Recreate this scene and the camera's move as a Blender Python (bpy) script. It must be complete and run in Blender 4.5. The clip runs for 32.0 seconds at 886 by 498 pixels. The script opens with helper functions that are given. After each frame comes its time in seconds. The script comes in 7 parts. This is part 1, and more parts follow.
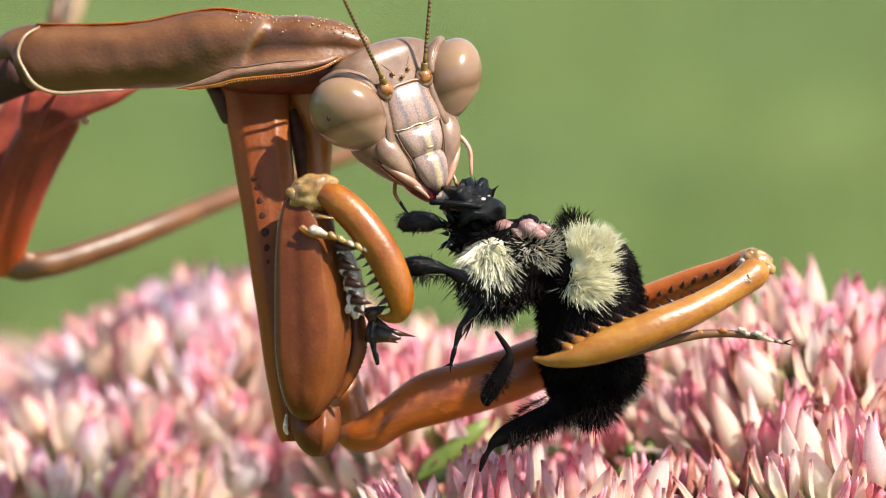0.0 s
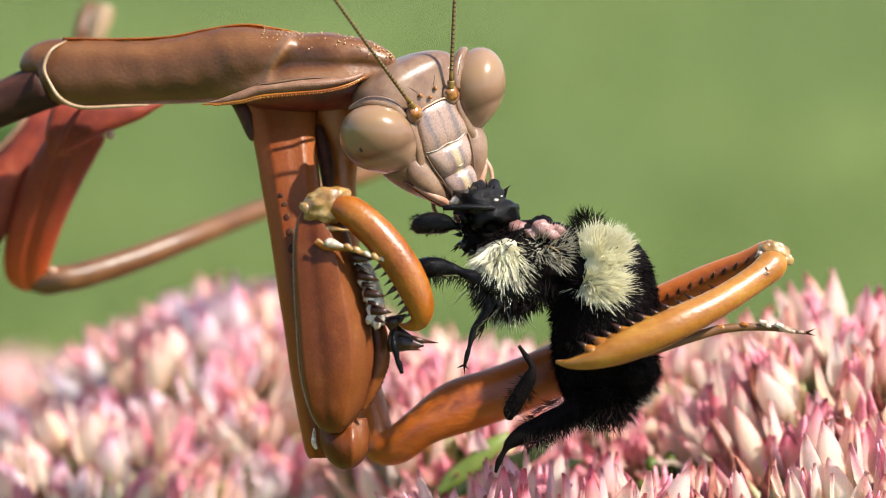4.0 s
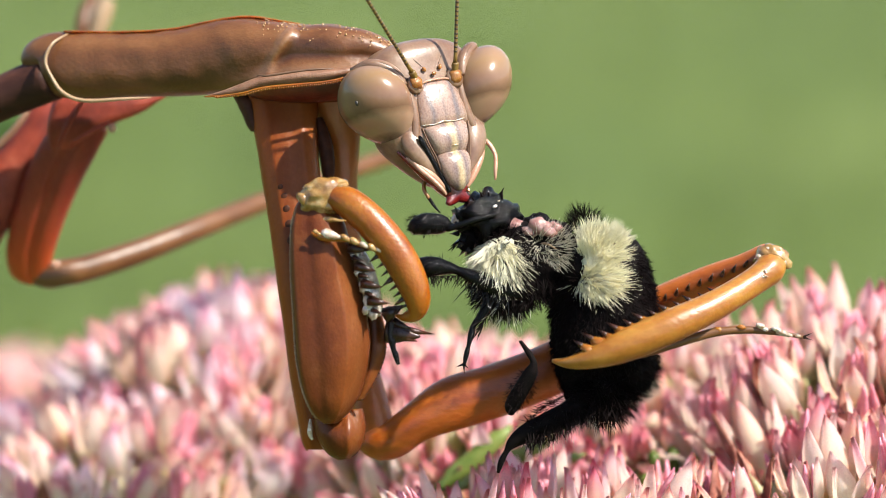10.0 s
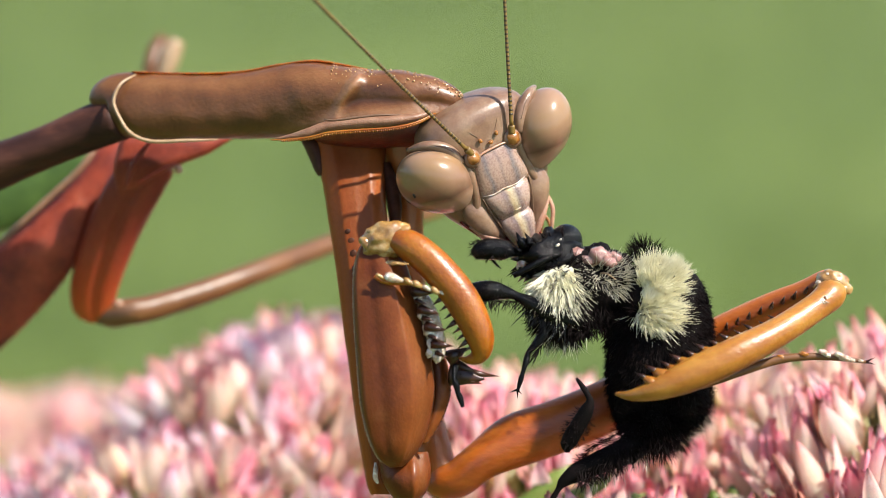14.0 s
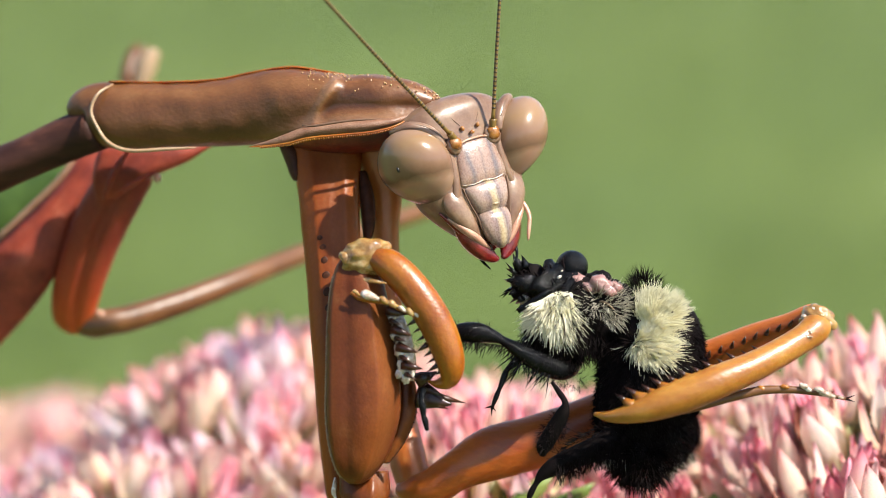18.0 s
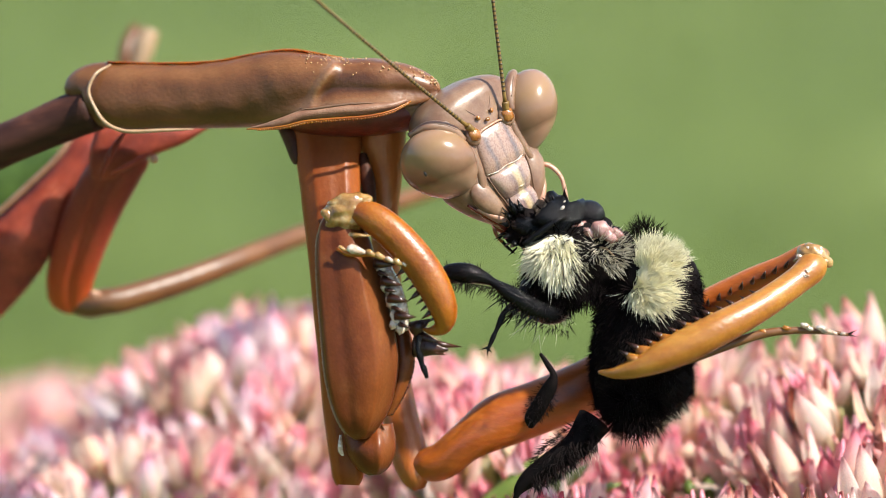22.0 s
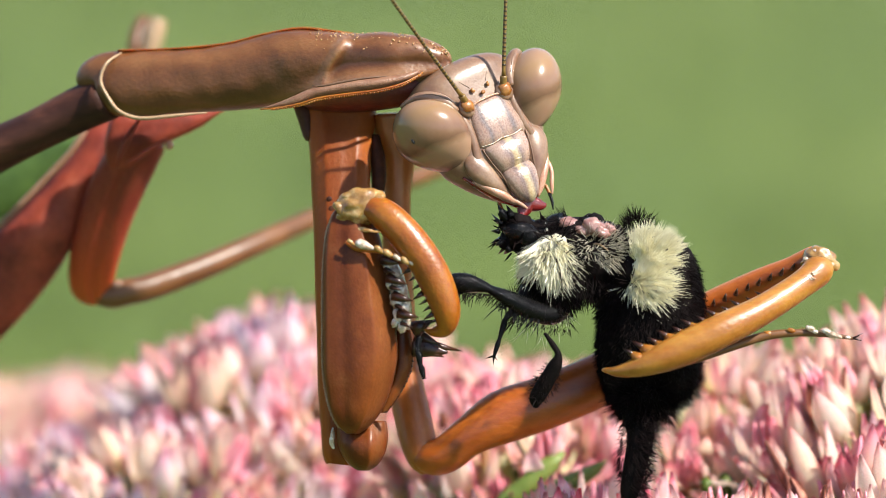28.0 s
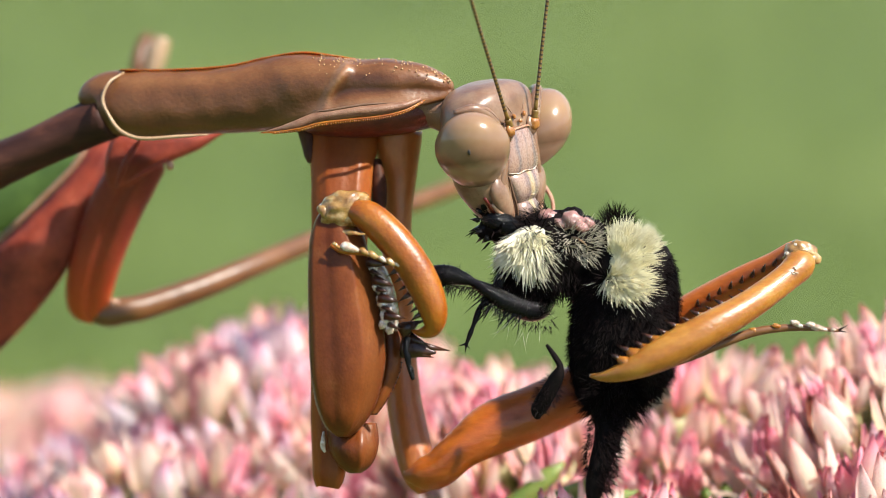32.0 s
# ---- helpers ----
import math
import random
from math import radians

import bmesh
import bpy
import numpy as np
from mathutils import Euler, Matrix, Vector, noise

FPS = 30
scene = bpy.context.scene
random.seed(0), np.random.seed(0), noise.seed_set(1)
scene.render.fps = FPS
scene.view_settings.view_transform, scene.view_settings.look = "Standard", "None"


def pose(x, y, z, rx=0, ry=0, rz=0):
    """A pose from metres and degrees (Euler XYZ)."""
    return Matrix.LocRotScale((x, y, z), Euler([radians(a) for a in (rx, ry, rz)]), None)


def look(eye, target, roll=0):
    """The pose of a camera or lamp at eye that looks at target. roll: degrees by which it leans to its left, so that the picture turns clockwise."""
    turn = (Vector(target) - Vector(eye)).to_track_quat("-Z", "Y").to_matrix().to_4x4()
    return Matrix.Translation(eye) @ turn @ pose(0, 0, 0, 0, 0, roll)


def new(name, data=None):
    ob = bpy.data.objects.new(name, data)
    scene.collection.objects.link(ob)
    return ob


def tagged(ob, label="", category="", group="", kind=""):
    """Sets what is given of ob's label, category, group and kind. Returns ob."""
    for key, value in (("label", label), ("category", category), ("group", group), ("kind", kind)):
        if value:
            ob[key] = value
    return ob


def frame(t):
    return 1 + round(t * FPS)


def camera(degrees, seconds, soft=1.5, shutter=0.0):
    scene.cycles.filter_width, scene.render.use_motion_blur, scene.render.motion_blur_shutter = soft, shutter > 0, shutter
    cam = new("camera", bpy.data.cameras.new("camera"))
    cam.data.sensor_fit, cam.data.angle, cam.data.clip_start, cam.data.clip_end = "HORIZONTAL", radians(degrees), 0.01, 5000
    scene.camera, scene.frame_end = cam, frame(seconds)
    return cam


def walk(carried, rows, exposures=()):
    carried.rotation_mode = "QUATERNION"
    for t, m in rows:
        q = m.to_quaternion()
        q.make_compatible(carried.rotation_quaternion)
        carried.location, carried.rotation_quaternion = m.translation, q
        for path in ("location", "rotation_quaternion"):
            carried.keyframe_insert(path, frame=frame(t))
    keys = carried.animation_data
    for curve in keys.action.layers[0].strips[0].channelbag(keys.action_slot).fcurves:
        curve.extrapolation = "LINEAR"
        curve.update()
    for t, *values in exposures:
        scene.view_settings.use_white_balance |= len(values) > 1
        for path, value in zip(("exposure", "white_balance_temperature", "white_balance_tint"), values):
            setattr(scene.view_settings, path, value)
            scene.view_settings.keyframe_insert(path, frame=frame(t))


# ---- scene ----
# A close view of a mantis that eats a bumblebee on a stonecrop flower; lengths below are in millimetres
MM = 0.001
REACH = 0.150          # from the lens to the bee
HEIGHT = 0.42          # of the flower head over the lawn
DOWN = 12.0            # the camera looks down by this many degrees
VIEW = pose(0, 0, HEIGHT, -DOWN)          # the frame in which plant and animals are built
EYE = VIEW @ Vector((0, -REACH, 0))

# ---- camera ----
cam = camera(15.0, 32.0, soft=0.6)
cam.data.dof.use_dof = True
cam.data.dof.focus_distance = REACH - 0.0005
cam.data.dof.aperture_fstop = 32.0
PAN = [
    (0, 0, 0),
    (0.5, 0.015, -0.029),
    (1, 0.044, -0.014),
    (1.5, 0.214, 0.2),
    (2, 0.265, 0.258),
    (2.5, 0.229, 0.31),
    (3, 0.28, 0.221),
    (3.5, 0.383, 0.236),
    (5.5, 0.302, 0.14),
    (6, 0.368, 0.163),
    (6.5, 0.375, 0.148),
    (7, 0.354, 0.126),
    (7.5, 0.391, 0.155),
    (8, 0.449, 0.14),
    (8.5, 0.435, 0.111),
    (9, 0.471, 0.148),
    (9.5, 0.419, 0.111),
    (10, 0.412, 0.118),
    (10.5, 0.317, 0.03),
    (11, 0.494, 0.037),
    (11.5, 0.317, 0.022),
    (12, 0.671, 0.163),
    (12.5, 0.729, 0.177),
    (13, 0.965, 0.443),
    (13.5, 1.215, 0.546),
    (14, 1.458, 0.781),
    (14.5, 1.429, 0.98),
    (16.5, 1.274, 0.936),
    (17, 1.156, 0.943),
    (17.5, 1.112, 0.951),
    (18, 1.134, 0.928),
    (18.5, 1.068, 0.833),
    (19, 1.127, 0.73),
    (19.5, 1.09, 0.759),
    (20, 1.215, 0.803),
    (20.5, 1.178, 0.751),
    (21, 1.127, 0.818),
    (21.5, 1.112, 0.723),
    (22, 1.024, 0.611),
    (22.5, 0.98, 0.56),
    (23, 0.957, 0.516),
    (23.5, 1.06, 0.523),
    (24, 1.039, 0.516),
    (24.5, 1.039, 0.471),
    (25, 1.156, 0.494),
    (25.5, 1.237, 0.538),
    (27.5, 1.333, 0.568),
    (28, 1.333, 0.553),
    (28.5, 1.355, 0.583),
    (29, 1.289, 0.516),
    (29.5, 1.289, 0.516),
    (30, 1.303, 0.597),
    (30.5, 1.363, 0.656),
    (31, 1.37, 0.678),
    (31.5, 1.326, 0.722),
    (32, 1.333, 0.73),
]
walk(cam, [(t, pose(*EYE, 90 - DOWN + pitch, 0, yaw)) for t, yaw, pitch in PAN])

# ---- light ----
world = bpy.data.worlds.new("sky")
scene.world = world
world.use_nodes = True
wn = world.node_tree.nodes
sky = wn.new("ShaderNodeTexSky")
sky.sky_type = 'NISHITA'
sky.sun_disc = False
SUN_FROM = Vector((0.58, -0.28, 0.76)).normalized()
sky.sun_elevation = math.asin(SUN_FROM.z)
sky.sun_rotation = math.atan2(SUN_FROM.x, SUN_FROM.y)
world.node_tree.links.new(sky.outputs[0], wn["Background"].inputs[0])
wn["Background"].inputs[1].default_value = 0.12
sun_data = bpy.data.lights.new("sun", 'SUN')
sun_data.energy, sun_data.angle, sun_data.color = 5.1, radians(1.4), (1.0, 0.945, 0.84)
sun = new("sun", sun_data)
sun.matrix_world = look(SUN_FROM * 5, (0, 0, 0))
scene.view_settings.exposure = 0.90


# ---- materials ----
def mat(name, stops, size=1.0, rough=0.5, bump=0.15, sss=0.0, coat=0.0, stretch=(1, 1, 1), fine=0.12,
        along=None, vary=0.0, sheen=0.0, spec=0.5, stripes=None, mix=0.5, through_light=0.0, shine=0.12, veins=None):
    """A surface of two noises. stops: ((place, colour), ...) of the coarse one; size: its grain in mm; along: stops over the
    attribute 'along'; stripes: (axis, per mm, stops) bands over the object's own axis; mix: how far these cover the noise."""
    m = bpy.data.materials.new(name)
    m.use_nodes = True
    nt = m.node_tree
    bsdf = nt.nodes["Principled BSDF"]

    def node(kind, **values):
        n = nt.nodes.new(kind)
        for k, v in values.items():
            n.inputs[k].default_value = v
        return n

    def ramp(source, table):
        r = nt.nodes.new("ShaderNodeValToRGB")
        while len(r.color_ramp.elements) < len(table):
            r.color_ramp.elements.new(0.5)
        for el, (p, c) in zip(r.color_ramp.elements, table):
            el.position, el.color = p, (*c, 1)
        nt.links.new(source, r.inputs[0])
        return r.outputs[0]

    co = nt.nodes.new("ShaderNodeTexCoord")
    mapping = node("ShaderNodeMapping", Scale=[s / MM for s in stretch])
    nt.links.new(co.outputs["Object"], mapping.inputs[0])
    big = node("ShaderNodeTexNoise", Scale=1.0 / size, Detail=5.0, Roughness=0.6)
    small = node("ShaderNodeTexNoise", Scale=9.0 / size, Detail=3.0)
    for n in (big, small):
        nt.links.new(mapping.outputs[0], n.inputs["Vector"])
    colour = ramp(big.outputs["Fac"], stops)
    if along:
        at = nt.nodes.new("ShaderNodeAttribute")
        at.attribute_name = "along"
        shift = node("ShaderNodeMath")
        shift.operation = 'MULTIPLY_ADD'
        nt.links.new(big.outputs["Fac"], shift.inputs[0])
        shift.inputs[1].default_value = 0.3
        less = node("ShaderNodeMath")
        less.operation = 'ADD'
        less.inputs[1].default_value = -0.15
        nt.links.new(at.outputs["Fac"], less.inputs[0])
        nt.links.new(less.outputs[0], shift.inputs[2])
        blend = node("ShaderNodeMix", Factor=mix)
        blend.data_type = 'RGBA'
        nt.links.new(colour, blend.inputs[6])
        nt.links.new(ramp(shift.outputs[0], along), blend.inputs[7])
        colour = blend.outputs[2]
    if veins:
        at = nt.nodes.new("ShaderNodeAttribute")
        at.attribute_name = "across"
        fibre = node("ShaderNodeMapping", Scale=(5 / MM, 5 / MM, 0.6 / MM))
        nt.links.new(co.outputs["Object"], fibre.inputs[0])
        streak = node("ShaderNodeTexNoise", Scale=1.0, Detail=3.0)
        nt.links.new(fibre.outputs[0], streak.inputs["Vector"])
        total = node("ShaderNodeMath")
        total.operation = 'MULTIPLY_ADD'
        total.inputs[1].default_value = 0.5
        nt.links.new(at.outputs["Fac"], total.inputs[0])
        nt.links.new(streak.outputs["Fac"], total.inputs[2])
        amount = ramp(total.outputs[0], ((0.56, (0, 0, 0)), (0.96, (0.45, 0.45, 0.45))))
        blend = nt.nodes.new("ShaderNodeMix")
        blend.data_type = 'RGBA'
        nt.links.new(amount, blend.inputs["Factor"])
        nt.links.new(colour, blend.inputs[6])
        blend.inputs[7].default_value = (*veins, 1)
        colour = blend.outputs[2]
    if stripes:
        axis, per, table = stripes
        sep = nt.nodes.new("ShaderNodeSeparateXYZ")
        nt.links.new(co.outputs["Object"], sep.inputs[0])
        wob = node("ShaderNodeMath")
        wob.operation = 'MULTIPLY_ADD'
        nt.links.new(sep.outputs[axis], wob.inputs[0])
        wob.inputs[1].default_value = per / MM
        drift = node("ShaderNodeMapRange")
        drift.inputs["To Min"].default_value, drift.inputs["To Max"].default_value = 0.40, 0.60
        nt.links.new(big.outputs["Fac"], drift.inputs["Value"])
        nt.links.new(drift.outputs[0], wob.inputs[2])
        blend = node("ShaderNodeMix", Factor=mix)
        blend.data_type = 'RGBA'
        nt.links.new(colour, blend.inputs[6])
        nt.links.new(ramp(wob.outputs[0], table), blend.inputs[7])
        colour = blend.outputs[2]
    if vary:
        info = nt.nodes.new("ShaderNodeObjectInfo")
        hsv = node("ShaderNodeHueSaturation")
        rng = node("ShaderNodeMapRange")
        rng.inputs["To Min"].default_value, rng.inputs["To Max"].default_value = 1 - vary, 1 + vary
        nt.links.new(info.outputs["Random"], rng.inputs["Value"])
        nt.links.new(rng.outputs[0], hsv.inputs["Saturation"])
        nt.links.new(colour, hsv.inputs["Color"])
        colour = hsv.outputs[0]
    tone = node("ShaderNodeHueSaturation")
    shade = node("ShaderNodeMapRange")
    shade.inputs["To Min"].default_value, shade.inputs["To Max"].default_value = 1 - fine, 1 + fine
    nt.links.new(small.outputs["Fac"], shade.inputs["Value"])
    nt.links.new(shade.outputs[0], tone.inputs["Value"])
    nt.links.new(colour, tone.inputs["Color"])
    nt.links.new(tone.outputs[0], bsdf.inputs["Base Color"])
    rr = nt.nodes.new("ShaderNodeMapRange")
    rr.inputs["To Min"].default_value, rr.inputs["To Max"].default_value = max(0.02, rough - 0.12), min(1, rough + 0.12)
    nt.links.new(small.outputs["Fac"], rr.inputs["Value"])
    nt.links.new(rr.outputs[0], bsdf.inputs["Roughness"])
    bsdf.inputs["Specular IOR Level"].default_value = spec
    bsdf.inputs["Coat Weight"].default_value = coat
    bsdf.inputs["Coat Roughness"].default_value = shine
    bsdf.inputs["Sheen Weight"].default_value = sheen
    if sss:
        bsdf.inputs["Subsurface Weight"].default_value = sss
        bsdf.inputs["Subsurface Radius"].default_value = (1.0, 0.5, 0.3)
        bsdf.inputs["Subsurface Scale"].default_value = 0.0006
    if bump:
        b = node("ShaderNodeBump", Strength=bump, Distance=0.00008)
        nt.links.new(small.outputs["Fac"], b.inputs["Height"])
        nt.links.new(b.outputs[0], bsdf.inputs["Normal"])
    if through_light:
        tr = nt.nodes.new("ShaderNodeBsdfTranslucent")
        nt.links.new(tone.outputs[0], tr.inputs[0])
        ms = node("ShaderNodeMixShader", Fac=through_light)
        nt.links.new(bsdf.outputs[0], ms.inputs[1])
        nt.links.new(tr.outputs[0], ms.inputs[2])
        nt.links.new(ms.outputs[0], nt.nodes["Material Output"].inputs[0])
    return m


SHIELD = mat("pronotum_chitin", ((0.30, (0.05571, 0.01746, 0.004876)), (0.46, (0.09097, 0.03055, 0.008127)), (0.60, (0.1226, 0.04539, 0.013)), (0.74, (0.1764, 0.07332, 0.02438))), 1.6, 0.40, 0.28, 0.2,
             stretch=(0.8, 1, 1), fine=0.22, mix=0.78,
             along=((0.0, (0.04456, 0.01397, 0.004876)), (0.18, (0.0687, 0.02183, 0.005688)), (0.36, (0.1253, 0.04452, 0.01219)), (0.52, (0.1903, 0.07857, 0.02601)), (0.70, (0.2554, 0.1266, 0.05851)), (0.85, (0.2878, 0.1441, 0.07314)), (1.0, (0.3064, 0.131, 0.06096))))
RIM = mat("pale_rim", ((0.3, (0.2808, 0.1716, 0.0936)), (0.7, (0.4056, 0.2808, 0.1716))), 0.8, 0.4, 0.2, 0.05)
PINK_RIM = mat("pink_rim", ((0.3, (0.17, 0.078, 0.043)), (0.7, (0.28, 0.155, 0.095))), 0.7, 0.42, 0.4, 0.08, fine=0.2)
WART = mat("amber_wart", ((0.3, (0.36, 0.20, 0.09)), (0.7, (0.52, 0.34, 0.18))), 0.3, 0.25, 0, 0.1)
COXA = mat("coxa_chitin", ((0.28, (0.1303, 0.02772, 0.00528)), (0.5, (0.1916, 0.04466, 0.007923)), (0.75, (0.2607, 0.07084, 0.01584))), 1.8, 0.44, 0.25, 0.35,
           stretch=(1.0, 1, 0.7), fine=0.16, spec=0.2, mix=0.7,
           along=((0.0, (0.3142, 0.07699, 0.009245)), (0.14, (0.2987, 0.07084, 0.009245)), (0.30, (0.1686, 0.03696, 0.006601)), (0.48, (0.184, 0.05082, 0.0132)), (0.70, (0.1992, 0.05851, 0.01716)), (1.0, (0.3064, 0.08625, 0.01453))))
# bands also put a shaded channel and a lit right side into colour
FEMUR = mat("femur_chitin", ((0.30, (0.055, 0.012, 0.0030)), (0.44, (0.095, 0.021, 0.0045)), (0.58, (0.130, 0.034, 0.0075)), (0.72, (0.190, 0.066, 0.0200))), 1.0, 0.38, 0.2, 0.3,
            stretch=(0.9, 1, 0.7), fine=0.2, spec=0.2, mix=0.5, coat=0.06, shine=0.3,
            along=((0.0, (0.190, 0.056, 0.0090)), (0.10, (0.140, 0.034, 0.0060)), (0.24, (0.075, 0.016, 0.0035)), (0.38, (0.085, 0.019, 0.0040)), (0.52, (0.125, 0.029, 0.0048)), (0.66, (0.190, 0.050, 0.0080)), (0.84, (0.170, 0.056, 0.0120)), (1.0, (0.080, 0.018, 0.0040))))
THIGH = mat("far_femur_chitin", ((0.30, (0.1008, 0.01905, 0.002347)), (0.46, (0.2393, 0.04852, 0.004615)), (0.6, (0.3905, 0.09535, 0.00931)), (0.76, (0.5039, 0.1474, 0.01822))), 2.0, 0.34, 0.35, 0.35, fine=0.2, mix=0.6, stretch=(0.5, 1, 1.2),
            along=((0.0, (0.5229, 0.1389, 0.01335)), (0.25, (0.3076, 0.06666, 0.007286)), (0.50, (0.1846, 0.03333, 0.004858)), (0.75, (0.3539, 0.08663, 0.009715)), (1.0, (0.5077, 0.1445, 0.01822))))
HIP = mat("far_hip_chitin", ((0.3, (0.264, 0.06681, 0.01056)), (0.5, (0.348, 0.1012, 0.01936)), (0.7, (0.42, 0.1518, 0.0396))), 1.8, 0.36, 0.35, 0.4, stretch=(1, 1, 0.4), fine=0.2)
TIBIA = mat("orange_chitin", ((0.3, (0.185, 0.04301, 0.00135)), (0.5, (0.2535, 0.07067, 0.00225)), (0.72, (0.315, 0.1105, 0.00576))), 1.4, 0.36, 0.28, 0.4, coat=0.12, fine=0.25)
HONEY = mat("honey_chitin", ((0.3, (0.2106, 0.06547, 0.0052)), (0.5, (0.2964, 0.1137, 0.012)), (0.72, (0.39, 0.1848, 0.0292))), 1.3, 0.36, 0.3, 0.4, coat=0.15, stretch=(0.5, 1, 1), fine=0.22)
JOINT = mat("joint_membrane", ((0.3, (0.1630, 0.0696, 0.0110)), (0.5, (0.2935, 0.1556, 0.0398)), (0.7, (0.4239, 0.2948, 0.1273))), 0.5, 0.14, 0.5, 0.2, coat=0.8, fine=0.25)
GLASSY = mat("tarsus_pale", stops=((0.3, (0.2898, 0.1665, 0.09009)), (0.5, (0.5313, 0.4116, 0.3203)), (0.7, (0.8211, 0.7644, 0.7007))), size=0.35, rough=0.12, bump=0.6, sss=0.15, coat=0.9, fine=0.3)
SPINE = mat("dark_spine", ((0.3, (0.010, 0.004, 0.003)), (0.7, (0.060, 0.018, 0.008))), 0.4, 0.3, 0.1)
RED = mat("red_leg_chitin", through_light=0.25, stops=((0.28, (0.1219, 0.02304, 0.01728)), (0.44, (0.2438, 0.04608, 0.03024)), (0.58, (0.3818, 0.07488, 0.0432)), (0.76, (0.52, 0.1368, 0.0792))), size=2.2, rough=0.5, bump=0.4, sss=0.4, fine=0.25, spec=0.3, stretch=(1.0, 1, 0.8))
MAROON = mat("maroon_skin", ((0.3, (0.078, 0.009, 0.0072)), (0.5, (0.143, 0.018, 0.0108)), (0.7, (0.247, 0.0405, 0.0198))), 0.9, 0.4, 0.4, 0.03, fine=0.2)
RUST = mat("rust_leg_chitin", through_light=0.25, stops=((0.28, (0.1313, 0.01914, 0.0112)), (0.44, (0.2531, 0.04147, 0.0196)), (0.58, (0.4031, 0.07178, 0.028)), (0.76, (0.5625, 0.1355, 0.0476))), size=1.8, rough=0.42, bump=0.5, sss=0.4, fine=0.25, spec=0.35, stretch=(1.4, 1, 0.5), mix=0.7,
           stripes=(2, 0.09, ((0.36, (0.7125, 0.1355, 0.0196)), (0.52, (0.5625, 0.08773, 0.0224)), (0.70, (0.3562, 0.05423, 0.0308)), (0.92, (0.2344, 0.04466, 0.0336)))))
SHANK = mat("shank_chitin", ((0.3, (0.085, 0.031, 0.009)), (0.5, (0.125, 0.048, 0.014)), (0.7, (0.165, 0.068, 0.021))), 1.6, 0.42, 0.3, stretch=(0.4, 1, 1), fine=0.2)
DUSK = mat("wing_case", ((0.3, (0.0152, 0.0051, 0.0037)), (0.5, (0.0411, 0.0143, 0.0092)), (0.7, (0.0961, 0.0350, 0.0209))), 1.6, 0.6, 0.3, stretch=(0.3, 1, 1), fine=0.2, spec=0.2)
WING_GREEN = mat("green_wing_edge", ((0.3, (0.03931, 0.07861, 0.01053)), (0.7, (0.07427, 0.131, 0.02184))), 1.0, 0.5, 0.2)
FACE = mat("head_chitin", ((0.3, (0.1368, 0.06811, 0.04041)), (0.5, (0.1914, 0.1099, 0.06783)), (0.72, (0.2461, 0.1587, 0.101))), 0.9, 0.34, 0.1, 0.14, coat=0.2, shine=0.2, fine=0.22)
EYE_SKIN = mat("compound_eye_surface", ((0.3, (0.1686, 0.08339, 0.05008)), (0.5, (0.2201, 0.1192, 0.07511)), (0.7, (0.2617, 0.15, 0.1001))), 2.4, 0.5, 0.0, 0.12, coat=1.0, shine=0.19, fine=0.04, spec=0.03,
               stripes=(2, 0.2, ((0.0, (0.02369, 0.02259, 0.02318)), (0.05, (0.0655, 0.02872, 0.02318)), (0.10, (0.3229, 0.204, 0.1304)), (0.22, (0.2971, 0.1798, 0.1122)), (0.29, (0.0966, 0.0484, 0.02772)), (0.40, (0.2007, 0.1109, 0.0662)), (0.58, (0.2482, 0.1522, 0.06983)), (0.74, (0.265, 0.1617, 0.1061)))), mix=0.75)
PLATE = mat("face_plate", ((0.3, (0.2147, 0.1275, 0.1006)), (0.7, (0.3086, 0.2147, 0.1744))), 0.8, 0.28, 0.15, 0.12, coat=0.3, fine=0.2,
            stripes=(0, 0.42, ((0.14, (0.2752, 0.172, 0.129)), (0.24, (0.0817, 0.0774, 0.0903)), (0.31, (0.258, 0.1634, 0.129)), (0.44, (0.3096, 0.2021, 0.1591)), (0.50, (0.1806, 0.1204, 0.1032)), (0.56, (0.3096, 0.2021, 0.1591)), (0.69, (0.258, 0.1634, 0.129)), (0.76, (0.0774, 0.07396, 0.086)), (0.86, (0.2752, 0.1806, 0.1376)))), mix=0.75)
LIP = mat("lip_plate", ((0.3, (0.264, 0.1672, 0.132)), (0.7, (0.3872, 0.2904, 0.2376))), 0.8, 0.28, 0.18, 0.12, coat=0.3, fine=0.2,
          stripes=(0, 0.55, ((0.2, (0.2746, 0.1785, 0.1373)), (0.36, (0.0961, 0.06178, 0.06521)), (0.46, (0.3696, 0.2728, 0.132)), (0.54, (0.4048, 0.3256, 0.1936)), (0.66, (0.08923, 0.06178, 0.06864)), (0.8, (0.2883, 0.1922, 0.151)))), mix=0.75)
AMBER = mat("antenna_socket", ((0.3, (0.2028, 0.0663, 0.0094)), (0.7, (0.3276, 0.1404, 0.0312))), 0.3, 0.22, 0.3, 0.1, coat=0.5)
THREAD = mat("antenna_thread", ((0.3, (0.12, 0.065, 0.012)), (0.7, (0.20, 0.12, 0.026))), 0.3, 0.4, 0.1)
THREAD_DARK = mat("antenna_ring_dark", ((0.3, (0.022, 0.012, 0.004)), (0.7, (0.045, 0.026, 0.008))), 0.3, 0.4, 0.0)
PALP = mat("palp_skin", ((0.3, (0.34, 0.165, 0.105)), (0.7, (0.46, 0.27, 0.185))), 0.5, 0.28, 0.2, 0.15)
GUM = mat("red_mouth", ((0.3, (0.0702, 0.0031, 0.0039)), (0.7, (0.2028, 0.014, 0.0109))), 0.4, 0.18, 0.4, 0.1, coat=0.6)
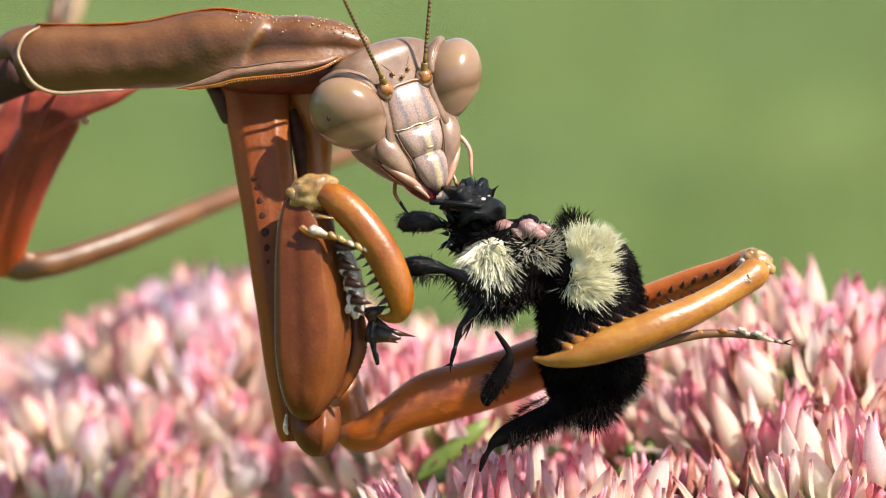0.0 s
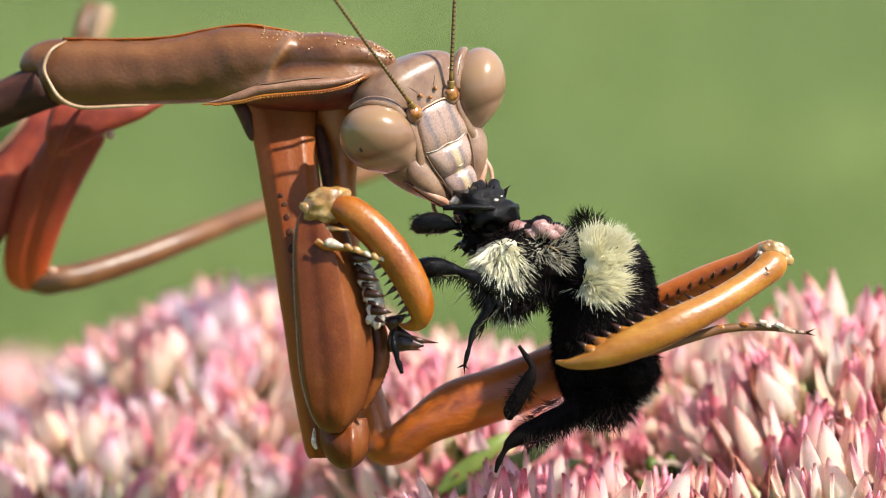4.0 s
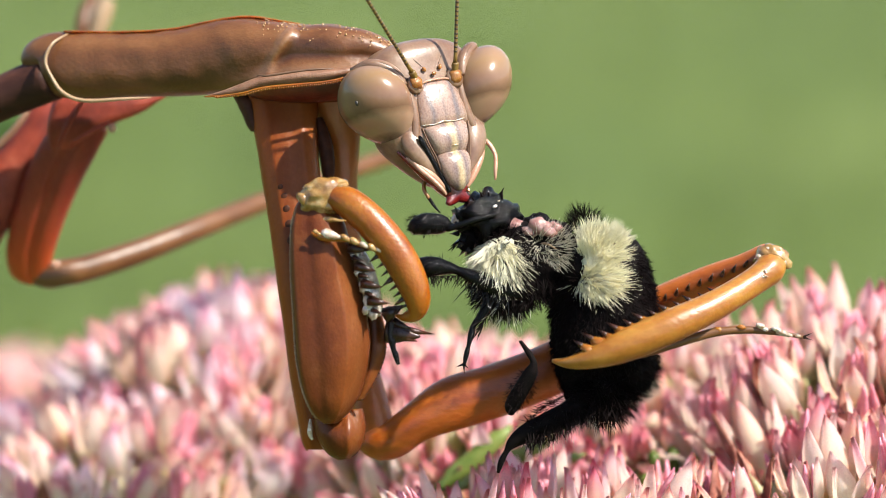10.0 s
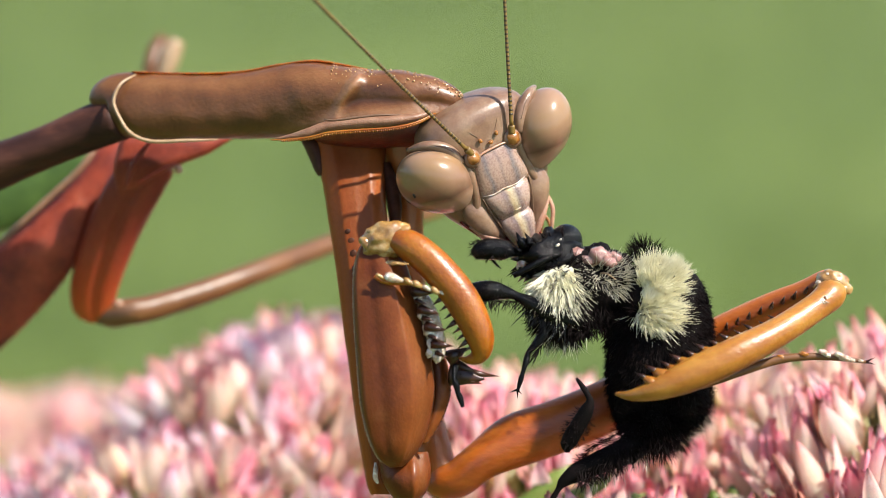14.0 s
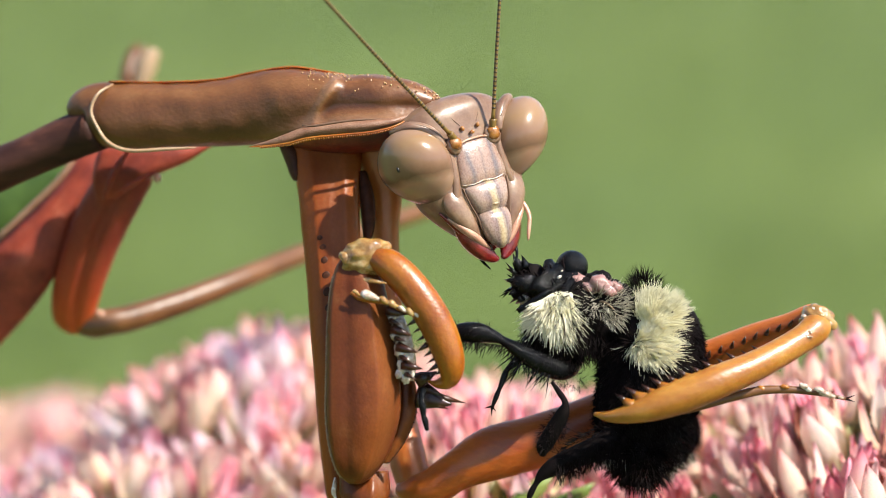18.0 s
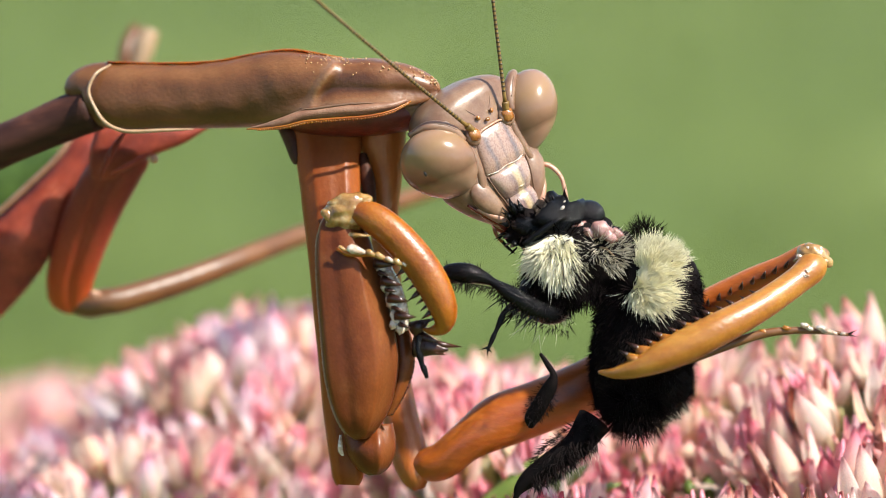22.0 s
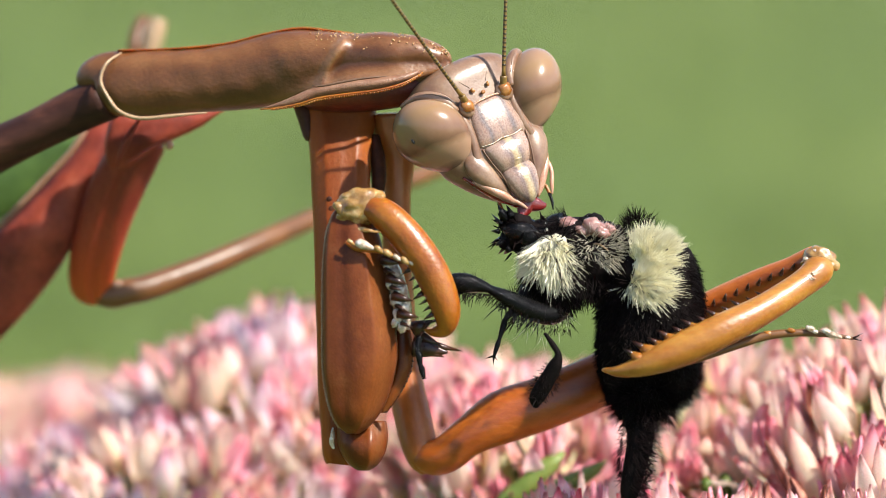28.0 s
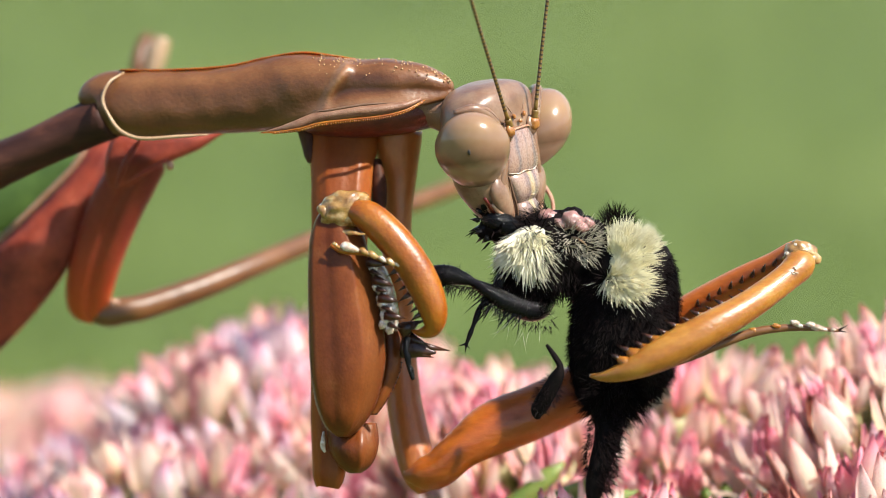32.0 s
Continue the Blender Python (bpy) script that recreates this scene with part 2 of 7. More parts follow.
DOT = mat("brown_dot", ((0.3, (0.030, 0.008, 0.003)), (0.7, (0.075, 0.022, 0.008))), 0.4, 0.6, 0.2, spec=0.2)
# for real creases, and for the antenna shadows drawn on the crown
CREASE_SHADOW = mat("crease_and_shadow_line", ((0.3, (0.09, 0.045, 0.022)), (0.7, (0.15, 0.08, 0.045))), 0.5, 0.5, 0.1)
PUPIL = mat("black_spot", ((0.3, (0.006, 0.004, 0.003)), (0.7, (0.012, 0.008, 0.006))), 0.3, 0.4, 0.0)
GLOSS = mat("black_chitin", ((0.3, (0.0012, 0.0012, 0.0012)), (0.7, (0.0025, 0.0025, 0.003))), 0.3, 0.14, 0.5, spec=0.2)
SOOT = mat("black_body", ((0.3, (0.002, 0.0015, 0.0015)), (0.7, (0.007, 0.004, 0.004))), 0.5, 0.7, 0.5, spec=0.08)
BLACK_HAIR = mat("black_hair", ((0.3, (0.002, 0.0015, 0.0015)), (0.7, (0.008, 0.0035, 0.0035))), 0.8, 0.6, 0.0, spec=0.05)
CREAM_HAIR = mat("cream_hair", ((0.3, (0.80, 0.75, 0.54)), (0.7, (0.93, 0.91, 0.77))), 0.6, 0.5, 0.0, through_light=0.4)
GREY_HAIR = mat("grey_hair", ((0.3, (0.42, 0.38, 0.29)), (0.7, (0.74, 0.70, 0.58))), 0.8, 0.5, 0.0, through_light=0.35)
TISSUE = mat("pink_tissue", ((0.3, (0.2106, 0.08619, 0.07293)), (0.7, (0.3276, 0.1923, 0.1658))), 0.5, 0.2, 0.5, 0.2, coat=0.5)
PETAL = mat("petal_skin", veins=(0.92, 0.52, 0.5871), stops=((0.3, (0.93, 0.62, 0.6262)), (0.7, (0.95, 0.84, 0.773))), size=0.6, rough=0.5, spec=0.2, bump=0.5, sss=0.1, vary=0.4, mix=0.75, through_light=0.72, fine=0.2,
            along=((0.0, (0.5, 0.52, 0.1663)), (0.18, (0.86, 0.8, 0.4892)), (0.36, (0.95, 0.88, 0.7437)), (0.60, (0.95, 0.82, 0.7534)), (0.80, (0.94, 0.66, 0.6947)), (0.93, (0.86, 0.38, 0.5186)), (1.0, (0.52, 0.11, 0.1957))))
PETAL_PALE = mat("pale_petal_skin", veins=(0.94, 0.66, 0.639), stops=((0.3, (0.95, 0.84, 0.7358)), (0.7, (0.96, 0.92, 0.8036))), size=0.6, rough=0.5, spec=0.2, bump=0.5, sss=0.1, vary=0.3, mix=0.75, through_light=0.72, fine=0.2,
                 along=((0.0, (0.56, 0.6, 0.213)), (0.20, (0.91, 0.88, 0.5809)), (0.42, (0.96, 0.92, 0.7746)), (0.68, (0.96, 0.9, 0.7939)), (0.84, (0.95, 0.76, 0.7165)), (0.95, (0.9, 0.5, 0.5422)), (1.0, (0.62, 0.2, 0.2614))))
PETAL_ROSE = mat("rose_petal_skin", veins=(0.9494, 0.7217, 0.8292), stops=((0.3, (0.9595, 0.8489, 0.8606)), (0.7, (0.9696, 0.9763, 0.9446))), size=0.6, rough=0.5, spec=0.2, bump=0.5, sss=0.1, vary=0.4, mix=0.75, through_light=0.76, fine=0.2,
                 along=((0.0, (0.6666, 0.7217, 0.3779)), (0.18, (0.9494, 0.9657, 0.7976)), (0.48, (0.9696, 0.987, 0.9132)), (0.70, (0.9696, 0.9339, 0.9236)), (0.86, (0.9595, 0.7959, 0.8711)), (1.0, (0.8686, 0.467, 0.6297))))
PETAL_DRY = mat("dried_petal_skin", ((0.3, (0.09, 0.020, 0.014)), (0.5, (0.24, 0.075, 0.050)), (0.7, (0.50, 0.24, 0.17))), 0.8, 0.6, 0.3)
CARPEL = mat("carpel_skin", ((0.3, (0.62, 0.16, 0.24)), (0.7, (0.82, 0.42, 0.46))), 0.6, 0.4, 0.1, 0.1)
SEPAL = mat("sepal_green", ((0.3, (0.09, 0.15, 0.02)), (0.7, (0.20, 0.25, 0.06))), 1.0, 0.45, 0.2, 0.1)
CALYX = mat("calyx_skin", ((0.3, (0.66, 0.66, 0.30)), (0.7, (0.90, 0.82, 0.58))), 1.0, 0.45, 0.2, 0.1, through_light=0.5)
LEAF = mat("leaf_green", ((0.3, (0.056, 0.1014, 0.008)), (0.7, (0.16, 0.2106, 0.032))), 2.0, 0.4, 0.2, through_light=0.25)
LAWN = mat("lawn", ((0.30, (0.0485, 0.0787, 0.0066)), (0.5, (0.0788, 0.1153, 0.0140)), (0.72, (0.1121, 0.1462, 0.0238))), 420.0, 0.8, 0.3, fine=0.1)
BLADE = mat("grass_blade", ((0.3, (0.0454, 0.0787, 0.0083)), (0.7, (0.1031, 0.1462, 0.0268))), 60.0, 0.6, 0.0, through_light=0.3)


# ---- mesh tools ----
def spline(points, per):
    """A smooth curve through rows of numbers."""
    p = np.array(points, float)
    p = np.vstack([2 * p[0] - p[1], p, 2 * p[-1] - p[-2]])
    out = []
    for i in range(1, len(p) - 2):
        a, b, c, d = p[i - 1:i + 3]
        for k in range(per):
            t = k / per
            out.append(0.5 * (2 * b + (c - a) * t + (2 * a - 5 * b + 4 * c - d) * t * t + (3 * b - a - 3 * c + d) * t ** 3))
    out.append(p[-2])
    return np.array(out)


def tube(points, around=16, per=5, power=2.0, side=(0, 1, 0), bm=None):
    """A limb: rows of x, y, z, half height, half depth (mm) along its axis; power over 2 squares its section; the attribute
    'along' runs from one edge of it to the other."""
    rows = spline(points, per)
    bm = bm or bmesh.new()
    layer = bm.verts.layers.float.get("along") or bm.verts.layers.float.new("along")
    rings = []
    for i, r in enumerate(rows):
        tan = Vector(rows[min(i + 1, len(rows) - 1)][:3] - rows[max(i - 1, 0)][:3]).normalized()
        dep = Vector(side)
        dep = (dep - tan * dep.dot(tan)).normalized()
        up = dep.cross(tan)
        ring = []
        for k in range(around):
            a = 2 * math.pi * k / around
            c, s = math.cos(a), math.sin(a)
            c, s = math.copysign(abs(c) ** (2 / power), c), math.copysign(abs(s) ** (2 / power), s)
            v = bm.verts.new((Vector(r[:3]) + up * (max(r[3], 0.002) * c) + dep * (max(r[4], 0.002) * s)) * MM)
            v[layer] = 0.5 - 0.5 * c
            ring.append(v)
        rings.append(ring)
    for a, b in zip(rings, rings[1:]):
        for k in range(around):
            j = (k + 1) % around
            bm.faces.new((a[k], a[j], b[j], b[k]))
    for ring, flip in ((rings[0], True), (rings[-1], False)):
        mid = bm.verts.new(sum((v.co for v in ring), Vector()) / around)
        for k in range(around):
            j = (k + 1) % around
            bm.faces.new((mid, ring[j], ring[k]) if flip else (mid, ring[k], ring[j]))
    return bm


def ball(x, y, z, rx, ry, rz, turn=(0, 0, 0), u=20, v=14, lumps=0.0, bm=None):
    bm = bm or bmesh.new()
    m = pose(0, 0, 0, *turn)
    made = bmesh.ops.create_uvsphere(bm, u_segments=u, v_segments=v, radius=1.0)["verts"]
    for w in made:
        n = 1 + lumps * noise.noise(w.co * 2.3 + Vector((x, y, z)))
        w.co = (Vector((x, y, z)) + m @ Vector((w.co.x * rx * n, w.co.y * ry * n, w.co.z * rz * n))) * MM
    return bm


def cone(base, tip, r, around=6, bm=None):
    """A thorn from base to tip (mm)."""
    bm = bm or bmesh.new()
    base, tip = Vector(base), Vector(tip)
    ax = (tip - base).normalized()
    u = ax.orthogonal().normalized()
    w = ax.cross(u)
    rings = []
    for f, s in ((0, 1.0), (0.4, 0.68)):
        rings.append([bm.verts.new((base.lerp(tip, f) + (u * math.cos(a) + w * math.sin(a)) * r * s) * MM)
                      for a in (2 * math.pi * k / around for k in range(around))])
    top = bm.verts.new(tip * MM)
    for k in range(around):
        j = (k + 1) % around
        bm.faces.new((rings[0][k], rings[0][j], rings[1][j], rings[1][k]))
        bm.faces.new((rings[1][k], rings[1][j], top))
    bm.faces.new(rings[0][::-1])
    return bm


def Q(x, y, d):
    """A place in the view's own frame from its grid (40 steps a millimetre, at the bee's distance) and depth in mm."""
    s = 0.025 * (1 + d / 150)
    return ((x - 784) * s, d, (441 - y) * s)


def loft(rows, front, per=6, across=20, rear=0.6):
    """A flat-sided limb that hangs down: rows of grid y, left x, right x, depth, half thickness; front(u) is how far its near
    side stands out (0 to 1) from the left edge, u = 0, to the right one, which the attribute 'along' follows."""
    bm = bmesh.new()
    layer = bm.verts.layers.float.new("along")
    rings = []
    for y, xl, xr, d, h in spline(rows, per):
        ring = []
        for k in range(across + 1):
            u = k / across
            v = bm.verts.new(Vector(Q(xl + (xr - xl) * u, y, d - h * front(u))) * MM)
            v[layer] = u
            ring.append(v)
        for k in range(across - 1, 0, -1):
            u = k / across
            v = bm.verts.new(Vector(Q(xl + (xr - xl) * u, y, d + h * math.sin(math.pi * u) ** rear)) * MM)
            v[layer] = u
            ring.append(v)
        rings.append(ring)
    n = len(rings[0])
    for a, b in zip(rings, rings[1:]):
        for k in range(n):
            j = (k + 1) % n
            bm.faces.new((a[k], a[j], b[j], b[k]))
    for ring, flip in ((rings[0], True), (rings[-1], False)):
        mid = bm.verts.new(sum((v.co for v in ring), Vector()) / n)
        mid[layer] = 0.5
        for k in range(n):
            j = (k + 1) % n
            bm.faces.new((mid, ring[j], ring[k]) if flip else (mid, ring[k], ring[j]))
    bmesh.ops.recalc_face_normals(bm, faces=bm.faces)
    return bm


def strand(points, around=8, per=5, bm=None, **kw):
    """A thin limb through grid places: rows of x, y, depth, half height, half depth (mm)."""
    return tube([(*Q(x, y, d), h, w) for x, y, d, h, w in points], around=around, per=per, bm=bm, **kw)


def thing(name, m, label, category, group="", kind=""):
    ob = new(name)
    ob.matrix_basis = m
    return tagged(ob, label, category, group, kind)


def mesh_of(name, bm, material, smooth=True):
    me = bpy.data.meshes.new(name)
    bm.normal_update()
    bm.to_mesh(me)
    bm.free()
    me.materials.append(material)
    me.polygons.foreach_set("use_smooth", [smooth] * len(me.polygons))
    return me


def part(name, bm, material, parent, label="", kind=""):
    ob = new(name, mesh_of(name, bm, material))
    ob.parent = parent
    return tagged(ob, label, kind=kind)


def hair(name, roots, material, parent, label, length, width, droop=0.25, rough_dir=0.35, seed=1, clump=0.35, kind="stuff"):
    """Many thin bent hairs. roots: (place, way) in mm."""
    rnd = random.Random(seed)
    verts, faces = [], []
    for p, way in roots:
        p, way = Vector(p), Vector(way).normalized()
        way = (way + Vector([rnd.gauss(0, rough_dir) for _ in range(3)]) + noise.noise_vector(p * 2.6) * clump).normalized()
        u = way.orthogonal().normalized()
        w = way.cross(u)
        ln = length * rnd.uniform(0.6, 1.25)
        bend = Vector([rnd.gauss(0, 1) for _ in range(3)]) * droop * ln
        b = len(verts)
        for f, s in ((0, 1.0), (0.55, 0.8)):
            c = p + way * (ln * f) + bend * f * f * 0.4
            for k in range(3):
                a = 2.094 * k
                verts.append((c + (u * math.cos(a) + w * math.sin(a)) * width * s) * MM)
        verts.append((p + way * ln + bend * 0.4) * MM)
        for k in range(3):
            j = (k + 1) % 3
            faces += [(b + k, b + j, b + 3 + j, b + 3 + k), (b + 3 + k, b + 3 + j, b + 6)]
    me = bpy.data.meshes.new(name)
    me.from_pydata(verts, [], faces)
    me.materials.append(material)
    ob = new(name, me)
    ob.parent = parent
    return tagged(ob, label, kind=kind)


def on_ball(n, c, r, turn=(0, 0, 0), keep=None, seed=1, comb=(0, 0, 0), parting=None):
    """Hair roots over an ellipsoid; keep(u) picks a patch by the unit direction; comb bends them one way."""
    rnd = random.Random(seed)
    m = pose(0, 0, 0, *turn).to_3x3()
    out = []
    while len(out) < n:
        u = Vector([rnd.gauss(0, 1) for _ in range(3)]).normalized()
        if keep and not keep(u, rnd):
            continue
        p = Vector(c) + m @ Vector((u.x * r[0], u.y * r[1], u.z * r[2])) * 0.97
        way = (m @ Vector((u.x / r[0], u.y / r[1], u.z / r[2]))).normalized() + Vector(comb)
        if parting:
            way = way * 0.4 + (p - Vector(parting)).normalized()
        out.append((p, way))
    return out


# ---- ground ----
def ground():
    bm = bmesh.new()
    edges = [-300, -60, -20, -8, -4, -2, -1, 0, 1, 2, 3, 4, 6, 8, 14, 30, 80, 300]
    grid = [[bm.verts.new((x, y, 0.02 * noise.noise(Vector((x, y, 3)) * 0.6) if abs(x) < 10 and abs(y) < 10 else 0)) for x in edges] for y in edges]
    for a, b in zip(grid, grid[1:]):
        for k in range(len(edges) - 1):
            bm.faces.new((a[k], a[k + 1], b[k + 1], b[k]))
    tagged(new("ground", mesh_of("ground", bm, LAWN)), "green mown lawn behind the flower bed", "lawn", kind="structure")
    rnd = random.Random(4)
    verts, faces = [], []
    for _ in range(9000):
        y = rnd.uniform(0.5, 6.0)
        x = rnd.uniform(-0.25, 0.25) * (1.2 + y)
        h, a, w = rnd.uniform(0.03, 0.07), rnd.uniform(0, 6.28), rnd.uniform(0.0015, 0.003)
        dx, dy = math.cos(a), math.sin(a)
        lean = Vector((rnd.gauss(0, 0.4), rnd.gauss(0, 0.4), 1)) * h
        b = len(verts)
        root = Vector((x, y, -0.012))
        side = Vector((-dy, dx, 0)) * w
        verts += [root - side, root + side, root + lean * 0.6 - side * 0.7, root + lean * 0.6 + side * 0.7, root + lean + Vector((dx, dy, -0.3)) * h * 0.3]
        faces += [(b, b + 1, b + 3, b + 2), (b + 2, b + 3, b + 4)]
    me = bpy.data.meshes.new("grass")
    me.from_pydata(verts, [], faces)
    me.materials.append(BLADE)
    tagged(new("grass", me), "short green grass blades on the lawn, far out of focus", "grass", kind="stuff")


# ---- mantis ----
def near_line(x, z, line):
    """Distance of a point to a broken line, all in mm, and on which side it lies."""
    best, side = 1e9, 1
    for (ax, az), (bx, bz) in zip(line, line[1:]):
        dx, dz = bx - ax, bz - az
        f = min(1, max(0, ((x - ax) * dx + (z - az) * dz) / (dx * dx + dz * dz)))
        ex, ez = x - ax - f * dx, z - az - f * dz
        d = math.hypot(ex, ez)
        if d < best:
            best, side = d, 1 if dx * ez - dz * ex < 0 else -1
    return best, side


def flare(x):
    """How far the side edge of the shield stands out along its length, 0 to 1."""
    f = (x + 12.2) / 9.2
    return 0.0 if f <= 0 or f >= 1 else min(1, f * 2.2) * min(1, (1 - f) * 4.0)


def saddle_shell(outline):
    """The shield: a tube whose lower near edge flares into a flange, with a fork-shaped fold across and a sunken panel before it."""
    bm = tube(outline, around=72, per=16, power=2.3)
    bm.normal_update()
    layer = bm.verts.layers.float.get("along")
    fold = [(-9.5, 7.75), (-9.05, 8.35), (-8.65, 9.1), (-8.0, 10.0)]
    moves = []
    for v in bm.verts:
        x, y, z = v.co / MM
        n = v.normal
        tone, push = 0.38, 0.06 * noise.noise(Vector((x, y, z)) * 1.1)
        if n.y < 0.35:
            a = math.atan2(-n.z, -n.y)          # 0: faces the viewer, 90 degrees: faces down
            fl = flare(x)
            # light from above put into the tone: upper flank paler, lower flank darker
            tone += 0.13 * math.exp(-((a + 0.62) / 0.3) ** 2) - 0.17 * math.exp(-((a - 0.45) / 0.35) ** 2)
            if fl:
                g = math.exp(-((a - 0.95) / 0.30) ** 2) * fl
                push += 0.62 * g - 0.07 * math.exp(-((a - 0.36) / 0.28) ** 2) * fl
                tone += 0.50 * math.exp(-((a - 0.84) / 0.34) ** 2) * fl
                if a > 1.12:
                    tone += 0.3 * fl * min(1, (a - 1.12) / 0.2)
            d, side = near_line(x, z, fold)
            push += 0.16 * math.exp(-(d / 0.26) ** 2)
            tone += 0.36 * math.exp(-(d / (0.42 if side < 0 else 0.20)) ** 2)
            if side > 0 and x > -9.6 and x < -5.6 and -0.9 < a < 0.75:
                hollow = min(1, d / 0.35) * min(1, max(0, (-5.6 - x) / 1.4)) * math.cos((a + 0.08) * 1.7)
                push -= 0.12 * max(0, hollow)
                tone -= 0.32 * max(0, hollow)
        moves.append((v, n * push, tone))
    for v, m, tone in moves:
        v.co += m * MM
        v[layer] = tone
    return bm


def mantis():
    root = thing("praying_mantis", VIEW, "brown praying mantis perched on pink flowers, holding a bumblebee", "mantis")
    limbs = {}

    def limb(name, points, material, label="", **kw):
        return part(name, tube(points, **kw), material, root, label)

    # fore part of the body
    outline = [(-19.92, 4, 8.29, 0.6, 0.5), (-19.35, 4, 8.83, 1.3, 1.1), (-17.5, 3.5, 8.67, 1.55, 1.25), (-14.89, 3, 8.7, 1.46, 1.3), (-13.08, 2.7, 8.83, 1.53, 1.4), (-11.54, 2.5, 9.02, 1.65, 1.5),
                  (-9.99, 2.2, 9.18, 1.64, 1.75), (-8.71, 2, 9.27, 1.38, 1.85), (-7.56, 1.8, 9.34, 1.16, 1.85), (-6.16, 1.5, 9.37, 1.12, 1.7), (-4.64, 1.2, 9.3, 0.88, 1.3), (-3.62, 0.9, 9.13, 0.52, 0.7), (-3.32, 0.8, 9.07, 0.15, 0.25)]
    saddle = spline(outline, 8)
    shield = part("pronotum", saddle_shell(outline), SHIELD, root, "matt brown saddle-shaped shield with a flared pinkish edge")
    part("rim", tube([(-18.38, 3.2, 10.11, 0.05, 0.1), (-18.96, 2.5, 9.63, 0.07, 0.12), (-19.25, 2.4, 8.86, 0.08, 0.14), (-18.94, 2.3, 8.1, 0.08, 0.14), (-18.4, 2.1, 7.4, 0.09, 0.16), (-17.44, 1.9, 7.04, 0.09, 0.16), (-15.79, 1.8, 7.11, 0.08, 0.14), (-14.41, 1.9, 7.19, 0.03, 0.06)], around=8), RIM, shield, "cream rear rim")
    bm = bmesh.new()
    for k, r in enumerate(spline([(330, 156, -.1), (380, 151, -.5), (415, 142, -.7), (472, 136, -.8), (524, 131, -.8), (566, 121, -.6), (598, 104, -.2)], 14)):
        bmesh.ops.create_icosphere(bm, subdivisions=1, radius=(0.05 + 0.02 * (k % 2)) * MM, matrix=Matrix.Translation(Vector(Q(*r)) * MM))
    part("serrated_edge", bm, TIBIA, shield, "fine orange saw edge of the flange", kind="stuff")
    lobe = [(318, 153, .3, .04, .06), (345, 148, 0, .12, .12), (375, 140, -.25, .20, .16), (415, 128, -.05, .27, .5), (472, 120, -.1, .30, .55), (524, 116, -.1, .28, .55), (566, 109, 0, .22, .45), (596, 98, 0, .1, .1)]
    part("flange", strand(lobe, around=16, per=8), PINK_RIM, shield, "pale pinkish flared side edge")
    lip = [(310, 155, .2, .05, .06), (345, 153, -.2, .07, .08), (380, 148, -.5, .09, .1), (415, 139, -.7, .10, .1), (472, 133, -.8, .10, .1), (524, 128, -.8, .10, .1), (566, 118, -.6, .09, .1), (602, 100, -.1, .05, .06)]
    part("orange_edge", strand([(x, y, d, h * 0.6, w * 0.7) for x, y, d, h, w in lip], around=10, per=8), TIBIA, shield, "orange edge of the flange")
    part("crease", strand([(404, 116, -.3, .02, .03), (425, 117, -.45, .05, .05), (455, 112, -.5, .06, .06), (500, 106, -.45, .05, .05), (540, 104, -.3, .02, .03)]), CREASE_SHADOW, shield, "dark crease over the flange")
    part("keel", tube([(-18.51, 3.4, 10.25, 0.06, 0.3), (-16.19, 3.2, 10.21, 0.07, 0.4), (-13.6, 2.8, 10.31, 0.08, 0.5), (-11.79, 2.5, 10.65, 0.08, 0.5), (-10.12, 2.2, 10.86, 0.08, 0.5), (-8.71, 2, 10.69, 0.06, 0.4), (-7.69, 1.8, 10.52, 0.04, 0.3)], around=8), TIBIA, shield, "orange-brown keel along the top")
    rnd = random.Random(3)
    bm = bmesh.new()
    for k in range(230):
        r = saddle[rnd.choice(range(len(saddle) - 46, len(saddle) - 4))]
        a = rnd.gauss(0.3, 0.5)
        y = r[1] - r[4] * abs(math.sin(a)) ** 0.87 * math.copysign(1, math.sin(a))
        z = r[2] + r[3] * math.cos(a) ** 0.87 if abs(a) < 1.5 else r[2]
        bmesh.ops.create_icosphere(bm, subdivisions=1, radius=rnd.uniform(0.02, 0.055) * MM, matrix=Matrix.Translation(Vector((r[0] + rnd.uniform(-.1, .1), y, z)) * MM))
    part("wart_crust", bm, WART, shield, "tiny amber warts", kind="stuff")
    limb("neck", [(-4.9, 1.5, 8.61, 1, 0.9), (-3.63, 1.3, 8.09, 0.95, 0.9), (-2.37, 1.2, 7.33, 1, 1), (-1.49, 1.4, 6.84, 0.6, 0.7)], PINK_RIM, "pale pinkish neck skin")
    limb("prothorax_underside", [(-10.5, 2.0, 7.9, 0.2, 0.4), (-9.6, 1.9, 7.8, 0.65, 1.1), (-7.97, 1.8, 7.75, 0.8, 1.2), (-6.18, 1.7, 7.9, 0.85, 1.2), (-4.65, 1.6, 8.1, 0.8, 1), (-3.13, 1.6, 8.15, 0.5, 0.5)], MAROON, "dark red skin under the shield")
    limb("rear_body", [(-19.1, 4, 8.24, 1.1, 1.2), (-20.7, 4.5, 7.62, 1.05, 1.3), (-23.35, 5, 6.48, 1, 1.6), (-28.18, 6, 4.58, 1.3, 2.2), (-35.39, 8, 1.87, 1.5, 2.6), (-44.91, 10, -1.57, 0.8, 1.6)], DUSK, "dark brown thorax and folded wings", around=18)
    limb("wing_edge", [(-20.95, 14.5, 6.88, 0.315335, 0.15), (-23.49, 15, 5.53, 1.05096, 0.2), (-26.60, 15.5, 4.16, 1.26095, 0.25), (-33.52, 17, 1.70, 1.15535, 0.25), (-41.55, 18, -1.09, 0.42, 0.2)], WING_GREEN, "green front edge of the folded wing")
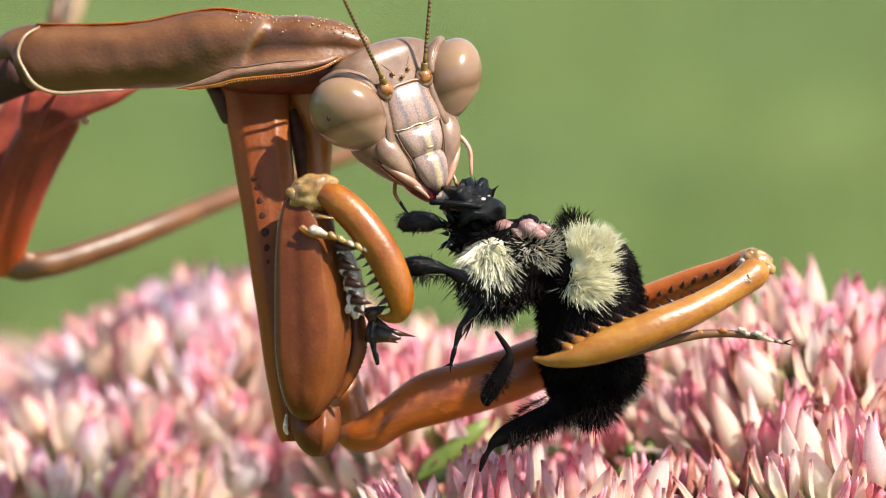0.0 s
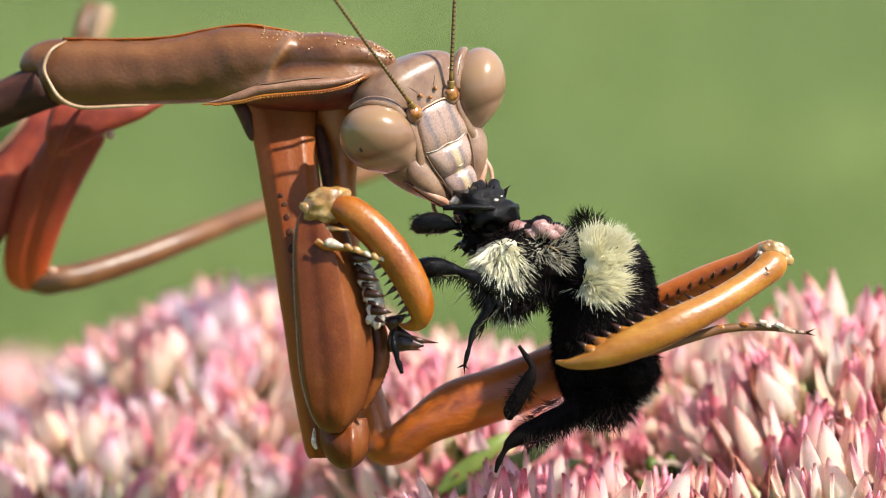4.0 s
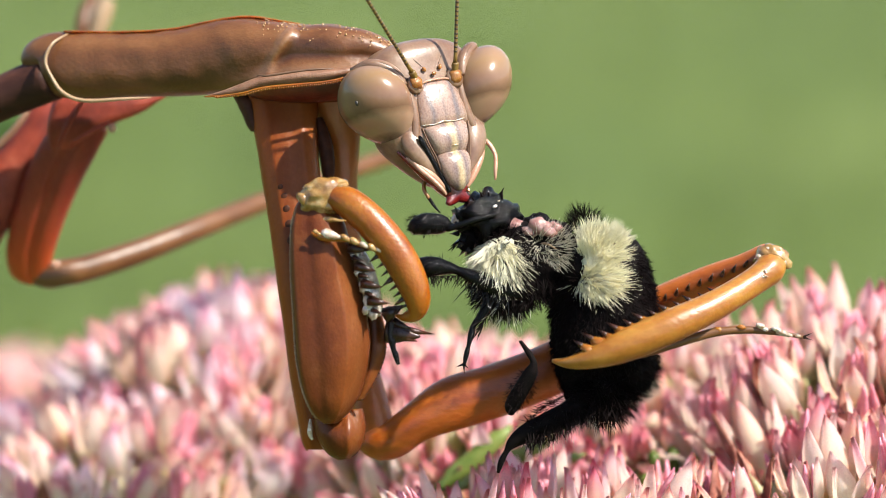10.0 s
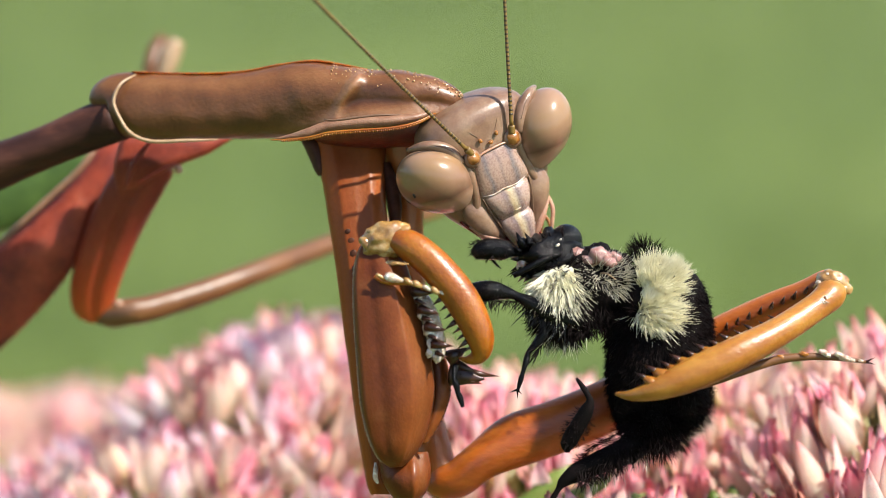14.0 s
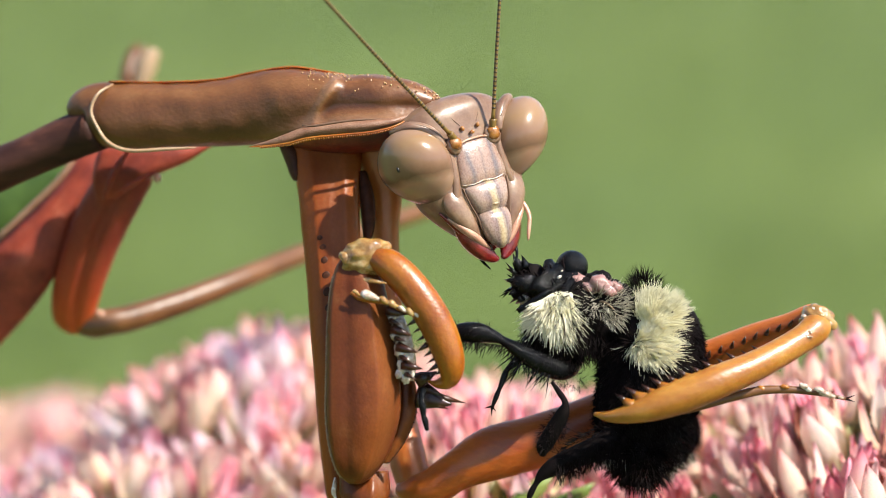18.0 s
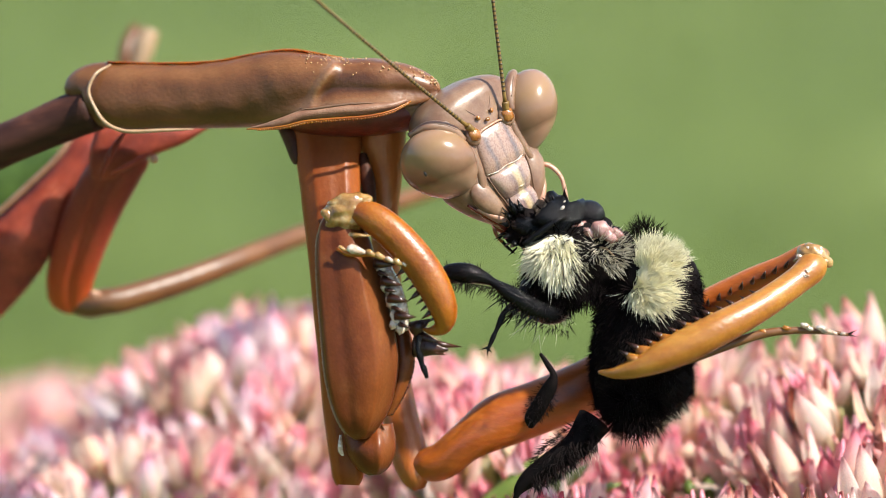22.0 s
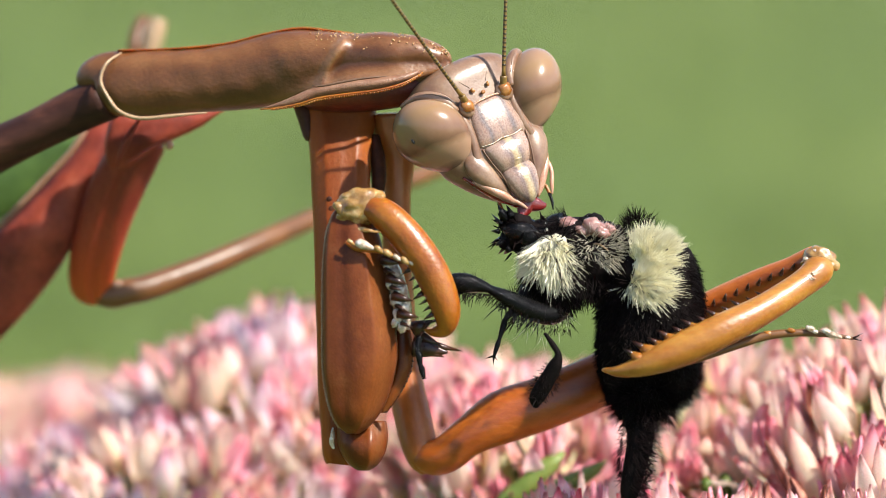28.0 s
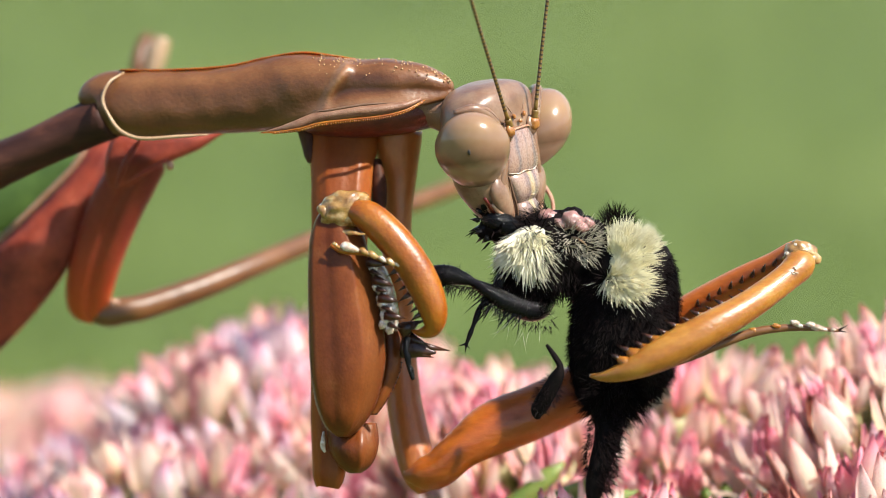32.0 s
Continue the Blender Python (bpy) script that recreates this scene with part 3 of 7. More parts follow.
    # middle and hind legs
    flat = lambda u: math.sin(math.pi * u) ** 0.7
    part("hind_thigh", loft([(158, 8, 80, 10, .3), (190, -14, 76, 10, .8), (225, -38, 66, 10, 1.0), (268, -82, 40, 10, 1.0), (318, -134, 6, 10, 1.0), (370, -186, -24, 10, .95), (430, -244, -62, 10.5, .9), (505, -322, -126, 11, .85), (600, -405, -222, 12, .8), (640, -440, -262, 12.5, .3)], flat), RED, root, "dull dark red flattened hind thigh")
    part("hind_edge", strand([(10, 152, 9.5, .08, .1), (-8, 186, 9.1, .15, .16), (-33, 220, 9.0, .16, .18), (-78, 264, 9.0, .16, .18), (-132, 316, 9.0, .15, .17), (-190, 370, 9.1, .12, .14)]), PINK_RIM, root, "paler rounded edge of the hind thigh")
    part("middle_femur", loft([(196, 48, 100, 7.8, .35), (212, 36, 137, 7.6, .7), (250, 12, 122, 7.9, .8), (300, -10, 96, 8.6, .8), (350, -26, 73, 9.3, .75), (400, -38, 54, 10.0, .72), (435, -42, 43, 10.5, .7), (465, -38, 36, 10.9, .66), (482, -26, 30, 11, .5), (492, -6, 22, 11, .2)], lambda u: math.sin(math.pi * u) ** 0.6 - 0.35 * math.exp(-((u - 0.52) / 0.1) ** 2)), RUST, root, "red thigh that turns orange towards the knee")
    part("middle_coxa", loft([(150, 50, 252, 6.8, .15), (166, 40, 226, 6.7, .4), (184, 34, 198, 6.7, .5), (203, 30, 152, 6.7, .5), (222, 30, 112, 6.8, .4), (250, 36, 74, 7.0, .15)], lambda u: math.sin(math.pi * u) ** 0.5), RED, root, "dark red wrinkled hip of the middle leg")
    part("hip_knob", ball(*Q(146, 212, 6.0), 0.2, 0.2, 0.22, u=12, v=8), PALP, root, "pale knob on the hip")
    for pts in ([(70, 240, 6.1, .05, .08), (100, 224, 5.9, .12, .12), (128, 208, 5.8, .1, .1), (142, 200, 6, .04, .05)], [(96, 160, 5.5, .05, .08), (76, 190, 5.4, .16, .14), (60, 222, 5.6, .14, .12), (50, 250, 6, .05, .06)]):
        part("hip_fold", strand(pts), RED, root, "fold of dark red skin")
    part("middle_tibia", strand([(8, 478, 11, .4, .4), (34, 476, 11, .64, .58), (62, 470, 11.1, .65, .58), (100, 463, 11.5, .64, .57), (200, 430, 13, .6, .55), (300, 390, 15, .54, .52), (400, 349, 18, .5, .48), (500, 312, 21, .48, .46), (600, 276, 24, .46, .45), (700, 240, 28, .42, .42)], around=16), SHANK, root, "long thin brown shin, out of focus")
    part("knee_spot", ball(*Q(45, 456, 10.6), 0.27, 0.14, 0.2, u=12, v=8), PALP, root, "pale shiny knee spot")
    part("far_knee", strand([(88, 66, 22, .34, .34), (92, 30, 22, .38, .38), (100, 2, 22.5, .4, .4), (110, -20, 23, .3, .3)], around=12), SHANK, root, "blurred thigh of the far hind leg")
    part("far_shin", strand([(108, 66, 22, .3, .3), (118, 36, 22, .5, .45), (127, 8, 22, .55, .5), (138, -18, 22, .4, .4)], around=12), RIM, root, "pale glossy knee of the far hind leg")

    # far foreleg: coxa, then thigh, shin and foot that grip the bee
    limbs["far_coxa"] = limb("fore_coxa", [(-6.0, 2.8, 7.2, 1.15, 0.8), (-5.9, 2.9, 6.2, 1.0, 0.75), (-5.72, 3.0, 4.9, 0.72, 0.65), (-5.7, 3.1, 3.09, 0.62, 0.6), (-5.48, 3.6, -1, 0.75, 0.7), (-4.97, 3.6, -4.58, 0.8, 0.75), (-4.31, 3, -7.11, 0.85, 0.8), (-3.87, 2.6, -8.42, 0.7, 0.7), (-3.66, 2.6, -9.03, 0.3, 0.3)], HIP, "orange-brown hip of the foreleg")
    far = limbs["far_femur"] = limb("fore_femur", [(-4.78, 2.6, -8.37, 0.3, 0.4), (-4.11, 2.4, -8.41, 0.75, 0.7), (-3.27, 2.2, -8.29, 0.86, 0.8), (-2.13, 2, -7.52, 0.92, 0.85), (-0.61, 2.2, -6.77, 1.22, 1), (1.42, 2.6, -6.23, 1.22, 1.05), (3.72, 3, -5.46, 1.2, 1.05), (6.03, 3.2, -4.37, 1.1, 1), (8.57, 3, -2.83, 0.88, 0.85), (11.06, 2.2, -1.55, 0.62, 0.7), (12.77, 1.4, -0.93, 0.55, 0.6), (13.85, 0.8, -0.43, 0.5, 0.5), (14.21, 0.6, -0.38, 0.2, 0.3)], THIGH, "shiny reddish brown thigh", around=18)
    for k in range(9):
        f = k / 8
        x, y, d = 1148 + 165 * f, 533 - 68 * f + 6 * f * f, 1.9 - 1.2 * f
        part("spine", cone(Q(x, y, d), Q(x + 3 + 4 * f, y - 12, d - 0.5), 0.12), SPINE, far, "black thigh spine")
    near_tib = limbs["far_tibia"] = limb("fore_tibia", [(14.22, 0.2, -0.63, 0.3, 0.35), (13.87, -0.3, -1.02, 0.68, 0.6), (13.07, -0.9, -1.59, 0.62, 0.55), (11.25, -2, -2.57, 0.66, 0.6), (9.21, -3, -3.41, 0.74, 0.62), (7.24, -3.3, -4.18, 0.72, 0.6), (5.77, -3.3, -4.67, 0.5, 0.45), (4.68, -3, -4.88, 0.27, 0.25), (3.96, -2.6, -4.79, 0.08, 0.08)], HONEY, "honey-yellow shiny shin with saw teeth", around=16)
    for k in range(12):
        f = k / 11
        x, y, d = 1004 + 238 * f, 612 - 88 * f - 4 * math.sin(3.1 * f), -3.3 + 1.5 * f
        s = (1.55 - 0.55 * f) * (1.0 if k % 2 else 0.75)
        t = part("tooth", cone(Q(x + 14, y + 14, d), Q(x - 12 * s, y - 7 * s, d - 0.1), 0.32 * s), HONEY, near_tib)
        part("tooth_tip", cone(Q(x - 1, y + 1.5, d - 0.05), Q(x - 19 * s, y - 11 * s, d - 0.12), 0.13 * s), SPINE, t, "black tip of the tooth")
    # pale specks added for the dotted highlight near the knee
    wet = random.Random(31)
    for k in range(22):
        f = wet.random() ** 1.6
        x, y, d = 1336 - 150 * f + wet.uniform(-8, 8), 492 + 62 * f + wet.uniform(-7, 7), -0.62 - 0.95 * f
        part("wet_speck", ball(*Q(x, y, d - 0.62), wet.uniform(.03, .09), 0.05, wet.uniform(.02, .05), (0, 25, 0), u=10, v=8), GLASSY, near_tib, "tiny pale speck, a wet glint painted in")
    joint = limbs["far_knee"] = part("knee", ball(*Q(1342, 468, 0.1), 0.78, 0.66, 0.66, (0, 25, 0), u=28, v=20, lumps=0.35), JOINT, root, "glossy wrinkled knee skin")
    for x, y, d, r in ((1318, 462, -0.2, 0.16), (1352, 460, -0.25, 0.22), (1350, 484, -0.3, 0.2), (1328, 500, -0.4, 0.15), (1336, 448, -0.1, 0.16), (1362, 474, -0.2, 0.16)):
        part("knee_bead", ball(*Q(x, y, d), r, r, r * 0.8, u=10, v=8), GLASSY, joint, "wet glossy bead")
    tars = limbs["far_tarsus"] = limb("tarsus", [(6.75, -2.2, -4.85, 0.1, 0.1), (8.03, -2.2, -4.61, 0.17, 0.16), (9.77, -2, -4.12, 0.2, 0.18), (11.21, -1.8, -3.78, 0.2, 0.18), (12.51, -1.7, -3.73, 0.17, 0.16), (13.75, -1.6, -3.86, 0.14, 0.14), (15.04, -1.6, -4.13, 0.08, 0.08)], SHANK, "thin jointed foot")
    for x, y, r in ((1243, 590, 0.16), (1283, 587, 0.15), (1318, 586, 0.17), (1326, 592, 0.12), (1346, 592, 0.17), (1356, 599, 0.20), (1366, 603, 0.14), (1384, 606, 0.10)):
        part("foot_segment", ball(*Q(x, y, -1.85), r * 1.3, r * 0.8, r * 0.7, (0, 14, 0), u=14, v=10, lumps=0.4), GLASSY if x > 1290 else HONEY, tars, "pale glossy foot joint")
    for tip in ((1412, 600), (1410, 614)):
        part("claw", cone(Q(1392, 608, -1.6), Q(*tip, -1.7), 0.06), SPINE, tars, "dark claw")

    # near foreleg
    hip = [(150, 376, 512, 2.6, .9), (180, 386, 513, 2.4, 1.0), (205, 395, 512, 2.1, 1.05), (250, 405, 514, 1.6, 1.05), (300, 413, 518, 1.2, 1.05), (350, 422, 521, .85, 1.0), (400, 430, 524, .6, 1.0), (450, 437, 527, .4, .95), (500, 444, 530, .25, .95), (550, 452, 533, .2, .9),
           (600, 459, 536, .2, .88), (650, 466, 540, .2, .85), (700, 475, 543, .2, .8), (740, 483, 545, .2, .7), (768, 489, 544, .2, .6), (784, 497, 538, .2, .3)]
    face = lambda u: min(1, u / 0.26) ** 0.5 * (0.84 + 0.16 * min(1, max(0, u - 0.15) / 0.35)) * min(1, (1 - u) / 0.24) ** 0.5 - 0.10 * math.exp(-((u - 0.62) / 0.2) ** 2)
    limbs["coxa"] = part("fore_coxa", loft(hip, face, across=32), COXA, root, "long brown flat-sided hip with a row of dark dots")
    for x, y, w, h in ((447, 316, .13, .13), (454, 333, .17, .16), (458, 356, .16, .20), (463, 383, .19, .22), (467, 412, .19, .24), (470, 440, .14, .20), (472, 464, .09, .12)):
        _, xl, xr, d, half = min(spline(hip, 8), key=lambda r: abs(r[0] - y))
        part("dot", ball(*Q(x, y, d - half * face((x - xl) / (xr - xl)) + 0.015), w, 0.05, h, u=12, v=8), DOT, limbs["coxa"], "dark reddish brown dot")
    saw = bmesh.new()
    for k, (y, xl, xr, d, h) in enumerate(spline(hip, 8)):
        if k > 16:
            cone(Q(xl + 3, y, d), Q(xl - 1.2 - (k * 7 % 5) * 0.35, y + 2, d - 0.02), 0.06, 5, saw)
    part("saw_edge", saw, TIBIA, limbs["coxa"], "fine orange saw edge", kind="stuff")
    part("hip_gusset", loft([(148, 356, 400, 2.6, .3), (165, 366, 404, 2.5, .6), (190, 378, 408, 2.4, .6), (208, 386, 408, 2.2, .45), (218, 393, 404, 2.1, .2)], flat), DUSK, limbs["coxa"], "dark wrinkled skin at the root of the hip")
    limbs["hip_skin"] = part("hip_skin", strand([(515, 195, 2.2, .2, .3), (524, 232, 1.9, .34, .3), (530, 268, 1.8, .34, .3), (532, 300, 1.8, .25, .25), (530, 322, 1.8, .12, .15)]), DOT, root, "dark fold between the hips")
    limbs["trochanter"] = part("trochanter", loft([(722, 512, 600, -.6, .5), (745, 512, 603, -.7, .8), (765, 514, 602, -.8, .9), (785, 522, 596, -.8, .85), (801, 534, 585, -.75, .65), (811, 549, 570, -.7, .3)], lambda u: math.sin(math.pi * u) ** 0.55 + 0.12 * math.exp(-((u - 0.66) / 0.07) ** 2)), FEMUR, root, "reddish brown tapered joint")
    part("white_spot", strand([(505, 735, -.9, .05, .05), (504, 748, -1.0, .10, .09), (503, 762, -1.0, .12, .1), (507, 772, -.95, .06, .06)]), GLASSY, limbs["trochanter"], "white shiny spot")
    thigh = [(338, 516, 548, -1.5, .45), (352, 503, 566, -1.6, .7), (372, 495, 580, -1.7, .85), (400, 489, 590, -1.8, .95), (450, 485, 600, -1.9, 1.05), (500, 484, 609, -1.9, 1.1), (550, 484, 617, -1.9, 1.15), (600, 484, 621, -1.9, 1.15), (640, 486, 616, -1.9, 1.1), (680, 492, 604, -1.85, 1.0), (710, 501, 589, -1.8, .9), (732, 513, 571, -1.7, .7), (746, 530, 552, -1.6, .3)]
    swell = lambda u: min(1, u / 0.055) ** 0.5 * min(1, (1 - u) / 0.3) ** 0.55 * (0.78 + 0.22 * math.sin(math.pi * min(1, u * 1.1))) - 0.05 * math.exp(-((u - 0.30) / 0.09) ** 2)
    fem = limbs["femur"] = part("fore_femur", loft(thigh, swell, across=40), FEMUR, root, "broad red-brown thigh with lengthwise streaks, shade and light painted in")
    seam, bead = [], bmesh.new()
    for k, (y, xl, xr, d, h) in enumerate(spline(thigh, 10)):
        if 20 < k < 112:
            seam.append((xl + 2.0, y, d - 0.42 * h, .028, .05))
            bmesh.ops.create_icosphere(bead, subdivisions=1, radius=(0.035 + 0.012 * (k % 3)) * MM, matrix=Matrix.Translation(Vector(Q(xl + 1.0, y, d - 0.45 * h)) * MM))
    part("seam", strand(seam[::8], around=6), PINK_RIM, fem, "thin pale seam")
    part("edge_crust", bead, RIM, fem, "row of tiny pale warts along the seam", kind="stuff")
    part("inner_edge", loft([(545, 606, 640, -1.0, .25), (580, 606, 648, -.9, .4), (620, 604, 648, -.9, .45), (650, 598, 638, -.9, .45), (680, 590, 622, -.9, .4), (708, 582, 601, -.9, .2)], flat), FEMUR, fem, "dark reddish inner edge with fine teeth")
    for k in range(13):
        f = k / 12
        x, y = 650 - 4 * f - 46 * f * f, 596 + 108 * f
        part("tooth", cone(Q(x - 6, y, -1.0), Q(x + 3, y + 3, -1.05), 0.08), SPINE, fem, "tiny dark tooth")
    groove = part("groove", loft([(428, 594, 612, -2.0, .3), (455, 600, 628, -2.1, .45), (490, 606, 640, -2.1, .5), (530, 612, 646, -2.0, .5), (560, 618, 642, -1.9, .3)], lambda u: math.sin(math.pi * u) ** 0.6), GLASSY, fem, "whitish glossy groove between the spines")
    for x, y, r, t in ((604, 446, .20, 30), (614, 462, .26, -20), (608, 478, .2, 10), (624, 492, .24, 40), (618, 508, .26, -30), (632, 520, .24, 15), (624, 534, .26, -10), (636, 545, .2, 35), (628, 556, .18, 0), (616, 548, .16, 20)):
        part("wet_lobe", ball(*Q(x, y, -2.5), r * 1.1, r * 0.8, r * 1.35, (0, t, 0), u=14, v=10, lumps=0.3), GLASSY, groove, "wet whitish lobe")
    for k in range(8):
        f = k / 7
        x, y, big = 598 + 34 * f, 436 + 112 * f, 1.2 if k % 2 == 0 else 0.6
        part("spine", cone(Q(x - 4, y, -2.6), Q(x + 27 * big, y + 6 + 3 * (k % 3), -3.1), 0.22 * big), SPINE, fem, "black thigh spine")
    for x, y, tx, ty in ((664, 583, 738, 598), (662, 595, 706, 609), (664, 572, 700, 590)):
        part("long_spine", cone(Q(x, y, -1.6), Q(tx, ty, -1.9), 0.26), SPINE, fem, "long dark brown spine")
    caught = part("caught_foot", tube([(*Q(660, 572, -2.5), .16, .15), (*Q(656, 596, -2.6), .12, .12), (*Q(659, 606, -2.6), .16, .15), (*Q(661, 622, -2.6), .11, .11), (*Q(664, 630, -2.6), .14, .13), (*Q(668, 648, -2.6), .08, .08)], around=8), GLOSS, fem, "black bee foot caught on the spines")
    part("root_web", tube([(*Q(650, 588, -1.5), .5, .3), (*Q(672, 592, -1.7), .42, .2), (*Q(694, 598, -1.8), .2, .12), (*Q(710, 600, -1.8), .05, .05)], around=10), SPINE, fem, "brown root of the long spines")
    part("spur", cone(Q(650, 560, -1.6), Q(684, 542, -1.9), 0.42), SPINE, fem, "black spur")
    tib = limbs["tibia"] = limb("fore_tibia", [(-5.52, -2.2, 2.49, 0.45, 0.5), (-4.72, -2.5, 2.19, 0.68, 0.65), (-3.83, -2.7, 1.4, 0.74, 0.7), (-2.94, -2.8, 0.27, 0.76, 0.7), (-2.26, -2.8, -0.96, 0.74, 0.66), (-1.87, -2.7, -2.14, 0.62, 0.58), (-1.97, -2.5, -2.83, 0.42, 0.4), (-2.46, -2.3, -3.03, 0.2, 0.2), (-2.86, -2.1, -2.93, 0.05, 0.06)], TIBIA, "glossy orange curved shin", around=18)
    for k in range(9):
        f = k / 8
        x, y, big = 634 + 52 * f, 436 + 106 * f + 8 * math.sin(3 * f), 1.2 if k % 3 == 1 else 0.75
        part("tooth", cone(Q(x + 8, y - 4, -2.7), Q(x - 12 * big, y + 9 * big, -2.9), 0.14 * big), SPINE, tib, "dark saw tooth")
    knee = limbs["knee"] = part("knee", ball(*Q(554, 340, -2.1), 1.18, 0.8, 0.82, (0, -12, 0), u=36, v=26, lumps=0.25), JOINT, root, "glossy wrinkled knee skin")
    for x, y, r, t in ((518, 346, 0.28, 60), (556, 356, 0.36, 10), (580, 330, 0.34, -30), (538, 322, 0.30, -10), (558, 382, 0.20, 8), (566, 318, 0.22, 15), (528, 332, 0.24, -40), (592, 346, 0.26, -50), (544, 340, 0.3, 25)):
        part("skin_fold", ball(*Q(x, y, -2.5), r * 1.5, r * 0.6, r * 0.7, (0, t, 0), u=16, v=12, lumps=0.2), JOINT, knee, "wet fold of skin")
    foot = limbs["tarsus"] = limb("tarsus", [(-6.28, -2.9, 0.91, 0.08, 0.1), (-5.78, -3, 0.66, 0.15, 0.14), (-4.75, -3.1, 0.51, 0.12, 0.12), (-3.97, -3.1, 0.17, 0.1, 0.1), (-3.28, -3.1, -0.07, 0.06, 0.06)], TIBIA, "amber folded foot")
    joints = ((545, 406, 578, 415, 0.28), (578, 414, 598, 424, 0.18), (594, 422, 612, 428, 0.2), (612, 430, 628, 436, 0.14), (626, 434, 642, 443, 0.19), (640, 441, 655, 446, 0.12), (556, 384, 590, 386, 0.1), (530, 402, 546, 410, 0.12))
    for x, y, tx, ty, r in joints:
        part("foot_segment", tube([(*Q(x, y, -3.2), r * .3, r * .3), (*Q(x * .75 + tx * .25, y * .75 + ty * .25 - 2, -3.25), r * .75, r * .6), (*Q(x * .35 + tx * .65, y * .35 + ty * .65, -3.25), r * .62, r * .5), (*Q(tx, ty, -3.2), r * .25, r * .25)], around=10), GLASSY if (x + y) % 4 else JOINT, foot, "pale glassy foot joint")
    return root, limbs


def mantis_head(root):
    """The head, in its own space: x across, y to the back, z to its crown, from between the antennae."""
    head = part("head", tube([(0, 1.15, 2.06, .3, .3), (0, 1.15, 2.0, 1.0, .8), (0, 1.15, 1.78, 1.85, 1.25), (0, 1.15, 1.35, 2.5, 1.5), (0, 1.15, 0.6, 2.8, 1.55), (0, 1.12, -0.5, 2.85, 1.55), (0, 1.02, -1.5, 2.8, 1.45),
                              (0, 0.95, -2.3, 2.72, 1.35), (0, 0.85, -3.0, 2.34, 1.18), (0, 0.74, -3.75, 1.75, .95), (0, 0.65, -4.4, 1.05, .7), (0, 0.6, -4.75, .4, .35)], around=48, per=8, power=2.5, side=(0, 1, 0)), FACE, root,
                "triangular pinkish tan head")
    for s in (-1, 1):
        mid, size, turn = Vector((s * 2.66, 0.42, -0.80)), [1.42, 1.75, 2.2], (0, s * 38, -s * 30)
        m = pose(0, 0, 0, *turn).to_3x3()
        bm = bmesh.new()
        bmesh.ops.create_uvsphere(bm, u_segments=48, v_segments=36, radius=1.0)
        for v in bm.verts:
            slim = 1 - 0.46 * (max(0, 0.4 - v.co.z) / 1.4) ** 1.5
            v.co = (mid + m @ Vector((v.co.x * size[0] * slim, v.co.y * size[1] * slim, v.co.z * size[2]))) * MM
        eye = part("eye", bm, EYE_SKIN, head, "large bulging glossy tan compound eye that tapers downwards")
        way = m.transposed() @ Vector((-0.88, -0.44, 0.18))
        spot = mid + Vector((-0.88, -0.44, 0.18)) / math.sqrt(sum((c / q) ** 2 for c, q in zip(way, size)))
        part("pupil", ball(*spot, 0.07, 0.07, 0.13, u=10, v=8), PUPIL, eye, "tiny black false pupil")
        # brow over the eye, and the pale bead along its inner side
        part("brow", tube([(s * 3.35, 0.75, 1.18, .10, .14), (s * 2.8, 0.15, 1.22, .22, .24), (s * 2.25, -0.12, 0.95, .28, .26), (s * 1.8, -0.28, 0.5, .26, .24), (s * 1.55, -0.36, -0.1, .18, .18)], around=12), FACE, head, "swollen brow over the eye")
        part("crease", tube([(s * 3.3, 0.48, 1.28, .015, .03), (s * 2.75, -0.06, 1.28, .03, .05), (s * 2.2, -0.36, 1.0, .03, .05), (s * 1.75, -0.50, 0.52, .02, .04)], around=6), CREASE_SHADOW, head, "thin dark crease over the eye")
        part("inner_orbit", tube([(s * 1.62, -0.2, 0.2, .16, .16), (s * 1.40, -0.25, -0.4, .2, .18), (s * 1.34, -0.27, -1.1, .22, .18), (s * 1.42, -0.22, -1.9, .22, .18), (s * 1.62, -0.1, -2.55, .2, .16), (s * 1.9, 0.1, -3.0, .1, .1)], around=12), FACE, head, "pale inner edge of the eye")
        part("socket", ball(s * 1.06, -0.56, -0.08, 0.30, 0.26, 0.34, (0, s * 20, 0), u=18, v=12, lumps=0.2), AMBER, head, "amber antenna socket")
        part("socket_rim", ball(s * 1.06, -0.46, -0.14, 0.42, 0.2, 0.44, u=18, v=12, lumps=0.15), FACE, head, "pale swollen rim of the socket")
        part("ocellus", ball(s * 0.42, -0.50, 0.46, 0.09, 0.09, 0.12, (0, s * 25, 0), u=12, v=8), AMBER, head, "dark amber simple eye")
        # thin dark tubes painted in where the antennae cast their shadows
        part("crown_furrow", tube([(s * 0.45, -0.40, 0.62, .008, .02), (s * 0.72, -0.36, 0.98, .01, .02), (s * 1.0, -0.18, 1.4, .01, .02), (s * 1.2, 0.15, 1.78, .012, .03)], around=6), CREASE_SHADOW, head, "thin dark line on the crown, an antenna shadow painted in")
        part("cheek", tube([(s * 1.55, 0.1, -2.0, .4, .25), (s * 1.62, 0.02, -2.6, .62, .36), (s * 1.38, 0.0, -3.3, .56, .38), (s * 1.05, 0.04, -4.0, .38, .30), (s * 0.72, 0.08, -4.6, .14, .14)], around=18), FACE, head, "smooth cheek beside the mouth")
        part("furrow", tube([(s * 1.22, -0.34, -2.1, .03, .05), (s * 1.08, -0.38, -2.9, .035, .05), (s * 0.9, -0.36, -3.5, .04, .06), (s * 0.78, -0.28, -4.2, .03, .05)], around=6), CREASE_SHADOW, head, "dark furrow beside the lip")
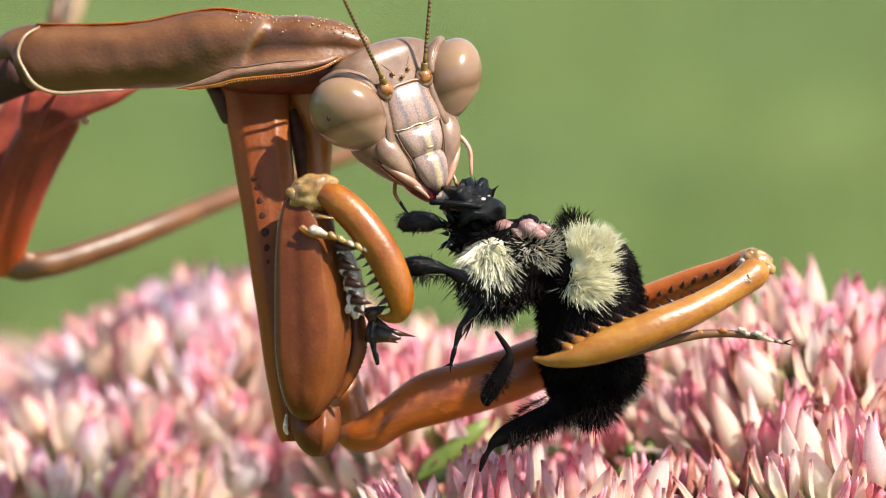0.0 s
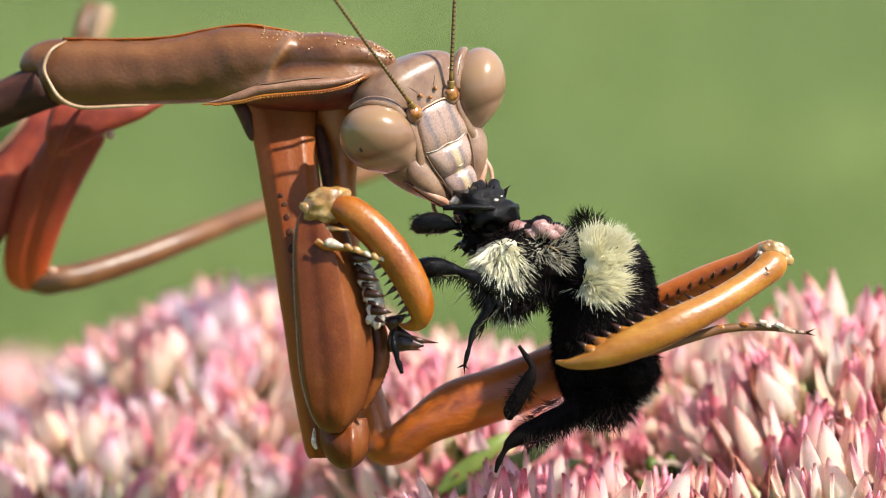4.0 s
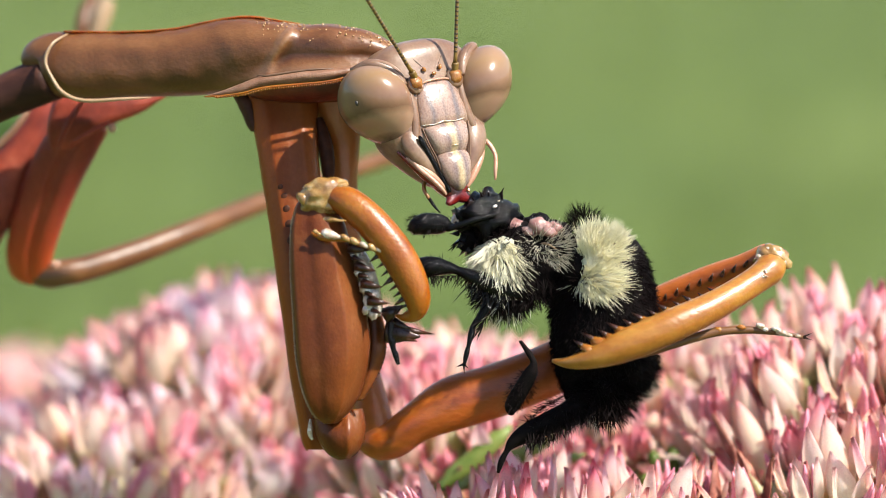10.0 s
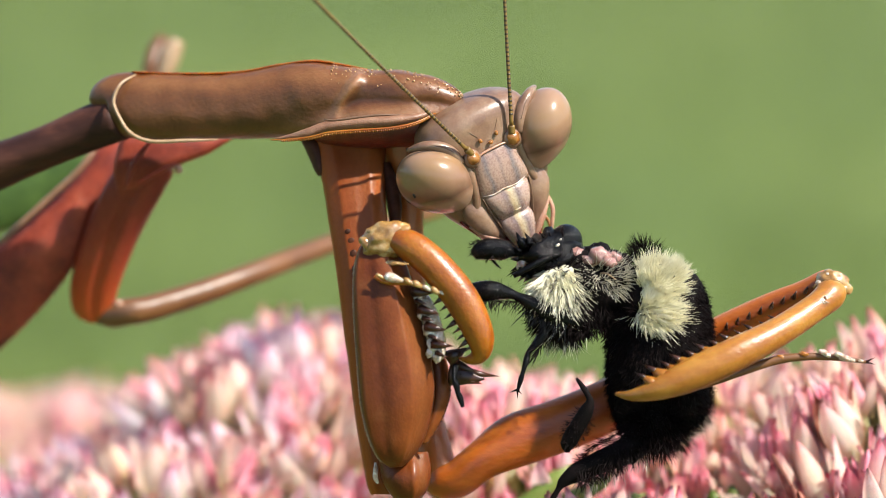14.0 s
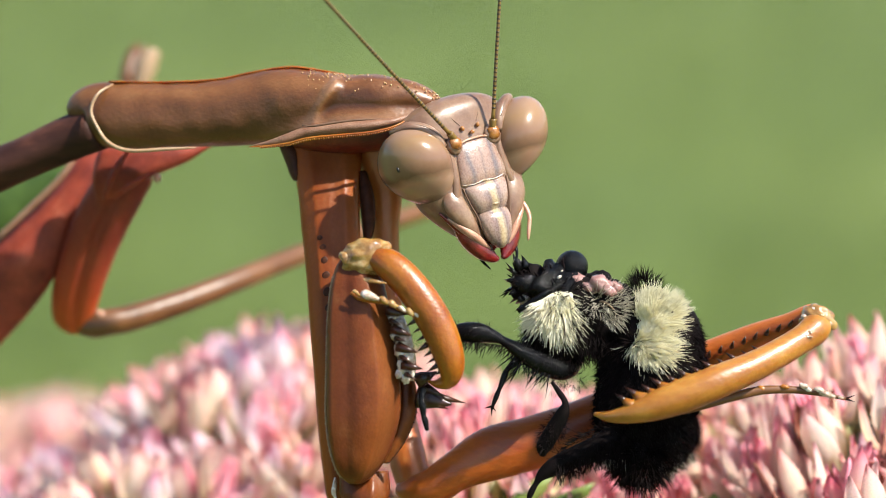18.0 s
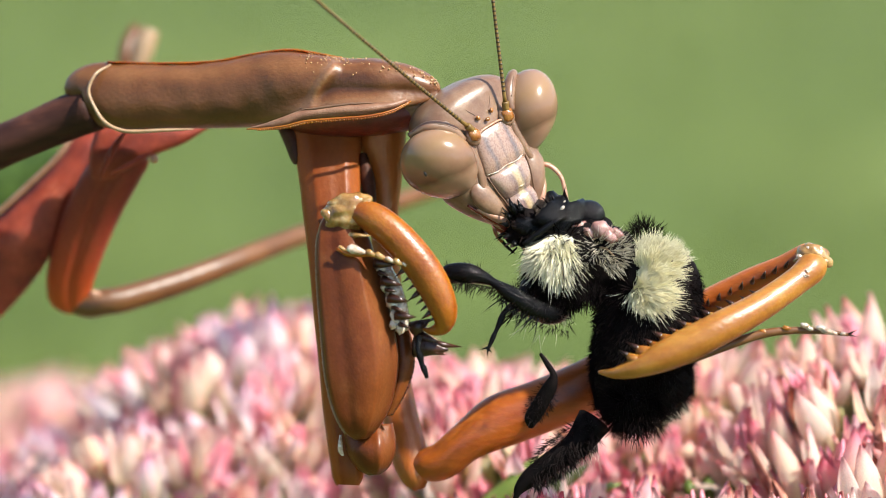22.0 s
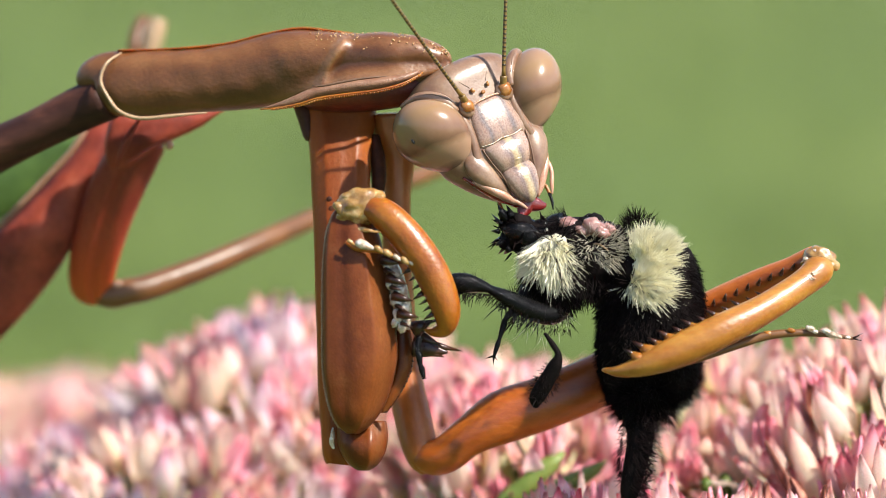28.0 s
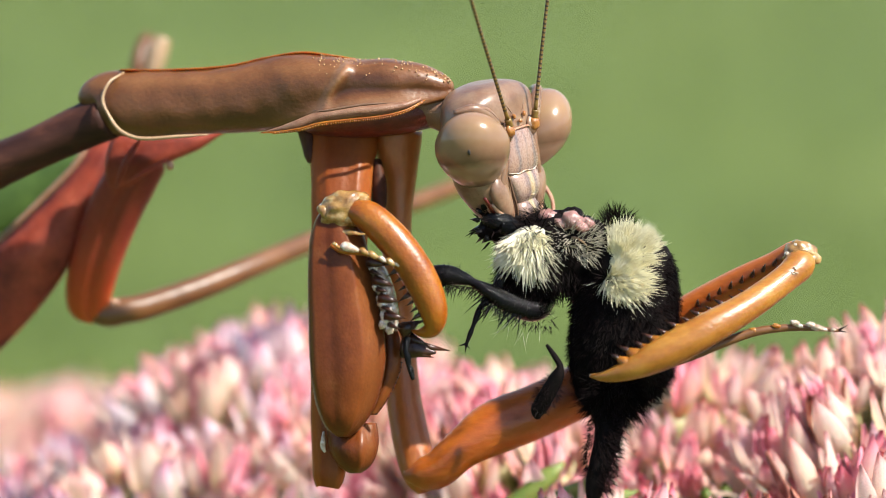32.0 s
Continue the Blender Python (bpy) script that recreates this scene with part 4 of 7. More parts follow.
        part("jaw_line", tube([(s * 2.35, 0.35, -2.85, .05, .08), (s * 2.0, 0.25, -3.4, .10, .14), (s * 1.55, 0.2, -4.0, .13, .18), (s * 1.1, 0.15, -4.55, .13, .16), (s * 0.65, 0.1, -4.95, .05, .08)], around=10), GUM, head, "red line of the closed jaw")
        part("jaw_flap", tube([(s * 2.1, 0.2, -3.2, .05, .1), (s * 1.65, 0.0, -3.75, .16, .2), (s * 1.2, -0.06, -4.25, .20, .22), (s * 0.82, -0.04, -4.7, .16, .18), (s * 0.5, 0.0, -5.05, .05, .08)], around=12), PALP, head, "peach-coloured outer side of the jaw")
    part("ocellus", ball(0, -0.54, 0.20, 0.12, 0.09, 0.09, u=12, v=8), AMBER, head, "dark red simple eye")
    part("frontal_shield", tube([(0, -0.14, -0.10, .7, .2), (0, -0.22, -0.32, 1.0, .34), (0, -0.26, -0.9, 1.12, .42), (0, -0.26, -1.5, 1.24, .44), (0, -0.22, -1.9, 1.28, .38), (0, -0.12, -2.08, 1.2, .2)], around=32, power=2.8), PLATE, head, "grey and lilac striped face plate")
    part("plate_edge", tube([(-1.1, -0.30, -0.72, .03, .04), (-0.98, -0.44, -0.34, .04, .05), (-0.6, -0.52, -0.12, .05, .06), (0, -0.56, -0.08, .05, .06), (0.6, -0.52, -0.12, .05, .06), (0.98, -0.44, -0.34, .04, .05), (1.1, -0.30, -0.72, .03, .04)], around=8), PALP, head, "pale upper edge of the face plate")
    # pale tube that paints in the bright highlight along the wet suture
    part("suture", tube([(-1.22, -0.38, -1.98, .015, .03), (-0.7, -0.57, -2.06, .03, .04), (-0.2, -0.62, -2.0, .04, .05), (0.3, -0.62, -2.06, .03, .04), (0.7, -0.57, -2.04, .035, .04), (1.22, -0.38, -1.94, .015, .03)], around=8), GLASSY, head, "fold across the face, its wet highlight painted in pale")
    part("clypeus", tube([(0, -0.12, -2.1, 1.14, .3), (0, -0.24, -2.35, 1.12, .46), (0, -0.28, -2.85, .98, .5), (0, -0.22, -3.2, .86, .40), (0, -0.16, -3.34, .8, .25)], around=28, power=2.6), LIP, head, "striped plate above the lip")
    for x, z, w, h in ((-0.5, -2.5, .11, .09), (0.1, -2.75, .15, .08), (0.45, -2.55, .09, .12), (0.06, -3.15, .2, .06), (-0.85, -2.8, .08, .16), (0.82, -2.8, .08, .18)):
        part("wet_fold", ball(x, -0.70 + 0.22 * abs(x), z, w, 0.06, h, u=12, v=8, lumps=0.3), LIP, head, "wet fold on the plate")
    part("lip_groove", tube([(-0.8, -0.34, -3.34, .03, .05), (0, -0.5, -3.42, .04, .06), (0.8, -0.34, -3.34, .03, .05)], around=8), CREASE_SHADOW, head, "dark groove over the lip")
    part("labrum", tube([(0, -0.14, -3.38, .74, .28), (0, -0.28, -3.7, .82, .42), (0, -0.30, -4.2, .74, .44), (0, -0.24, -4.75, .52, .36), (0, -0.14, -5.1, .16, .16)], around=24, power=2.3), LIP, head, "pale upper lip with a yellow middle stripe")
    jaws = []
    for s in (-1, 1):
        jaws.append(part("mandible", tube([(s * 1.25, 0.45, -3.6, .5, .5), (s * 1.1, 0.35, -4.3, .55, .48), (s * 0.75, 0.25, -5.0, .46, .36), (s * 0.35, 0.2, -5.45, .26, .22), (s * 0.12, 0.15, -5.6, .1, .1)], around=14), GUM, head, "dark red jaw"))
    palps = []
    for s in (-1, 1):
        way = [(-1.75, 0.3, -3.3, .09, .09), (-1.5, 0.1, -3.9, .11, .10), (-1.1, -0.1, -4.5, .11, .10), (-0.8, -0.2, -4.95, .10, .09), (-0.6, -0.2, -5.3, .05, .05)] if s < 0 else \
            [(1.5, 0.3, -2.9, .09, .09), (1.95, -0.05, -3.3, .12, .10), (2.05, -0.3, -4.0, .10, .09), (1.75, -0.4, -4.7, .09, .08), (1.6, -0.4, -5.1, .04, .04)]
        palps.append(part("palp", tube(way, around=10), PALP, head, "pink jointed feeler beside the mouth"))
        low = part("lower_palp", tube([(s * 0.9, 0.7, -4.1, .09, .09), (s * 1.25, 0.5, -4.7, .09, .09), (s * 1.2, 0.35, -5.2, .08, .08)], around=8), AMBER, head, "brown lower feeler with a black tip")
        part("palp_tip", tube([(s * 1.2, 0.36, -5.15, .08, .08), (s * 1.08, 0.28, -5.55, .07, .07), (s * 0.9, 0.22, -5.9, .03, .03)], around=8), GLOSS, low, "black tip")
        palps.append(low)
    part("lower_lip", tube([(0, 1.0, -3.8, .7, .4), (0, 0.8, -4.5, .62, .4), (0, 0.65, -5.0, .4, .3), (0, 0.6, -5.2, .1, .1)], around=12), GUM, head, "dark red lower lip")
    horns = []
    for s in (-1, 1):
        # each antenna stands on its own base point and reaches along z
        a = part("antenna", tube([(0, 0, 0, .15, .15), (0, 0, 0.4, .16, .16), (0, 0, 0.65, .09, .09), (0, 0, 5, .074, .074), (0.1, 0, 11, .058, .058), (0.3, 0, 18, .03, .03)], around=8, per=4, side=(0, 1, 0)), THREAD, head, "long thin ringed antenna")
        bm = bmesh.new()
        for k in range(70):
            z = 0.9 + k * 0.2
            r = (0.094 - 0.0022 * z) * MM
            bmesh.ops.create_cone(bm, cap_ends=True, segments=8, radius1=r, radius2=r, depth=0.085 * MM, matrix=Matrix.Translation((0.01 * MM * max(0, z - 5), 0, z * MM)))
        part("banding", bm, THREAD_DARK, a, "fine dark rings", kind="stuff")
        horns.append(a)
    scrap = part("chewed_feeler", tube([(0, 0, 0, .10, .10), (0, 0, 0.5, .11, .10), (0, 0, 1.6, .12, .11), (0, 0, 2.6, .13, .12), (0, 0, 2.9, .05, .05)], around=10), GLOSS, head, "black bee feeler between the jaws")
    return head, horns, jaws, palps, scrap


# ---- bumblebee ----
def bumblebee():
    root = thing("bumblebee", VIEW, "dead black bumblebee with cream fur, partly eaten", "bee")
    bits = {}
    thorax = part("thorax", ball(*Q(905, 462, 0.3), 2.0, 1.9, 1.9, (0, 20, 0), lumps=0.12), SOOT, root, "black thorax")
    part("bare_back", ball(*Q(945, 425, 0.2), 1.3, 1.3, 0.95, (0, 25, 0), lumps=0.4), SOOT, root, "bare torn back")
    for x, y, d, r in ((938, 404, -1.2, 0.46), (954, 414, -1.4, 0.30), (897, 404, -0.6, 0.46), (966, 406, -0.9, 0.28), (918, 412, -1.2, 0.26)):
        part("wing_root", ball(*Q(x, y, d), r * 1.2, r * 0.8, r * 0.8, (0, 20, 0), u=12, v=10, lumps=0.4), TISSUE, root, "pink torn wing root")
    for a, b in (((918, 428), (962, 414)), ((905, 420), (940, 406)), ((930, 436), (968, 446))):
        part("vein", tube([(*Q(*a, -1.2), .03, .03), (*Q((a[0] + b[0]) / 2, (a[1] + b[1]) / 2 - 6, -1.25), .05, .05), (*Q(*b, -1.0), .03, .03)], around=6), RIM, root, "pale torn wing vein")
    waist = part("waist", ball(*Q(992, 520, 0.4), 1.1, 1.3, 1.9, (0, 0, 0), lumps=0.15), SOOT, root)
    abd = part("abdomen", ball(*Q(1048, 575, 0.2), 2.25, 2.1, 4.2, (0, 6, 0), u=28, v=22, lumps=0.06), SOOT, root, "large black furry abdomen")
    lower = part("lower_abdomen", ball(*Q(1072, 652, 0.2), 1.78, 1.7, 1.75, (0, 10, 0), u=28, v=20, lumps=0.1), SOOT, root, "black lower abdomen with a brownish fringe")
    hair("lower_fur", on_ball(1500, Q(1072, 652, 0.2), (1.78, 1.7, 1.75), (0, 10, 0), lambda u, r: u.y < 0.5 and u.z < 0.6, 81, (0.1, 0, -0.6)), BLACK_HAIR, lower, "dense black fur", 0.4, 0.016, seed=82, rough_dir=0.22)
    hair("brown_fringe", on_ball(150, Q(1072, 656, 0.1), (1.75, 1.5, 1.75), (0, 10, 0), lambda u, r: abs(u.y) < 0.5 and u.x > 0.1 and u.z < -0.2, 83, (0.4, 0, -0.7)), GREY_HAIR, lower, "pale brownish fringe", 0.6, 0.013, seed=84, rough_dir=0.25)
    first = part("first_segment", ball(*Q(1026, 488, 0.0), 1.45, 1.6, 1.9, (0, -20, 0), lumps=0.06), SOOT, root, "first abdomen segment")
    breast = part("breast", ball(*Q(868, 522, 0.3), 1.3, 1.2, 1.0, (0, 20, 0), u=24, v=18, lumps=0.12), SOOT, root, "black furry underside of the thorax")
    hair("breast_fur", on_ball(700, Q(868, 522, 0.3), (1.3, 1.2, 1.0), (0, 20, 0), lambda u, r: u.y < 0.4 and u.z < 0.6, 71, (-0.1, 0, -0.8)), BLACK_HAIR, breast, "black fur", 0.55, 0.018, seed=72, rough_dir=0.25)
    hair("breast_fringe", on_ball(60, Q(866, 540, 0.2), (1.1, 0.9, 0.7), (0, 20, 0), lambda u, r: u.y < 0.2 and u.z < -0.2, 73, (0.1, 0, -0.9)), GREY_HAIR, breast, "pale brownish fringe", 0.7, 0.014, seed=74)
    part("collar_skin", ball(*Q(878, 462, -0.55), 1.0, 1.2, 1.1, (0, 25, 0), lumps=0.1), CREAM_HAIR, thorax, "felted cream underfur")
    part("tuft_skin", ball(*Q(1042, 484, -0.75), 0.9, 1.15, 1.5, (0, -14, 0), lumps=0.12), CREAM_HAIR, first, "felted cream underfur")
    hair("cream_collar", on_ball(1500, Q(866, 462, -0.5), (1.0, 1.3, 1.1), (0, 25, 0), lambda u, r: u.y < 0.2 and u.z > -0.8, 5, (0, -0.1, -0.7), Q(854, 408, -0.9)), CREAM_HAIR, thorax, "cream fur on the side of the thorax", 0.95, 0.024, seed=2, rough_dir=0.16, clump=0.55)
    hair("dark_fur", on_ball(90, Q(882, 458, -0.5), (1.2, 1.4, 1.2), (0, 25, 0), lambda u, r: u.y < -0.2 and u.z > -0.6, 45, (0.2, -0.1, -0.5), Q(872, 432, -0.6)), BLACK_HAIR, thorax, "dark hairs among the cream", 0.9, 0.025, seed=22, rough_dir=0.22)
    hair("black_fur", on_ball(1500, Q(905, 462, 0.3), (2.0, 1.9, 1.9), (0, 20, 0), lambda u, r: u.z < -0.2 or u.x < -0.5, 6, (0, 0, -0.7)), BLACK_HAIR, thorax, "black fur", 0.65, 0.016, seed=3, rough_dir=0.25)
    hair("grey_fur", on_ball(560, Q(950, 446, -0.5), (1.1, 1.2, 0.95), (0, 20, 0), lambda u, r: u.y < 0.3 and u.z > -0.6, 7, (0.3, -0.1, -0.2)), GREY_HAIR, thorax, "greyish sparse fur", 0.6, 0.016, seed=4, rough_dir=0.25)
    hair("cream_tuft", on_ball(1900, Q(1040, 508, -0.85), (1.0, 1.2, 0.95), (0, -24, 0), lambda u, r: u.y < 0.3 and u.x + 0.4 * u.z > -0.75, 8, (0.1, -0.2, -0.05), Q(1006, 500, -1.3)), CREAM_HAIR, first, "thick cream fur that fans out from a whorl", 0.82, 0.024, seed=5, rough_dir=0.13, clump=0.55)
    hair("cream_tuft", on_ball(1700, Q(1042, 452, -0.5), (1.05, 1.2, 0.95), (0, -10, 0), lambda u, r: u.y < 0.4 and u.x > -0.8, 48, (0.25, -0.2, 0.35), Q(1014, 484, -0.9)), CREAM_HAIR, first, "thick cream fur combed upwards", 0.72, 0.024, seed=55, rough_dir=0.14, clump=0.55)
    hair("whorl", on_ball(70, Q(1010, 498, -0.9), (0.45, 0.7, 0.5), (0, 0, 0), lambda u, r: u.y < 0.2, 58, (-0.3, -0.3, 0.1)), BLACK_HAIR, first, "dark hairs in the whorl", 0.55, 0.022, seed=56)
    hair("dark_tuft", on_ball(300, Q(1016, 408, 0.5), (0.5, 0.6, 0.6), (0, 0, 0), lambda u, r: u.z > -0.3, 9, (0, 0, 0.5)), BLACK_HAIR, first, "dark tuft", 0.7, 0.018, seed=6)
    hair("black_fur", on_ball(9000, Q(1048, 575, 0.2), (2.25, 2.1, 4.2), (0, 6, 0), lambda u, r: u.y < 0.6 and not (u.z > 0.5 and u.x < 0.5), 10, (0.1, 0, -0.9)), BLACK_HAIR, abd, "dense black fur", 0.42, 0.016, seed=7, rough_dir=0.22)
    hair("waist_fur", on_ball(1200, Q(992, 520, 0.4), (1.1, 1.3, 1.9), keep=lambda u, r: u.y < 0.4, seed=12, comb=(0, 0, -0.7)), BLACK_HAIR, waist, "black fur", 0.42, 0.016, seed=8, rough_dir=0.25)

    # what is left of the head, bit by bit eaten
    head = bits["head"] = part("head", ball(*Q(836, 366, 0.0), 1.32, 1.15, 1.1, (0, 20, 0), u=28, v=20, lumps=0.5), GLOSS, root, "shiny black gnawed head")
    for a, b in (((828, 342), (824, 316)), ((845, 340), (840, 312)), ((862, 345), (886, 326)), ((868, 352), (880, 330)), ((815, 345), (808, 322)), ((852, 338), (856, 322))):
        part("bristle", cone(Q(*a, -0.4), Q(*b, -0.6), 0.1), BLACK_HAIR, head, "black bristle")
    part("feeler", tube([(*Q(852, 366, -1.1), .13, .12), (*Q(810, 360, -1.3), .15, .13), (*Q(760, 357, -1.2), .12, .1)], around=8), GLOSS, head, "black broken feeler")
    part("shred", ball(*Q(786, 346, -0.3), 0.38, 0.25, 0.24, (0, -15, 0), lumps=0.6, u=10, v=8), GLASSY, head, "white shred of tissue")
    # pale beads added for white glints on the wet head
    for x, y, d, r in ((842, 332, -0.8, .06), (856, 352, -1.05, .09), (866, 346, -0.9, .05), (826, 352, -1.1, .06), (848, 380, -1.1, .05), (812, 338, -0.9, .07)):
        part("droplet", ball(*Q(x, y, d), r * 1.3, r * 0.6, r * 0.8, u=10, v=8, lumps=0.4), GLASSY, head, "tiny pale bead, a white glint on the wet head painted in")
    bits["eye"] = part("eye", ball(*Q(868, 378, 0.1), 0.74, 0.68, 0.74, u=18, v=14), GLOSS, root, "round glossy black eye")
    neck = bits["neck"] = part("neck", ball(*Q(834, 420, 0.3), 0.95, 0.95, 0.8, (0, 30, 0), lumps=0.9), SOOT, root, "ragged black neck")
    hair("neck_fur", on_ball(24, Q(826, 420, 0.2), (0.95, 0.9, 0.85), keep=lambda u, r: u.x < 0.4, seed=14, comb=(-0.6, 0, -0.1)), BLACK_HAIR, neck, "spiky black fur", 0.62, 0.045, seed=9)
    shard = random.Random(8)
    for k in range(16):
        a = shard.uniform(1.7, 4.4)
        x, y = 826 + 34 * math.cos(a), 414 - 30 * math.sin(a)
        ln = shard.uniform(14, 30)
        part("spike", cone(Q(x, y, shard.uniform(-0.7, 0.4)), Q(x + ln * math.cos(a) + shard.uniform(-8, 8), y - ln * math.sin(a) + shard.uniform(-8, 8), shard.uniform(-1.2, 0.3)), shard.uniform(0.1, 0.2)), GLOSS, neck, "glossy torn black spike")
    # legs
    stub = bits["front_leg"] = part("front_leg", tube([(*Q(800, 400, 0), .2, .2), (*Q(782, 398, -0.3), .16, .16), (*Q(765, 394, -0.4), .42, .35), (*Q(735, 392, -0.5), .48, .38), (*Q(712, 398, -0.4), .34, .3), (*Q(704, 400, -0.4), .1, .1)]), GLOSS, root, "stubby black front leg")
    hair("leg_fuzz", on_ball(240, Q(738, 393, -0.5), (0.95, 0.38, 0.46), (0, 0, 0), None, 37, (-0.5, 0, -0.3)), BLACK_HAIR, stub, "short black hairs", 0.22, 0.014, seed=38)
    mid = bits["middle_leg"] = part("middle_leg", tube([(*Q(922, 500, 0.6), .4, .4), (*Q(912, 514, -0.4), .46, .42), (*Q(890, 518, -1.1), .48, .43), (*Q(852, 506, -1.5), .46, .4), (*Q(815, 490, -1.6), .32, .32), (*Q(792, 480, -1.5), .20, .2), (*Q(776, 475, -1.4), .28, .26), (*Q(745, 471, -1.4), .45, .36), (*Q(712, 476, -1.2), .42, .32), (*Q(692, 484, -1.0), .15, .15)], around=18), GLOSS, root, "bent glossy black middle leg")
    hair("leg_fringe", [(Vector(Q(706 + 170 * k / 139, 488 + 30 * max(0, k - 70) / 69, -1.5)), Vector((-0.25, -0.2, -1))) for k in range(140)], BLACK_HAIR, mid, "fringe of black hairs", 0.6, 0.022, seed=11, rough_dir=0.4)
    hair("leg_bristles", [(Vector(Q(812 + 70 * k / 25, 504 + 26 * k / 25, -1.6)), Vector((-0.3, -0.3, -1))) for k in range(26)], GLOSS, mid, "stiff black bristles under the leg", 1.0, 0.035, seed=17)
    hair("leg_fuzz", on_ball(240, Q(872, 513, -1.4), (1.9, 0.5, 0.56), (0, 20, 0), None, 31, (-0.3, 0, -0.4)), BLACK_HAIR, mid, "short black hairs", 0.4, 0.016, seed=32)
    hair("shin_fuzz", on_ball(160, Q(738, 474, -1.35), (1.1, 0.42, 0.5), (0, -2, 0), None, 39, (-0.4, 0, -0.5)), BLACK_HAIR, mid, "short black hairs", 0.28, 0.014, seed=40)
    hair("pale_fringe", on_ball(14, Q(878, 536, -0.6), (1.2, 0.6, 0.5), (0, 16, 0), lambda u, r: u.z < 0, 33, (-0.1, 0, -0.9)), GREY_HAIR, mid, "pale hairs under the leg", 0.85, 0.013, seed=34, rough_dir=0.2)
    hang = bits["hanging_leg"] = part("hanging_leg", tube([(*Q(850, 520, -0.8), .3, .28), (*Q(834, 556, -1.0), .22, .2), (*Q(816, 578, -1.1), .12, .12), (*Q(812, 592, -1.15), .15, .13), (*Q(806, 615, -1.2), .09, .09), (*Q(803, 626, -1.2), .12, .11), (*Q(797, 650, -1.2), .06, .06)]), GLOSS, root, "thin hanging black foot")
    for tip in ((782, 652), (798, 664), (806, 655)):
        part("claw", cone(Q(797, 646, -1.2), Q(*tip, -1.3), 0.06), GLOSS, hang, "hooked claw")
    hair("leg_bristles", [(Vector(Q(848 - 16 * k / 29, 530 + 50 * k / 29, -1.0)), Vector((-0.8, -0.2, -0.7))) for k in range(30)], BLACK_HAIR, hang, "black bristles", 0.8, 0.035, seed=12)
    crook = bits["crossed_leg"] = part("crossed_leg", tube([(*Q(878, 588, -1.8), .07, .07), (*Q(892, 608, -1.9), .13, .12), (*Q(902, 626, -2.0), .15, .14), (*Q(897, 645, -1.9), .30, .24), (*Q(880, 676, -1.7), .36, .26), (*Q(864, 704, -1.5), .34, .26), (*Q(862, 720, -1.4), .12, .12)]), SOOT, root, "black leg bent over the mantis thigh")
    hair("leg_fuzz", on_ball(260, Q(880, 676, -1.7), (0.42, 0.3, 1.0), (0, 28, 0), None, 35, (0, 0, -0.4)), BLACK_HAIR, crook, "short black hairs", 0.3, 0.016, seed=36)
    hind = bits["hind_leg"] = part("hind_leg", tube([(*Q(1030, 694, -0.6), .8, .65), (*Q(990, 730, -1.0), .6, .5), (*Q(940, 752, -1.2), .5, .42), (*Q(900, 770, -1.2), .42, .36), (*Q(876, 786, -1.2), .26, .22), (*Q(866, 800, -1.2), .12, .11), (*Q(856, 818, -1.15), .14, .12), (*Q(850, 838, -1.1), .06, .06)]), SOOT, root, "thick furry black hind leg")
    hair("leg_fuzz", on_ball(700, Q(962, 738, -1.05), (2.0, 0.6, 0.68), (0, -30, 0), None, 51, (-0.3, 0, -0.6)), BLACK_HAIR, hind, "short black hairs", 0.42, 0.018, seed=52, rough_dir=0.3)
    hair("pale_fringe", [(Vector(Q(925 + 105 * k / 69, 775 - 50 * k / 69 + (k % 4) * 4, -1.0)), Vector((0.1, -0.2, -1))) for k in range(70)], GREY_HAIR, hind, "brownish pale hairs under the leg", 0.95, 0.014, seed=23)
    hair("leg_fur", [(Vector(Q(900 + 130 * k / 259, 770 - 60 * k / 259 + (k % 9) * 3, -1.2 - (k % 5) * 0.12)), Vector((-0.1, -0.3, -1))) for k in range(260)], BLACK_HAIR, hind, "black fur", 0.6, 0.024, seed=13)
    last = part("tail_tip", ball(*Q(1046, 700, -0.4), 1.2, 1.2, 1.15, lumps=0.2), SOOT, root, "black tail end")
    hair("tail_fur", on_ball(900, Q(1046, 700, -0.4), (1.2, 1.2, 1.15), keep=lambda u, r: u.z < 0.5 and u.y < 0.5, seed=15, comb=(0, 0, -0.4)), BLACK_HAIR, last, "black fur", 0.9, 0.022, seed=16)
    return root, bits


